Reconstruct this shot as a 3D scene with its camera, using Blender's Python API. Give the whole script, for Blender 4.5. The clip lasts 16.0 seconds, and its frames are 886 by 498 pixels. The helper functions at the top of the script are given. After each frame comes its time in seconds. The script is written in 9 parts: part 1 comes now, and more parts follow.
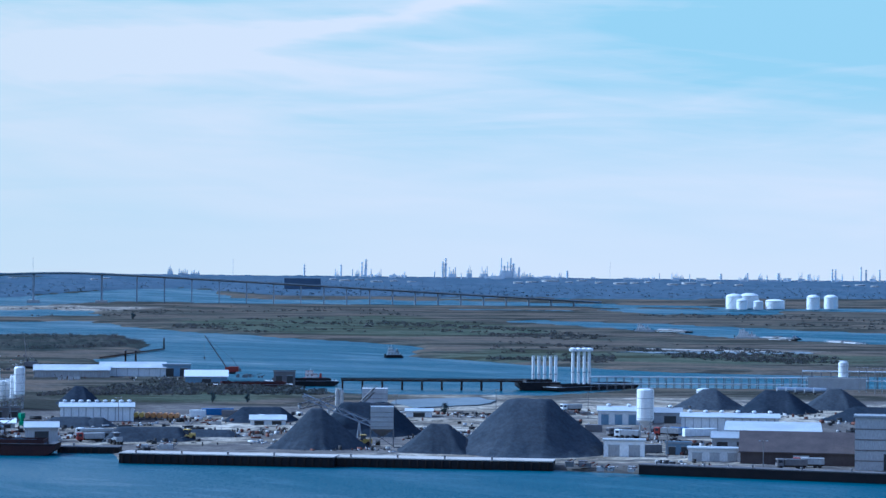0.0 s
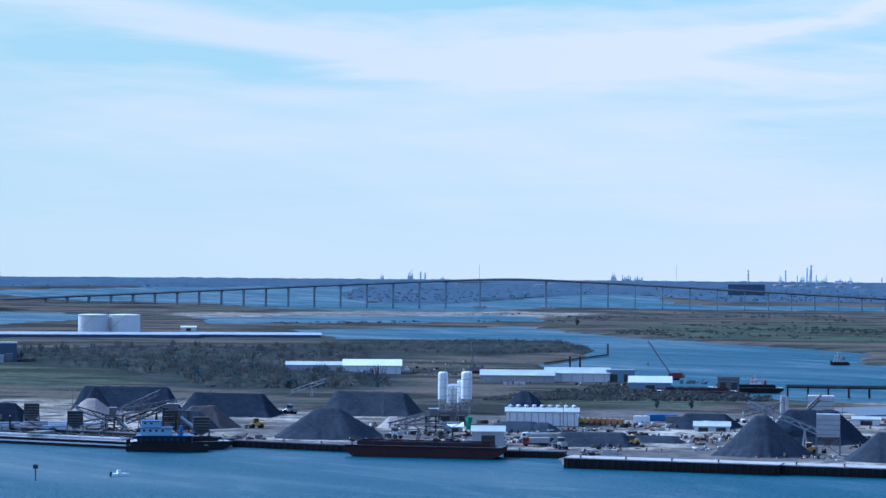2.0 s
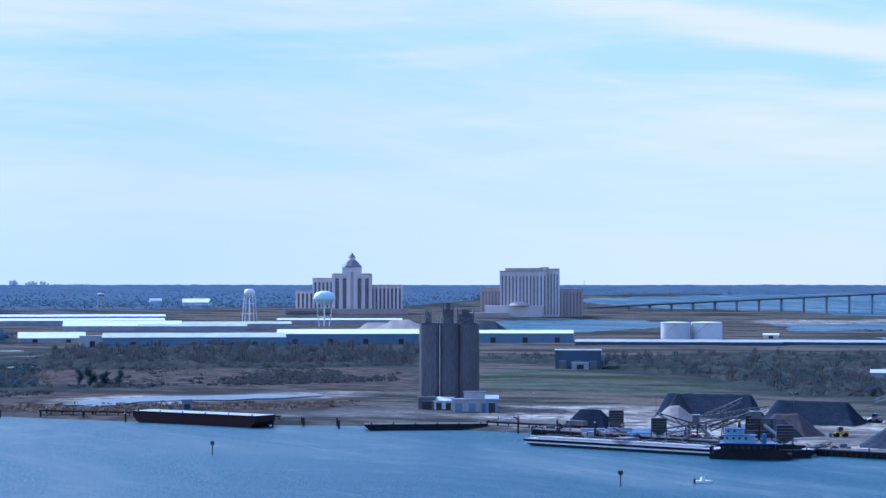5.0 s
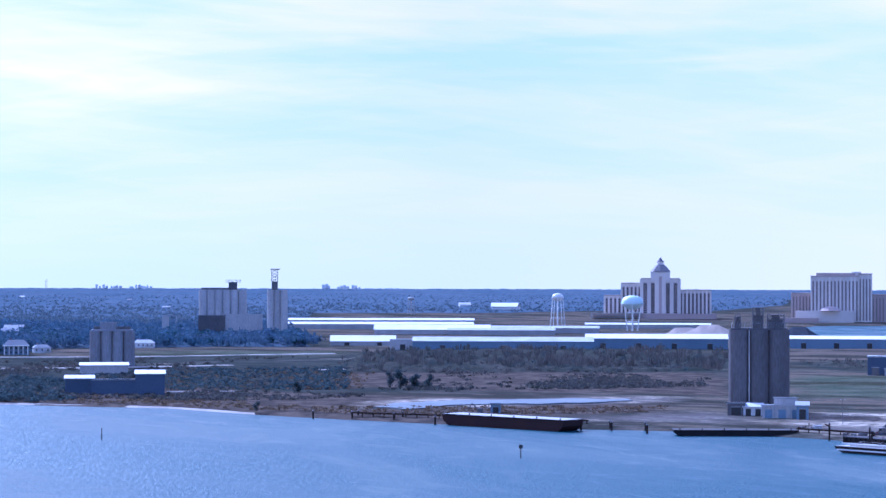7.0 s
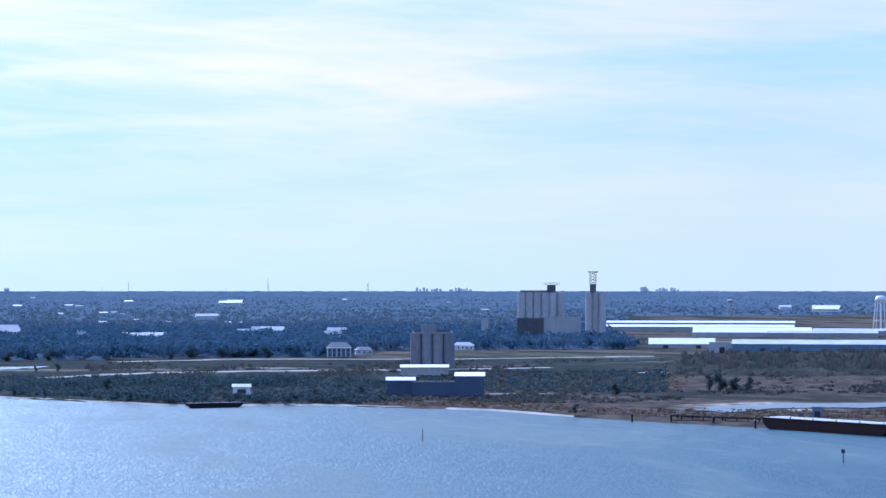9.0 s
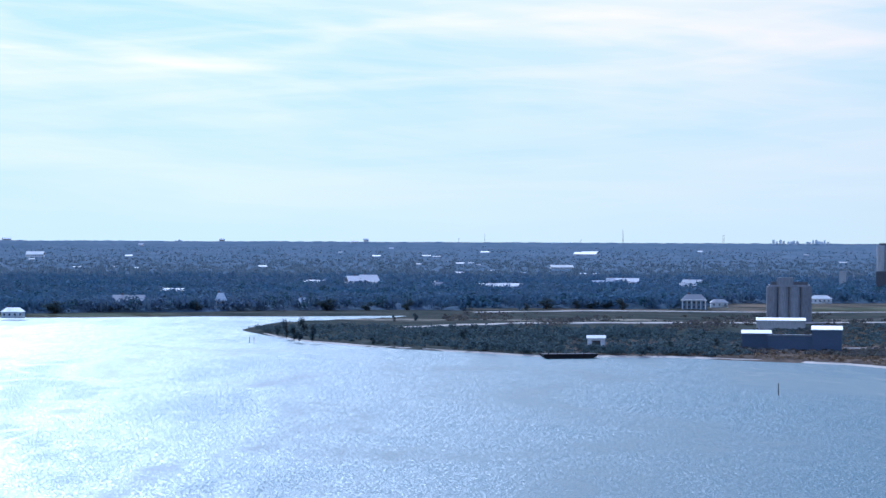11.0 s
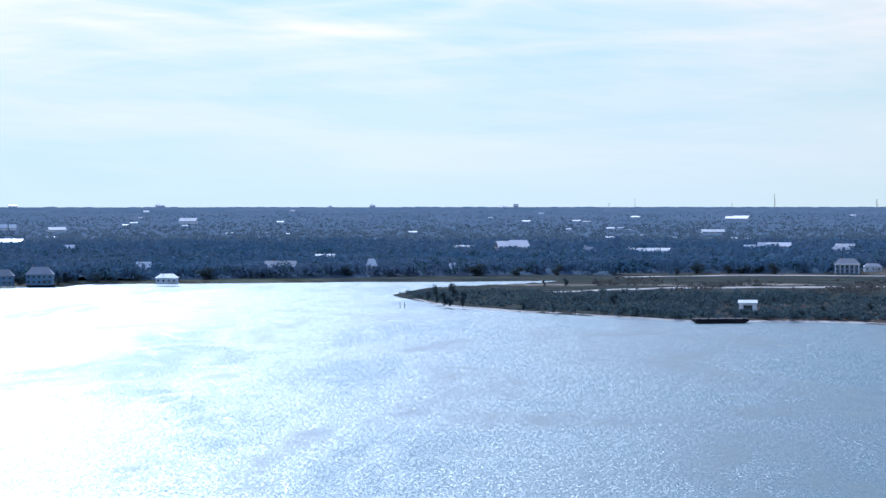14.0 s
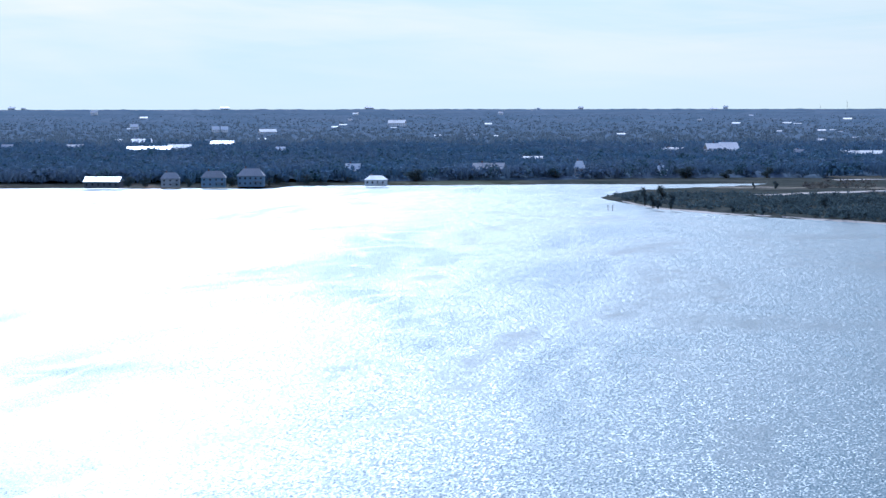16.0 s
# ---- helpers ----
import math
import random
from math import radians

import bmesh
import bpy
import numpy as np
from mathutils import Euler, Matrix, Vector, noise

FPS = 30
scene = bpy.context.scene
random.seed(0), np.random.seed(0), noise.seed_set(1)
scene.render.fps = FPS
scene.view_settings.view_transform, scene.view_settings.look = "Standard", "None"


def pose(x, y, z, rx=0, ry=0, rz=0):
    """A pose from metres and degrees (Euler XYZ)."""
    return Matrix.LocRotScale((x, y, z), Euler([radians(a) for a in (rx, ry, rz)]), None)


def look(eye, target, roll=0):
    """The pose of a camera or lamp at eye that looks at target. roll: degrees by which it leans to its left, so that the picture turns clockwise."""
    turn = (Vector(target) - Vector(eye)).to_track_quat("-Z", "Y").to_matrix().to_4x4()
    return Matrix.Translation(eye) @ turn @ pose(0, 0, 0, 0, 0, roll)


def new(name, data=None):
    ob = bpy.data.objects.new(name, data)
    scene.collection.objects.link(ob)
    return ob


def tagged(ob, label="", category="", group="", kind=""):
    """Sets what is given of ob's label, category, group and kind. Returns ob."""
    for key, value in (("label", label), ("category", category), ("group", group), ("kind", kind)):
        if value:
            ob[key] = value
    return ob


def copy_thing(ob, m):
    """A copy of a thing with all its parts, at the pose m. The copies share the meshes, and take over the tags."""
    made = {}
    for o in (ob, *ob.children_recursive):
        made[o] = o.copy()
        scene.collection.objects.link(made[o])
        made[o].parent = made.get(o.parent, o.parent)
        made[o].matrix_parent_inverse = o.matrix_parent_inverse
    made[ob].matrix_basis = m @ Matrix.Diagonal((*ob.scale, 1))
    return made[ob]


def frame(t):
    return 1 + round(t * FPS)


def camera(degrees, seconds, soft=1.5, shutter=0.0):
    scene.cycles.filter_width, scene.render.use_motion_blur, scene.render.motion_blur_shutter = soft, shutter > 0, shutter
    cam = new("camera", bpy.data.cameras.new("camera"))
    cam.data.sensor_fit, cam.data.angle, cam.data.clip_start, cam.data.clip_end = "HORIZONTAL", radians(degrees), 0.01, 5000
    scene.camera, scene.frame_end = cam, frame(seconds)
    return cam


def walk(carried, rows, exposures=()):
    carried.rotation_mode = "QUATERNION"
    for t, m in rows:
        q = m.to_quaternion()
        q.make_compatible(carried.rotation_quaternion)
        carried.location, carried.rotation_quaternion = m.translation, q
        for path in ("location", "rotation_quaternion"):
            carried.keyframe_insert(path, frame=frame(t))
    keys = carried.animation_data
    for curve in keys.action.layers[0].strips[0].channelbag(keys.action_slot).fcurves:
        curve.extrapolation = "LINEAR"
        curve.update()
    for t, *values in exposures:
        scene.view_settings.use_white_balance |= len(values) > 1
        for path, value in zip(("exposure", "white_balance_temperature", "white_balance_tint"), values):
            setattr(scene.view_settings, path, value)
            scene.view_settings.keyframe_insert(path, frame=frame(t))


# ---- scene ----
# ---- camera: a drone hovering 58 m over the river, turning left ----
EYE = 58.0
cam = camera(22.17, 16.0, soft=1.5)
ROWS = [
    (0.0, 0.574, -0.531, 0.000),
    (0.5, 0.591, -0.561, 0.974),
    (1.0, 0.593, -0.430, 3.053),
    (1.5, 0.622, -0.407, 6.817),
    (2.0, 0.636, -0.418, 11.197),
    (2.5, 0.671, -0.347, 15.272),
    (3.0, 0.717, -0.272, 18.838),
    (3.5, 0.742, -0.213, 21.577),
    (3.7, 0.741, -0.189, 22.407),
    (5.8, 0.825, -0.139, 28.487),
    (6.0, 0.836, -0.209, 29.429),
    (6.5, 0.845, -0.168, 31.670),
    (7.0, 0.877, -0.146, 33.646),
    (7.5, 0.884, -0.133, 34.988),
    (8.0, 0.900, -0.139, 35.672),
    (8.5, 0.917, -0.033, 37.490),
    (9.0, 0.934, -0.016, 41.695),
    (9.5, 0.946, -0.067, 45.618),
    (10.0, 0.562, 0.106, 48.135),
    (10.2, 0.257, -0.028, 48.779),
    (12.3, -0.275, 0.017, 52.191),
    (12.5, -0.373, 0.012, 52.302),
    (13.0, -0.760, -0.065, 52.509),
    (13.5, -1.030, 0.053, 52.916),
    (14.0, -1.199, 0.034, 54.463),
    (14.5, -1.443, 0.064, 56.692),
    (15.0, -1.855, 0.100, 58.490),
    (15.5, -2.578, 0.120, 59.224),
    (16.0, -3.673, 0.077, 59.726),
]
walk(cam, [(t, pose(0, 0, EYE, 90 + pitch, roll, yaw)) for t, pitch, roll, yaw in ROWS],
     [(0.0, -0.11, 3440, 8), (1.5, -0.07, 3450, 9), (3.5, 0.05, 3480, 13), (6.0, 0.22, 3560, 23), (7.0, 0.33, 3610, 30), (8.0, 0.26, 3660, 22), (9.5, 0.18, 3740, 17), (12.5, 0.12, 3870, 13), (16.0, 0.12, 3960, 14)])

# ---- world, sun ----
SUN_AZ, SUN_EL = radians(-70), radians(34)
world = bpy.data.worlds.new("sky")
scene.world = world
world.use_nodes = True
wn, wl = world.node_tree.nodes, world.node_tree.links
wn.clear()


def node(tree_nodes, kind, **values):
    n = tree_nodes.new(kind)
    for key, value in values.items():
        if key in n.inputs:
            n.inputs[key].default_value = value
    return n


def maths(nodes, links, op, a, b=None, clamp=False):
    n = nodes.new("ShaderNodeMath")
    n.operation, n.use_clamp = op, clamp
    for i, v in enumerate((a, b)):
        if v is None:
            continue
        if isinstance(v, (int, float)):
            n.inputs[i].default_value = v
        else:
            links.new(v, n.inputs[i])
    return n.outputs[0]


def blend(nodes, links, fac, a, b, mode="MIX"):
    n = nodes.new("ShaderNodeMix")
    n.data_type, n.blend_type = "RGBA", mode
    for sock, v in ((n.inputs[0], fac), (n.inputs[6], a), (n.inputs[7], b)):
        if isinstance(v, (int, float)):
            sock.default_value = v
        elif isinstance(v, tuple):
            sock.default_value = (*v, 1) if len(v) == 3 else v
        else:
            links.new(v, sock)
    return n.outputs[2]


def ramp(nodes, links, fac, stops):
    n = nodes.new("ShaderNodeValToRGB")
    el = n.color_ramp.elements
    el[0].position, el[0].color = stops[0][0], (*[stops[0][1]] * 3, 1)
    el[1].position, el[1].color = stops[-1][0], (*[stops[-1][1]] * 3, 1)
    for p, v in stops[1:-1]:
        e = el.new(p)
        e.color = (v, v, v, 1)
    links.new(fac, n.inputs[0])
    return n.outputs[0]


sky = wn.new("ShaderNodeTexSky")
sky.sky_type, sky.sun_disc = "NISHITA", False
sky.sun_elevation, sky.sun_rotation = SUN_EL, SUN_AZ % (2 * math.pi)
sky.altitude, sky.air_density, sky.dust_density, sky.ozone_density = 50, 1.0, 0.2, 3.0
coord = wn.new("ShaderNodeTexCoord")
sep = wn.new("ShaderNodeSeparateXYZ")
wl.new(coord.outputs["Generated"], sep.inputs[0])
lift = wn.new("ShaderNodeVectorMath")
lift.operation = "ADD"
lift.inputs[1].default_value = (0, 0, 0.22)
wl.new(coord.outputs["Generated"], lift.inputs[0])
wl.new(lift.outputs[0], sky.inputs[0])
azim = maths(wn, wl, "ARCTAN2", sep.outputs[0], sep.outputs[1])
elev = maths(wn, wl, "ARCSINE", sep.outputs[2])


def cloud_layer(sx, sy, off, detail, distort, shear):
    comb = wn.new("ShaderNodeCombineXYZ")
    wl.new(maths(wn, wl, "MULTIPLY", azim, sx), comb.inputs[0])
    lift = maths(wn, wl, "ADD", elev, maths(wn, wl, "MULTIPLY", azim, shear))
    wl.new(maths(wn, wl, "MULTIPLY", lift, sy), comb.inputs[1])
    comb.inputs[2].default_value = off
    n = node(wn, "ShaderNodeTexNoise", Scale=1.0, Detail=detail, Roughness=0.55, Distortion=distort)
    wl.new(comb.outputs[0], n.inputs["Vector"])
    return n.outputs[0]


def streak(a0, e0, rise_, thick, wide, waver):
    """A long wisp round azimuth a0 and elevation e0 (radians), tilted by rise_, with a wavering edge."""
    da = maths(wn, wl, "SUBTRACT", azim, a0)
    de = maths(wn, wl, "SUBTRACT", maths(wn, wl, "ADD", elev, waver), maths(wn, wl, "ADD", maths(wn, wl, "MULTIPLY", da, rise_), e0))
    qa = maths(wn, wl, "POWER", maths(wn, wl, "ABSOLUTE", maths(wn, wl, "DIVIDE", da, wide)), 2.0)
    qe = maths(wn, wl, "POWER", maths(wn, wl, "ABSOLUTE", maths(wn, wl, "DIVIDE", de, thick)), 2.0)
    return maths(wn, wl, "EXPONENT", maths(wn, wl, "MULTIPLY", maths(wn, wl, "ADD", qa, qe), -1.0))


# high thin cirrus: broad veils, narrower bands and fine fibres
c1 = ramp(wn, wl, cloud_layer(2.6, 19, 3.1, 4, 0.9, 0.07), [(0.40, 0.0), (0.60, 1.0)])
c2 = ramp(wn, wl, cloud_layer(5.5, 52, 8.4, 5, 1.0, -0.05), [(0.42, 0.0), (0.66, 1.0)])
c3 = ramp(wn, wl, cloud_layer(13.0, 120, 5.7, 5, 0.8, 0.10), [(0.38, 0.0), (0.70, 1.0)])
waver = maths(wn, wl, "MULTIPLY", maths(wn, wl, "SUBTRACT", cloud_layer(9.0, 60, 1.9, 4, 0.5, 0.0), 0.5), 0.030)
cover = maths(wn, wl, "ADD", maths(wn, wl, "MULTIPLY", c1, 0.52), maths(wn, wl, "MULTIPLY", c2, 0.34))
cover = maths(wn, wl, "ADD", cover, maths(wn, wl, "MULTIPLY", c3, 0.20))
for a0, e0, k, thick, wide, gain in ((-0.05, 0.107, 0.19, 0.0055, 0.10, 0.8), (-0.16, 0.096, -0.02, 0.011, 0.07, 0.7), (-0.30, 0.107, -0.17, 0.010, 0.11, 0.8), (-0.93, 0.088, 0.16, 0.004, 0.08, 0.22), (-0.76, 0.085, 0.02, 0.012, 0.12, 0.35),
                                     (0.14, 0.110, -0.10, 0.020, 0.10, -0.8), (0.17, 0.070, 0.03, 0.010, 0.06, -0.5), (-0.27, 0.088, -0.10, 0.008, 0.13, -0.6), (-0.20, 0.121, 0.0, 0.006, 0.08, -0.7), (-0.55, 0.105, 0.03, 0.006, 0.10, -0.4)):
    cover = maths(wn, wl, "ADD", cover, maths(wn, wl, "MULTIPLY", streak(a0, e0, k, thick, wide, waver), gain))
toward = maths(wn, wl, "DIVIDE", maths(wn, wl, "SUBTRACT", 0.1, azim), 1.1, True)
near_sun = ramp(wn, wl, toward, [(0.05, 0.0), (0.38, 1.0)])
midway = ramp(wn, wl, toward, [(0.42, 0.0), (0.62, 1.0)])
by_sun = ramp(wn, wl, toward, [(0.62, 0.0), (0.98, 1.0)])
cover = maths(wn, wl, "ADD", cover, maths(wn, wl, "MULTIPLY", near_sun, 0.03))
cover = maths(wn, wl, "MAXIMUM", maths(wn, wl, "MINIMUM", cover, 1.0), 0.0)
low = ramp(wn, wl, elev, [(0.15, 1.0), (0.40, 0.0)])
high = blend(wn, wl, ramp(wn, wl, elev, [(0.13, 0.0), (0.40, 1.0)]), (1.0, 1.0, 1.0), (0.97, 0.98, 1.0))
dome = blend(wn, wl, 1.0, sky.outputs[0], high, "MULTIPLY")
dome = blend(wn, wl, 0.36, dome, (5.3, 5.4, 5.2))
aim = wn.new("ShaderNodeVectorMath")
aim.operation = "DOT_PRODUCT"
aim.inputs[1].default_value = (math.sin(SUN_AZ) * math.cos(SUN_EL), math.cos(SUN_AZ) * math.cos(SUN_EL), math.sin(SUN_EL))
wl.new(coord.outputs["Generated"], aim.inputs[0])
glow = maths(wn, wl, "POWER", maths(wn, wl, "MAXIMUM", aim.outputs["Value"], 0.0), 2.6)
glow = maths(wn, wl, "MULTIPLY", glow, ramp(wn, wl, elev, [(0.12, 0.0), (0.34, 1.0)]))
dome = blend(wn, wl, glow, dome, (12.6, 8.2, 5.0))
# the low sky pales towards the sun


def along(away, quarter, half, close):
    """A sky colour that changes with the angle from the sun."""
    c = blend(wn, wl, midway, blend(wn, wl, near_sun, away, quarter), half)
    return blend(wn, wl, by_sun, c, close)


clear_blue = along((4.6, 4.45, 2.6), (5.2, 4.6, 2.5), (4.75, 4.35, 2.4), (5.3, 5.05, 3.15))
cirrus = along((8.2, 5.35, 2.8), (7.4, 5.1, 2.6), (6.9, 4.8, 2.5), (10.0, 6.5, 3.4))
mist = along((7.7, 5.2, 2.74), (6.8, 4.95, 2.55), (5.8, 4.6, 2.45), (6.2, 5.2, 3.15))
band = blend(wn, wl, cover, clear_blue, cirrus)
band = blend(wn, wl, ramp(wn, wl, elev, [(0.0, 0.95), (0.045, 0.55), (0.085, 0.0)]), band, mist)
sky_col = blend(wn, wl, low, dome, band)
bg = wn.new("ShaderNodeBackground")
bg.inputs[1].default_value = 0.145
wl.new(sky_col, bg.inputs[0])
wo = wn.new("ShaderNodeOutputWorld")
wl.new(bg.outputs[0], wo.inputs[0])

sun = new("sun", bpy.data.lights.new("sun", "SUN"))
sun.data.energy, sun.data.angle, sun.data.color = 6.4, radians(0.6), (1.0, 0.815, 0.55)
to_sun = Vector((math.sin(SUN_AZ) * math.cos(SUN_EL), math.cos(SUN_AZ) * math.cos(SUN_EL), math.sin(SUN_EL)))
sun.matrix_world = look(Vector((0, 0, 400)) + to_sun * 300, Vector((0, 0, 400)))


# ---- materials ----
def surface(name, a, b, scale=0.25, rough=0.75, metal=0.0, bump=0.15, fine=3.0, streak=0.0, spread=0.12):
    """Two colours mottled at two scales, with fine relief and a random shade per object or island."""
    m = bpy.data.materials.new(name)
    m.use_nodes = True
    n, l = m.node_tree.nodes, m.node_tree.links
    p = n["Principled BSDF"]
    p.inputs["Roughness"].default_value, p.inputs["Metallic"].default_value = rough, metal
    p.inputs["Specular IOR Level"].default_value = 0.5 if rough < 0.55 else 0.12 if rough < 0.85 else 0.0
    tc = n.new("ShaderNodeTexCoord")
    mp = n.new("ShaderNodeMapping")
    l.new(tc.outputs["Object"], mp.inputs[0])
    if streak:
        mp.inputs["Scale"].default_value = (1, 1, streak)
    big = node(n, "ShaderNodeTexNoise", Scale=scale, Detail=4.0, Roughness=0.6)
    small = node(n, "ShaderNodeTexNoise", Scale=fine, Detail=5.0, Roughness=0.65)
    l.new(mp.outputs[0], big.inputs["Vector"])
    l.new(mp.outputs[0], small.inputs["Vector"])
    f = ramp(n, l, big.outputs[0], [(0.35, 0.0), (0.65, 1.0)])
    col = blend(n, l, f, a, b)
    g = ramp(n, l, small.outputs[0], [(0.3, 0.72), (0.7, 1.15)])
    col = blend(n, l, 1.0, col, g, "MULTIPLY")
    info = n.new("ShaderNodeObjectInfo")
    shade = maths(n, l, "ADD", maths(n, l, "MULTIPLY", info.outputs["Random"], 2 * spread), 1 - spread)
    col = blend(n, l, 1.0, col, shade, "MULTIPLY")
    l.new(col, p.inputs["Base Color"])
    if bump:
        bn = node(n, "ShaderNodeBump", Strength=bump, Distance=0.3)
        l.new(small.outputs[0], bn.inputs["Height"])
        l.new(bn.outputs[0], p.inputs["Normal"])
    return m


def foliage(name, a, b, c, glow_through=0.48):
    """Leaf clumps: shade by island and by stand of trees."""
    m = bpy.data.materials.new(name)
    m.use_nodes = True
    n, l = m.node_tree.nodes, m.node_tree.links
    p = n["Principled BSDF"]
    p.inputs["Roughness"].default_value = 0.8
    p.inputs["Specular IOR Level"].default_value = 0.0
    geo = n.new("ShaderNodeNewGeometry")
    stand = node(n, "ShaderNodeTexNoise", Scale=0.008, Detail=5.0, Roughness=0.65)
    l.new(geo.outputs["Position"], stand.inputs["Vector"])
    f = ramp(n, l, stand.outputs[0], [(0.38, 0.0), (0.62, 1.0)])
    col = blend(n, l, f, a, b)
    col = blend(n, l, ramp(n, l, geo.outputs["Random Per Island"], [(0.5, 0.0), (1.0, 0.5)]), col, c)
    l.new(col, p.inputs["Base Color"])
    through_leaf = n.new("ShaderNodeBsdfTranslucent")
    l.new(col, through_leaf.inputs[0])
    mix = n.new("ShaderNodeMixShader")
    mix.inputs[0].default_value = glow_through
    l.new(p.outputs[0], mix.inputs[1])
    l.new(through_leaf.outputs[0], mix.inputs[2])
    l.new(mix.outputs[0], n["Material Output"].inputs[0])
    return m


M = {}
M["gravel"] = surface("grey_gravel", (0.042, 0.048, 0.060), (0.058, 0.063, 0.074), 0.12, 0.95, bump=0.3, fine=0.8)
M["gravel_dark"] = surface("dark_aggregate", (0.022, 0.028, 0.040), (0.033, 0.038, 0.050), 0.12, 0.95, bump=0.3, fine=0.8)
M["sand"] = surface("pale_sand", (0.42, 0.36, 0.29), (0.34, 0.29, 0.24), 0.1, 0.95, bump=0.4, fine=1.0)
M["silt"] = surface("pale_wet_silt", (0.17, 0.19, 0.20), (0.12, 0.14, 0.155), 0.03, 0.6, bump=0.05, fine=0.3)
M["shell_sand"] = surface("pale_shell_sand", (0.46, 0.42, 0.37), (0.36, 0.33, 0.29), 0.08, 0.9)
M["concrete"] = surface("weathered_concrete", (0.165, 0.157, 0.16), (0.125, 0.12, 0.122), 0.09, 0.9, streak=0.2, fine=1.5)
M["concrete_pale"] = surface("pale_concrete", (0.50, 0.485, 0.465), (0.40, 0.39, 0.375), 0.1, 0.85, streak=0.25, fine=1.5)
M["concrete_dark"] = surface("stained_concrete", (0.125, 0.125, 0.135), (0.165, 0.155, 0.15), 0.1, 0.9, streak=0.15, fine=1.5)
M["white"] = surface("white_sheet_metal", (0.78, 0.78, 0.77), (0.66, 0.66, 0.65), 0.06, 0.45, bump=0.05, streak=0.3)
M["white_paint"] = surface("white_tank_paint", (0.82, 0.82, 0.80), (0.74, 0.73, 0.70), 0.05, 0.4, bump=0.03)
M["roof_white"] = surface("white_metal_roof", (0.74, 0.74, 0.73), (0.62, 0.62, 0.61), 0.04, 0.45, bump=0.03)
M["roof_white"].node_tree.nodes["Principled BSDF"].inputs["Specular IOR Level"].default_value = 0.6
M["concrete_grey"] = surface("grey_concrete", (0.27, 0.275, 0.29), (0.22, 0.225, 0.24), 0.1, 0.9, streak=0.2, fine=1.2)
M["navy_wall"] = surface("dark_blue_wall", (0.10, 0.125, 0.18), (0.085, 0.108, 0.16), 0.06, 0.6, streak=0.3)
M["glass_pale"] = surface("pale_reflective_windows", (0.16, 0.15, 0.16), (0.20, 0.19, 0.19), 0.2, 0.2, bump=0)
M["roof"] = surface("pale_metal_roof", (0.47, 0.48, 0.49), (0.36, 0.37, 0.385), 0.08, 0.58, 0.0, bump=0.05)
M["roof_grey"] = surface("grey_roof", (0.30, 0.31, 0.33), (0.24, 0.25, 0.26), 0.08, 0.6, bump=0.1)
M["roof_brown"] = surface("brown_roof", (0.062, 0.052, 0.052), (0.085, 0.070, 0.066), 0.2, 0.8)
M["roof_slate"] = surface("grey_slate_roof", (0.20, 0.19, 0.20), (0.25, 0.23, 0.23), 0.2, 0.7)
M["blue_wall"] = surface("blue_grey_wall", (0.22, 0.29, 0.37), (0.18, 0.24, 0.32), 0.05, 0.6, streak=0.3)
M["grey_wall"] = surface("grey_sheet_wall", (0.42, 0.42, 0.42), (0.34, 0.34, 0.34), 0.07, 0.6, streak=0.3)
M["steel"] = surface("weathered_steel", (0.16, 0.16, 0.17), (0.22, 0.20, 0.19), 0.4, 0.6, 0.3)
M["steel_pale"] = surface("galvanised_steel", (0.42, 0.43, 0.45), (0.34, 0.35, 0.37), 0.3, 0.45, 0.5)
M["rust"] = surface("rusty_hull", (0.075, 0.028, 0.024), (0.05, 0.022, 0.022), 0.15, 0.8, streak=0.4)
M["steel_dark"] = surface("dark_scrap_steel", (0.035, 0.036, 0.04), (0.06, 0.055, 0.052), 0.4, 0.8)
M["rust_pale"] = surface("rust_coloured_scrap", (0.17, 0.085, 0.06), (0.11, 0.06, 0.05), 0.4, 0.85)
M["rust_dark"] = surface("dark_rusty_hull", (0.036, 0.022, 0.024), (0.050, 0.026, 0.024), 0.15, 0.8, streak=0.4)
M["blue_pale"] = surface("pale_blue_paint", (0.36, 0.46, 0.56), (0.30, 0.40, 0.50), 0.1, 0.5, bump=0.05)
# refinery steel raised to a pale colour that includes the distance haze
M["refinery"] = surface("hazed_refinery_steel", (0.60, 0.64, 0.68), (0.70, 0.72, 0.74), 0.05, 0.7)
M["black_hull"] = surface("black_hull", (0.014, 0.014, 0.018), (0.024, 0.021, 0.022), 0.2, 0.6)
M["deck"] = surface("pale_deck", (0.50, 0.49, 0.47), (0.38, 0.37, 0.36), 0.2, 0.8)
M["dark"] = surface("dark_opening", (0.02, 0.022, 0.026), (0.028, 0.03, 0.034), 0.3, 0.5)
M["glass"] = surface("tinted_window_glass", (0.035, 0.04, 0.055), (0.05, 0.055, 0.07), 0.2, 0.15, bump=0)
M["stucco"] = surface("cream_stucco", (0.80, 0.74, 0.66), (0.74, 0.68, 0.61), 0.03, 0.8)
M["stucco_pink"] = surface("rose_stucco", (0.52, 0.43, 0.38), (0.47, 0.38, 0.34), 0.03, 0.8)
M["aqua"] = surface("aqua_tank_paint", (0.62, 0.76, 0.77), (0.66, 0.78, 0.78), 0.1, 0.45, bump=0.03)
M["red"] = surface("red_paint", (0.24, 0.05, 0.04), (0.17, 0.04, 0.035), 0.4, 0.6)
M["orange"] = surface("orange_paint", (0.42, 0.24, 0.08), (0.34, 0.18, 0.07), 0.4, 0.6)
M["yellow"] = surface("yellow_paint", (0.60, 0.42, 0.06), (0.5, 0.34, 0.06), 0.4, 0.5)
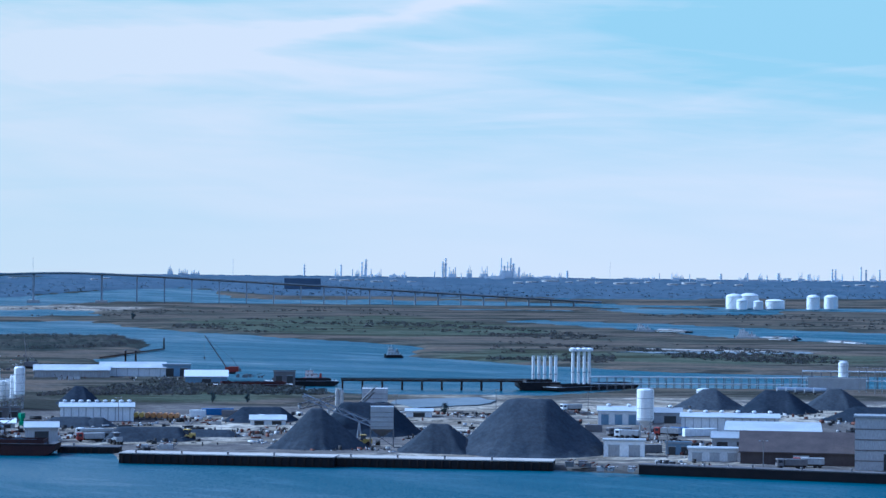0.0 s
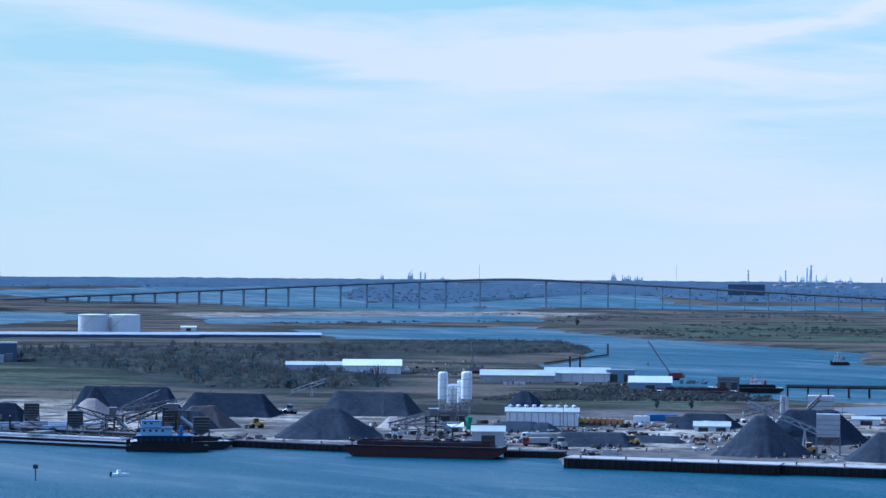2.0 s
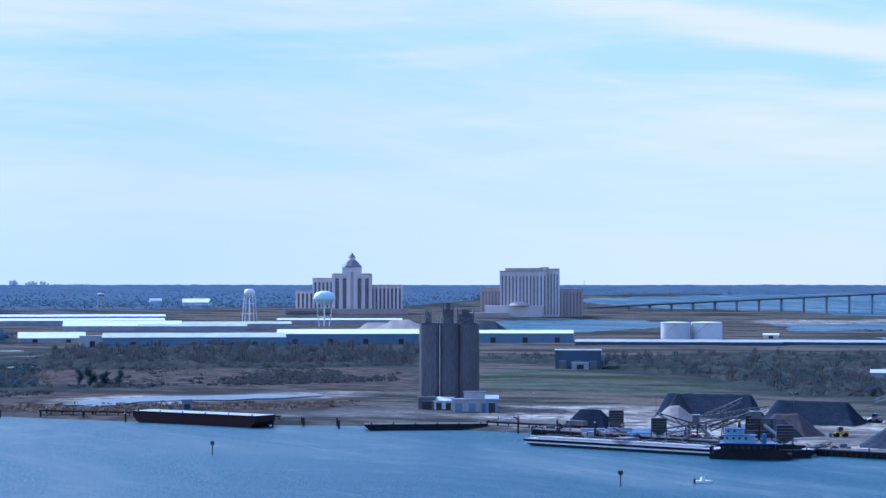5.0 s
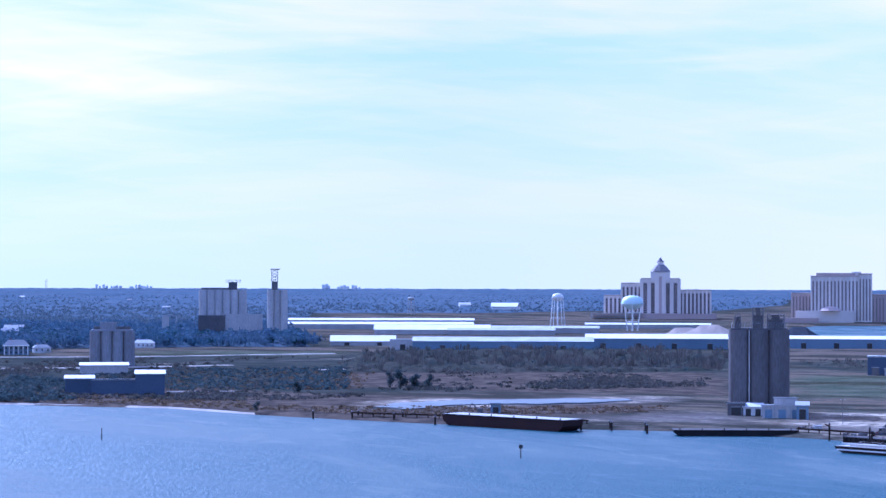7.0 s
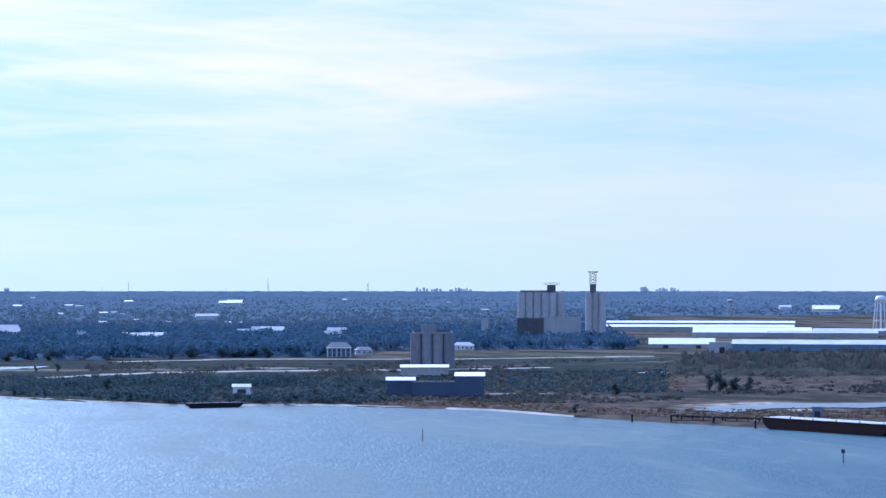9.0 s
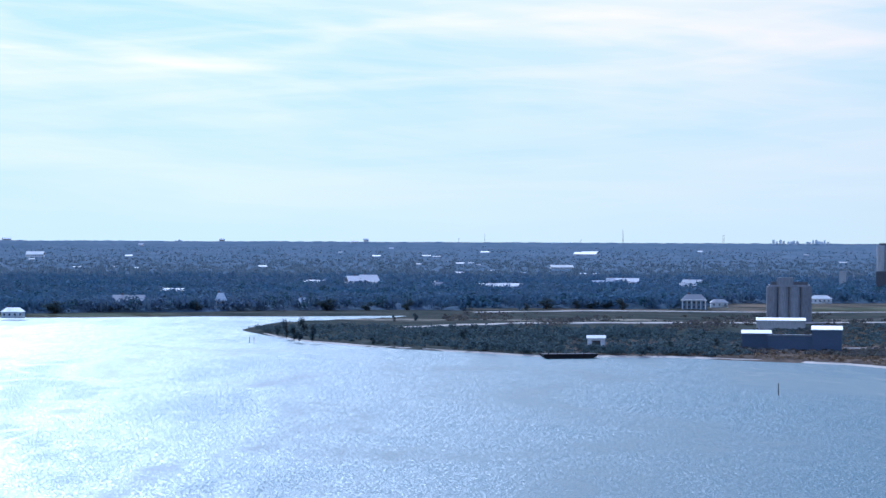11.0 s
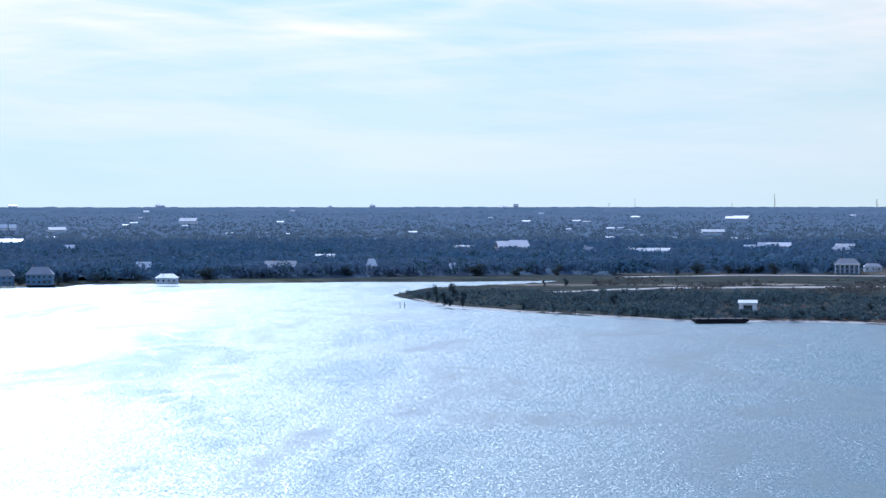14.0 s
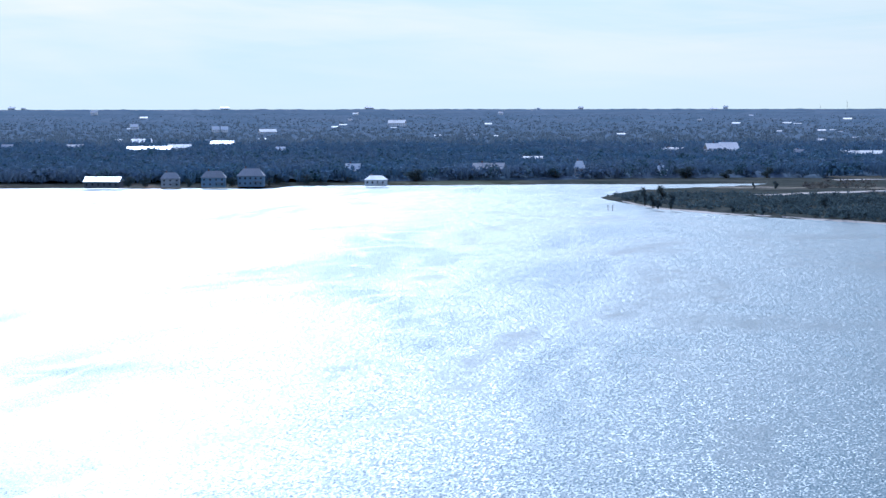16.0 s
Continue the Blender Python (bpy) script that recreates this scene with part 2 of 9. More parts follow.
M["green"] = surface("green_paint", (0.05, 0.25, 0.11), (0.04, 0.2, 0.09), 0.4, 0.5)
M["blue"] = surface("blue_paint", (0.05, 0.13, 0.33), (0.04, 0.10, 0.26), 0.4, 0.5)
M["timber"] = surface("wet_timber", (0.03, 0.025, 0.024), (0.055, 0.042, 0.036), 0.5, 0.9, streak=0.3)
M["bark"] = surface("bark", (0.09, 0.07, 0.055), (0.06, 0.05, 0.04), 0.8, 0.9)
M["bridge"] = surface("bridge_concrete", (0.32, 0.34, 0.37), (0.26, 0.28, 0.31), 0.02, 0.85)
# skyline steel and blocks: haze put into the near-white base colour
M["far_steel"] = surface("hazed_towers", (0.74, 0.76, 0.78), (0.80, 0.81, 0.82), 0.05, 0.7)
M["brick"] = surface("brown_brick", (0.17, 0.10, 0.08), (0.13, 0.08, 0.07), 0.2, 0.85)
M["leaf"] = foliage("winter_foliage", (0.072, 0.078, 0.078), (0.104, 0.096, 0.090), (0.108, 0.102, 0.096), 0.3)
M["leaf_dark"] = foliage("evergreen_foliage", (0.046, 0.066, 0.076), (0.064, 0.084, 0.092), (0.068, 0.088, 0.096))
M["brush"] = foliage("dark_brush", (0.056, 0.060, 0.056), (0.082, 0.078, 0.070), (0.088, 0.088, 0.076))
# town and skyline foliage: colours lifted and blued to stand for haze
M["leaf_mid"] = foliage("hazed_town_foliage", (0.070, 0.118, 0.178), (0.104, 0.138, 0.192), (0.108, 0.148, 0.204), 0.2)
M["leaf_shade"] = foliage("hazed_evergreens", (0.036, 0.070, 0.092), (0.050, 0.080, 0.100), (0.052, 0.082, 0.102))
M["leaf_far"] = foliage("hazed_distant_foliage", (0.108, 0.140, 0.174), (0.124, 0.152, 0.184), (0.124, 0.152, 0.184), 0.3)
M["reed"] = foliage("dry_reeds", (0.115, 0.085, 0.06), (0.10, 0.08, 0.055), (0.125, 0.098, 0.072))
# canopy tops carry painted haze too, lighter farther off
M["canopy"] = surface("hazed_canopy", (0.056, 0.080, 0.110), (0.078, 0.098, 0.128), 0.012, 0.95, bump=0.0, fine=0.06)
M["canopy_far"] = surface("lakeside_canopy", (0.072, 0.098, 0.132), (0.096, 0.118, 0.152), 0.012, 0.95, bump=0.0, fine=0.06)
M["scrub_top"] = surface("winter_scrub", (0.032, 0.037, 0.032), (0.060, 0.058, 0.050), 0.02, 0.95, bump=0.0, fine=0.22)

# ground: marsh, with cover weights stored on the vertices (red sand, green grass, blue woodland floor)
gm = bpy.data.materials.new("river_flats")
gm.use_nodes = True
n, l = gm.node_tree.nodes, gm.node_tree.links
p = n["Principled BSDF"]
p.inputs["Roughness"].default_value = 0.95
p.inputs["Specular IOR Level"].default_value = 0.0
geo = n.new("ShaderNodeNewGeometry")
att = n.new("ShaderNodeAttribute")
att.attribute_name = "cover"
sepc = n.new("ShaderNodeSeparateColor")
l.new(att.outputs["Color"], sepc.inputs[0])


def ground_noise(scale, detail=5.0, rough=0.65):
    t = node(n, "ShaderNodeTexNoise", Scale=scale, Detail=detail, Roughness=rough)
    l.new(geo.outputs["Position"], t.inputs["Vector"])
    return t.outputs[0]


ruts_noise = ground_noise(0.09, 3.0, 0.5)
big, mid, small = ground_noise(0.006), ground_noise(0.03), ground_noise(0.35)
lie = n.new("ShaderNodeMapping")
lie.inputs["Rotation"].default_value, lie.inputs["Scale"].default_value = (0, 0, radians(-12)), (0.3, 1.0, 1.0)
l.new(geo.outputs["Position"], lie.inputs[0])
drift = node(n, "ShaderNodeTexNoise", Scale=0.016, Detail=6.0, Roughness=0.7)
l.new(lie.outputs[0], drift.inputs["Vector"])
strip = drift.outputs[0]
col = blend(n, l, ramp(n, l, big, [(0.42, 0.0), (0.58, 1.0)]), (0.110, 0.094, 0.078), (0.066, 0.070, 0.058))
col = blend(n, l, ramp(n, l, mid, [(0.48, 0.0), (0.66, 0.85)]), col, (0.13, 0.106, 0.076))
col = blend(n, l, ramp(n, l, mid, [(0.30, 0.8), (0.42, 0.0)]), col, (0.042, 0.042, 0.036))
grass = blend(n, l, ramp(n, l, mid, [(0.40, 0.0), (0.6, 1.0)]), (0.060, 0.072, 0.050), (0.100, 0.104, 0.074))
col = blend(n, l, ramp(n, l, strip, [(0.50, 0.0), (0.54, 0.95)]), col, (0.042, 0.042, 0.035))
col = blend(n, l, ramp(n, l, strip, [(0.42, 0.85), (0.46, 0.0)]), col, (0.13, 0.105, 0.078))
grass = blend(n, l, ramp(n, l, strip, [(0.50, 0.0), (0.54, 0.85)]), grass, (0.042, 0.042, 0.028))
col = blend(n, l, sepc.outputs[1], col, grass)
col = blend(n, l, sepc.outputs[2], col, blend(n, l, ramp(n, l, mid, [(0.4, 0.0), (0.6, 1.0)]), (0.034, 0.040, 0.037), (0.058, 0.060, 0.052)))
reedy = blend(n, l, ramp(n, l, ruts_noise, [(0.42, 0.0), (0.6, 1.0)]), (0.056, 0.048, 0.042), (0.108, 0.088, 0.070))
col = blend(n, l, maths(n, l, "SUBTRACT", 1.0, att.outputs["Alpha"]), col, reedy)
bare = blend(n, l, ramp(n, l, mid, [(0.35, 0.0), (0.65, 1.0)]), (0.16, 0.135, 0.10), (0.46, 0.41, 0.32))
bare = blend(n, l, ramp(n, l, small, [(0.36, 0.75), (0.5, 0.0)]), bare, (0.12, 0.108, 0.088))
bare = blend(n, l, ramp(n, l, ruts_noise, [(0.53, 0.0), (0.60, 0.8)]), bare, (0.085, 0.08, 0.078))
bare = blend(n, l, ramp(n, l, strip, [(0.49, 0.0), (0.53, 0.85)]), bare, (0.11, 0.10, 0.095))
fs = maths(n, l, "ADD", sepc.outputs[0], maths(n, l, "MULTIPLY", maths(n, l, "SUBTRACT", mid, 0.5), 1.2), True)
fs = maths(n, l, "MULTIPLY", fs, ramp(n, l, sepc.outputs[0], [(0.02, 0.0), (0.25, 1.0)]), True)
col = blend(n, l, fs, col, bare)
col = blend(n, l, 1.0, col, ramp(n, l, small, [(0.3, 0.65), (0.7, 1.2)]), "MULTIPLY")
l.new(col, p.inputs["Base Color"])
bn = node(n, "ShaderNodeBump", Strength=0.6, Distance=0.6)
l.new(small, bn.inputs["Height"])
l.new(bn.outputs[0], p.inputs["Normal"])
M["ground"] = gm

# water: rippled, with smooth slicks and gusty patches
wm = bpy.data.materials.new("river_water")
wm.use_nodes = True
n, l = wm.node_tree.nodes, wm.node_tree.links
p = n["Principled BSDF"]
p.inputs["Base Color"].default_value = (0.009, 0.056, 0.082, 1)
p.inputs["IOR"].default_value = 1.33
p.inputs["Specular IOR Level"].default_value = 0.46
geo = n.new("ShaderNodeNewGeometry")
mp = n.new("ShaderNodeMapping")
mp.vector_type = "TEXTURE"
mp.inputs["Rotation"].default_value = (0, 0, radians(52))
mp.inputs["Scale"].default_value = (1.0, 3.0, 1.0)
l.new(geo.outputs["Position"], mp.inputs[0])
waves = node(n, "ShaderNodeTexNoise", Scale=2.6, Detail=3.0, Roughness=0.6)
l.new(mp.outputs[0], waves.inputs["Vector"])
gust = node(n, "ShaderNodeTexNoise", Scale=0.012, Detail=4.0, Roughness=0.6, Distortion=0.8)
l.new(mp.outputs[0], gust.inputs["Vector"])
slick = node(n, "ShaderNodeTexNoise", Scale=0.045, Detail=5.0, Roughness=0.62, Distortion=1.6)
l.new(mp.outputs[0], slick.inputs["Vector"])
calm = ramp(n, l, slick.outputs[0], [(0.36, 0.55), (0.46, 1.0)])
wind = maths(n, l, "MULTIPLY", ramp(n, l, gust.outputs[0], [(0.38, 0.30), (0.60, 1.0)]), calm)
slope = n.new("ShaderNodeVectorMath")
slope.operation = "SUBTRACT"
slope.inputs[1].default_value = (0.5, 0.5, 0.5)
l.new(waves.outputs["Color"], slope.inputs[0])
steep = n.new("ShaderNodeVectorMath")
steep.operation = "SCALE"
l.new(slope.outputs[0], steep.inputs[0])
l.new(maths(n, l, "MULTIPLY", wind, 3.3), steep.inputs["Scale"])
flat = n.new("ShaderNodeVectorMath")
flat.operation = "MULTIPLY"
flat.inputs[1].default_value = (1, 1, 0)
l.new(steep.outputs[0], flat.inputs[0])
facet = n.new("ShaderNodeVectorMath")
facet.operation = "ADD"
facet.inputs[1].default_value = (0, 0, 1)
l.new(flat.outputs[0], facet.inputs[0])
unit = n.new("ShaderNodeVectorMath")
unit.operation = "NORMALIZE"
l.new(facet.outputs[0], unit.inputs[0])
l.new(unit.outputs[0], p.inputs["Normal"])
l.new(maths(n, l, "MULTIPLY", ramp(n, l, gust.outputs[0], [(0.36, 0.38), (0.60, 0.59)]), ramp(n, l, slick.outputs[0], [(0.36, 0.82), (0.48, 1.0)])), p.inputs["Roughness"])
M["water"] = wm


# ---- mesh helpers ----
def box(bm, x0, x1, y0, y1, z0, z1):
    v = [bm.verts.new(c) for c in ((x0, y0, z0), (x1, y0, z0), (x1, y1, z0), (x0, y1, z0), (x0, y0, z1), (x1, y0, z1), (x1, y1, z1), (x0, y1, z1))]
    for f in ((3, 2, 1, 0), (4, 5, 6, 7), (0, 1, 5, 4), (1, 2, 6, 5), (2, 3, 7, 6), (3, 0, 4, 7)):
        bm.faces.new([v[i] for i in f])
    return bm


def prism(bm, outline, z0, z1):
    a = [bm.verts.new((x, y, z0)) for x, y in outline]
    b = [bm.verts.new((x, y, z1)) for x, y in outline]
    k = len(a)
    bm.faces.new(a[::-1])
    bm.faces.new(b)
    for i in range(k):
        bm.faces.new((a[i], a[(i + 1) % k], b[(i + 1) % k], b[i]))
    return bm


def lathe(bm, cx, cy, profile, seg=16):
    """A closed body of rings (radius, height), from bottom to top."""
    rings = []
    for r, z in profile:
        rings.append([bm.verts.new((cx + r * math.cos(6.28318 * i / seg), cy + r * math.sin(6.28318 * i / seg), z)) for i in range(seg)])
    bm.faces.new(rings[0][::-1])
    bm.faces.new(rings[-1])
    for a, b in zip(rings, rings[1:]):
        for i in range(seg):
            bm.faces.new((a[i], a[(i + 1) % seg], b[(i + 1) % seg], b[i]))
    return bm


def cyl(bm, cx, cy, r, z0, z1, seg=16):
    return lathe(bm, cx, cy, [(r, z0), (r, z1)], seg)


def bar(bm, a, b, r, seg=6):
    """A round bar from a to b."""
    a, b = Vector(a), Vector(b)
    q = (b - a).to_track_quat("Z", "Y").to_matrix()
    ends = []
    for c in (a, b):
        ends.append([bm.verts.new(c + q @ Vector((r * math.cos(6.28318 * i / seg), r * math.sin(6.28318 * i / seg), 0))) for i in range(seg)])
    bm.faces.new(ends[0][::-1])
    bm.faces.new(ends[1])
    for i in range(seg):
        bm.faces.new((ends[0][i], ends[0][(i + 1) % seg], ends[1][(i + 1) % seg], ends[1][i]))
    return bm


def gable(bm, x0, x1, y0, y1, z0, z1, eave=0.6):
    """A gable roof whose ridge runs along x."""
    ym, th = (y0 + y1) / 2, 0.35
    sec = [(y0 - eave, z0), (ym, z1), (y1 + eave, z0), (y1 + eave, z0 - th), (ym, z1 - th), (y0 - eave, z0 - th)]
    a = [bm.verts.new((x0 - eave, y, z)) for y, z in sec]
    b = [bm.verts.new((x1 + eave, y, z)) for y, z in sec]
    for i in range(6):
        bm.faces.new((a[i], b[i], b[(i + 1) % 6], a[(i + 1) % 6]))
    bm.faces.new((a[0], a[1], a[4], a[5]))
    bm.faces.new((a[1], a[2], a[3], a[4]))
    bm.faces.new((b[5], b[4], b[1], b[0]))
    bm.faces.new((b[4], b[3], b[2], b[1]))
    return bm


def mesh_of(name, bm, material, smooth=False):
    bmesh.ops.recalc_face_normals(bm, faces=bm.faces)
    me = bpy.data.meshes.new(name)
    bm.to_mesh(me)
    bm.free()
    me.materials.append(material)
    if smooth:
        me.shade_smooth()
    return me


def part(name, bm, material, parent, label="", smooth=False):
    ob = new(name, mesh_of(name, bm, material, smooth))
    ob.parent = parent
    if label:
        ob["label"] = label
    return ob


def again(ob, x=0.0, y=0.0, z=0.0):
    """A repeat of a part on the same mesh, shifted within its parent."""
    o = ob.copy()
    scene.collection.objects.link(o)
    o.location = Vector(ob.location) + Vector((x, y, z))
    return o


def thing(name, x, y, z, turn, label, category, group="", kind=""):
    e = new(name)
    e.empty_display_size = 2
    e.matrix_basis = pose(x, y, z, 0, 0, turn)
    return tagged(e, label, category, group, kind)


B_ = bmesh.new

# ---- the lie of the land ----
RIM = 4950.0


def rise(d):
    """The far country swells gently towards the skyline."""
    return 45 * (np.clip(np.minimum(d, RIM) - 3200, 0, None) / 1750) ** 1.5


def ground_z(x, y):
    return float(rise(math.hypot(x, y))) + 1.5


def signed(px, py, outline):
    """Distance to an outline, positive inside."""
    o = np.array(outline, float)
    inside = np.zeros(px.shape, bool)
    best = np.full(px.shape, 1e9)
    for (ax, ay), (bx, by) in zip(o, np.roll(o, -1, 0)):
        ex, ey = bx - ax, by - ay
        u = np.clip(((px - ax) * ex + (py - ay) * ey) / (ex * ex + ey * ey + 1e-9), 0, 1)
        best = np.minimum(best, np.hypot(px - ax - u * ex, py - ay - u * ey))
        cross = (ay > py) != (by > py)
        xi = ax + (py - ay) * ex / (ey if abs(ey) > 1e-9 else 1e-9)
        inside ^= cross & (px < xi)
    return np.where(inside, best, -best)


MAINLAND = [(234, 616), (124, 630), (57, 653), (33, 665), (-97, 679), (-103, 718), (-121, 717), (-216, 730), (-220, 738), (-353, 786), (-418, 792), (-461, 780), (-518, 777), (-620, 782), (-685, 801), (-772, 780), (-820, 730), (-952, 723), (-913, 734), (-1019, 731), (-1156, 788)] + \
    [(-1226, 860), (-1261, 983), (-1291, 1037), (-1348, 926), (-1439, 721), (-1403, 682), (-1475, 570), (-1547, 379)] + \
    [(-5400, -300), (-5000, 2000), (-3500, 4100), (-1500, 5200), (800, 5350), (2600, 4700)]
WATERS = [
    # basin and river
    [(-321, 2279), (-194, 2027), (-85, 1862), (-21, 1767), (-14, 1534), (42, 1425), (138, 1326), (254, 1292), (418, 1270), (370, 1123), (224, 1140), (89, 1116), (44, 1049), (23, 1055), (-23, 1047), (-45, 1053), (-83, 1107), (-108, 1135), (-137, 1215), (-198, 1315), (-216, 1437), (-219, 1711), (-281, 1929), (-363, 1927), (-473, 1911), (-600, 2233), (-406, 2502)],
    # side channel
    [(71, 2639), (115, 2750), (296, 2534), (440, 2239), (600, 1973), (506, 1662), (366, 1862), (263, 2034), (184, 2321)],
    # lake under the bridge
    [(-1634, 3983), (-1431, 4248), (-1206, 4417), (-1130, 4481), (-1030, 4400), (-1006, 4112), (-938, 3879), (-844, 3690), (-741, 3705), (-707, 3775), (-661, 3962), (-592, 4183), (-498, 4270), (-428, 4208), (-354, 3794), (1, 3817), (202, 3733), (448, 3603), (438, 3522), (1, 3575), (-257, 3551), (-501, 3604), (-577, 3460), (-622, 3320), (-910, 3336), (-1112, 3565), (-1332, 3570), (-1476, 3702), (-1572, 3832)],
    # strips of open water in the far marsh
    [(-1134, 4635), (-806, 4757), (-791, 4671), (-1113, 4550)],
    [(-990, 4326), (-801, 4399), (-786, 4316), (-971, 4245)],
    [(1, 3964), (446, 3991), (440, 3938), (1, 3911)],
    [(223, 3472), (524, 3488), (486, 3232), (314, 3168)],
    [(14, 3412), (183, 3377), (180, 3318), (14, 3354)],
    # shallow water behind the bulk wharves
    [(-901, 2815), (-754, 2953), (-556, 3126), (-478, 3129), (-422, 2759), (-478, 2690), (-644, 2524), (-734, 2439)],
    # cove by the hotels
    [(-1084, 2311), (-1316, 2851), (-1252, 3025), (-1092, 2947), (-955, 2638), (-949, 2359), (-946, 2238)],
    [(450, 3551), (433, 3415), (787, 3434), (822, 3588)],
]
SANDY = [
    [(-23, 1002), (-21, 1038), (31, 1046), (38, 1011), (21, 943), (-20, 937)],
    [(-625, 869), (-616, 914), (-537, 1005), (-515, 969), (-556, 890), (-594, 839)],
    [(-978, 2997), (-793, 3225), (-543, 3345), (-408, 3313), (-462, 2843), (-792, 2646), (-893, 2780)],
    [(272, 973), (172, 614), (33, 669), (-98, 685), (-122, 723), (-233, 724), (-227, 740), (-362, 807), (-410, 925), (-280, 957), (-240, 889), (-184, 867), (-109, 948), (-10, 950), (95, 1029), (201, 1024)],
    [(-570, 1574), (-486, 1674), (-405, 1633), (-375, 1480), (-503, 1506)],
    [(-408, 824), (-465, 810), (-497, 846), (-451, 905)],
    [(-1305, 897), (-1179, 990), (-1070, 1151), (-993, 1408), (-986, 1398), (-1059, 1140), (-1224, 930)],
    [(155, 1688), (278, 1720), (271, 1648), (171, 1634)],
]
GREEN = [
    [(-598, 1295), (-505, 1342), (-362, 1130), (-386, 1067), (-480, 1040)],
    [(-182, 1031), (-129, 1123), (-53, 1063), (-87, 965), (-149, 971)],
    [(-16, 1534), (49, 1660), (311, 1583), (282, 1436), (78, 1434), (3, 1461)],
    [(-1140, 783), (-1036, 743), (-927, 745), (-839, 746), (-825, 776), (-816, 878), (-982, 1047), (-1097, 968), (-1197, 962), (-1201, 861)],
    [(-1242, 1406), (-1110, 1526), (-1037, 1403), (-1143, 1307)],
    [(-1473, 716), (-1374, 1075), (-1315, 1029), (-1432, 696)],
    [(-300, 2485), (-60, 2912), (118, 2171), (-40, 1939), (-201, 2101)],
]
WOODS = [
    # far forest and suburb
    [(-1610, 395), (-1442, 701), (-1442, 830), (-1374, 1075), (-1295, 1152), (-1438, 1093), (-1264, 1269), (-1349, 1438), (-1291, 1537), (-1206, 1614), (-1702, 2199), (-2236, 2984), (-2016, 3158), (-1910, 3368)] + [(-1855, 3248), (-1750, 3470), (-1764, 3773), (-1909, 4136), (-1712, 4179)] + [(-1700, 4900), (-3000, 4400), (-4300, 3200), (-5200, 1500), (-5300, -200)],
    # scrub before the warehouses
    [(-1049, 1444), (-856, 1243), (-686, 1372), (-824, 1657), (-941, 1679), (-1086, 1646)],
    [(-601, 1432), (-539, 1488), (-381, 1338), (-299, 1216), (-265, 1078), (-333, 1068), (-373, 1165), (-527, 1330)],
    # wooded point
    [(-450, 1756), (-352, 1897), (-270, 1901), (-228, 1738), (-232, 1632), (-278, 1565), (-325, 1593), (-402, 1636)],
    # far shore beyond the bridge
    [(-1967, 3971), (-1116, 4426), (-916, 3658), (-702, 3749), (-656, 3935), (-588, 4156), (-423, 4154), (-278, 3927), (215, 3974), (1105, 3958)] + [(1700, 4850), (0, 5200), (-1700, 4900)],
    [(-929, 3710), (-747, 3731), (-712, 3801), (-665, 3988), (-596, 4210), (-494, 4328), (-288, 4415), (-321, 4920), (-799, 4865), (-1194, 4768)],
    [(-228, 4079), (1, 4059), (220, 4055), (792, 4037), (1119, 4009)] + [(1700, 4850), (0, 5200), (-600, 5000)],
    [(-932, 3737), (-868, 3708), (-747, 3731), (-712, 3801), (-665, 3988), (-724, 4338), (-903, 4184), (-976, 3949)],
    [(-1992, 4020), (-1676, 4085), (-1449, 4302), (-1228, 4500), (-1298, 4756), (-2143, 4325)],
]


# damp dark flats with low thicket
DARK_FLATS = [
    [(-1357, 973), (-1338, 1098), (-1126, 1306), (-834, 968), (-1186, 850)],
    [(-696, 1508), (-400, 1719), (-244, 1099), (-300, 1075), (-345, 1150), (-420, 1250), (-520, 1360), (-610, 1400)],
    [(-1502, 981), (-1008, 1429), (-833, 1182), (-1213, 792)],
    [(-1156, 788), (-1082, 755), (-1042, 747), (-932, 749), (-839, 746), (-825, 776), (-706, 884), (-718, 1018), (-854, 1212), (-977, 1052), (-1084, 956), (-1151, 925), (-1182, 856)],
    [(-740, 957), (-550, 1099), (-669, 1337), (-869, 1184)],
]


# brushland
BUSHY = [
    [(-1147, 786), (-1080, 758), (-1030, 739), (-936, 753), (-843, 750), (-790, 744), (-747, 804), (-910, 979), (-1018, 968), (-1058, 888), (-1152, 879), (-1157, 829)],
    [(-816, 878), (-705, 978), (-877, 1243), (-960, 1142), (-954, 1026)],
    [(-755, 977), (-647, 981), (-569, 1117), (-645, 1266), (-869, 1184)],
    [(-632, 936), (-526, 1050), (-659, 1314), (-780, 1156)],
    [(28, 1467), (105, 1414), (146, 1842), (48, 1966)],
    [(-256, 2121), (-110, 1984), (58, 1970), (156, 1497), (249, 1388), (273, 1524), (116, 2131), (-64, 3066), (-295, 2604)],
    [(238, 3212), (631, 3216), (457, 2329), (306, 2619)],
    [(-774, 2584), (-445, 2741), (-392, 3184), (-345, 2799), (-415, 2558), (-653, 2396)],
    [(-181, 998), (-54, 1030), (-60, 1141), (-136, 1180)],
    [(-612, 3128), (-353, 2923), (14, 3262), (15, 3497), (-405, 3355)],
    [(-1284, 1078), (-1008, 1429), (-844, 1196), (-1110, 932)],
    [(-1290, 1058), (-1094, 1269), (-882, 1023), (-1128, 925)],
    [(-926, 850), (-732, 947), (-664, 925), (-664, 859), (-846, 777)],
]


# the brushy edge of the spit
SPIT = [(-1156, 792), (-1100, 762), (-1019, 729), (-952, 720), (-820, 728), (-772, 778), (-800, 800), (-930, 772), (-1030, 760), (-1150, 805)]


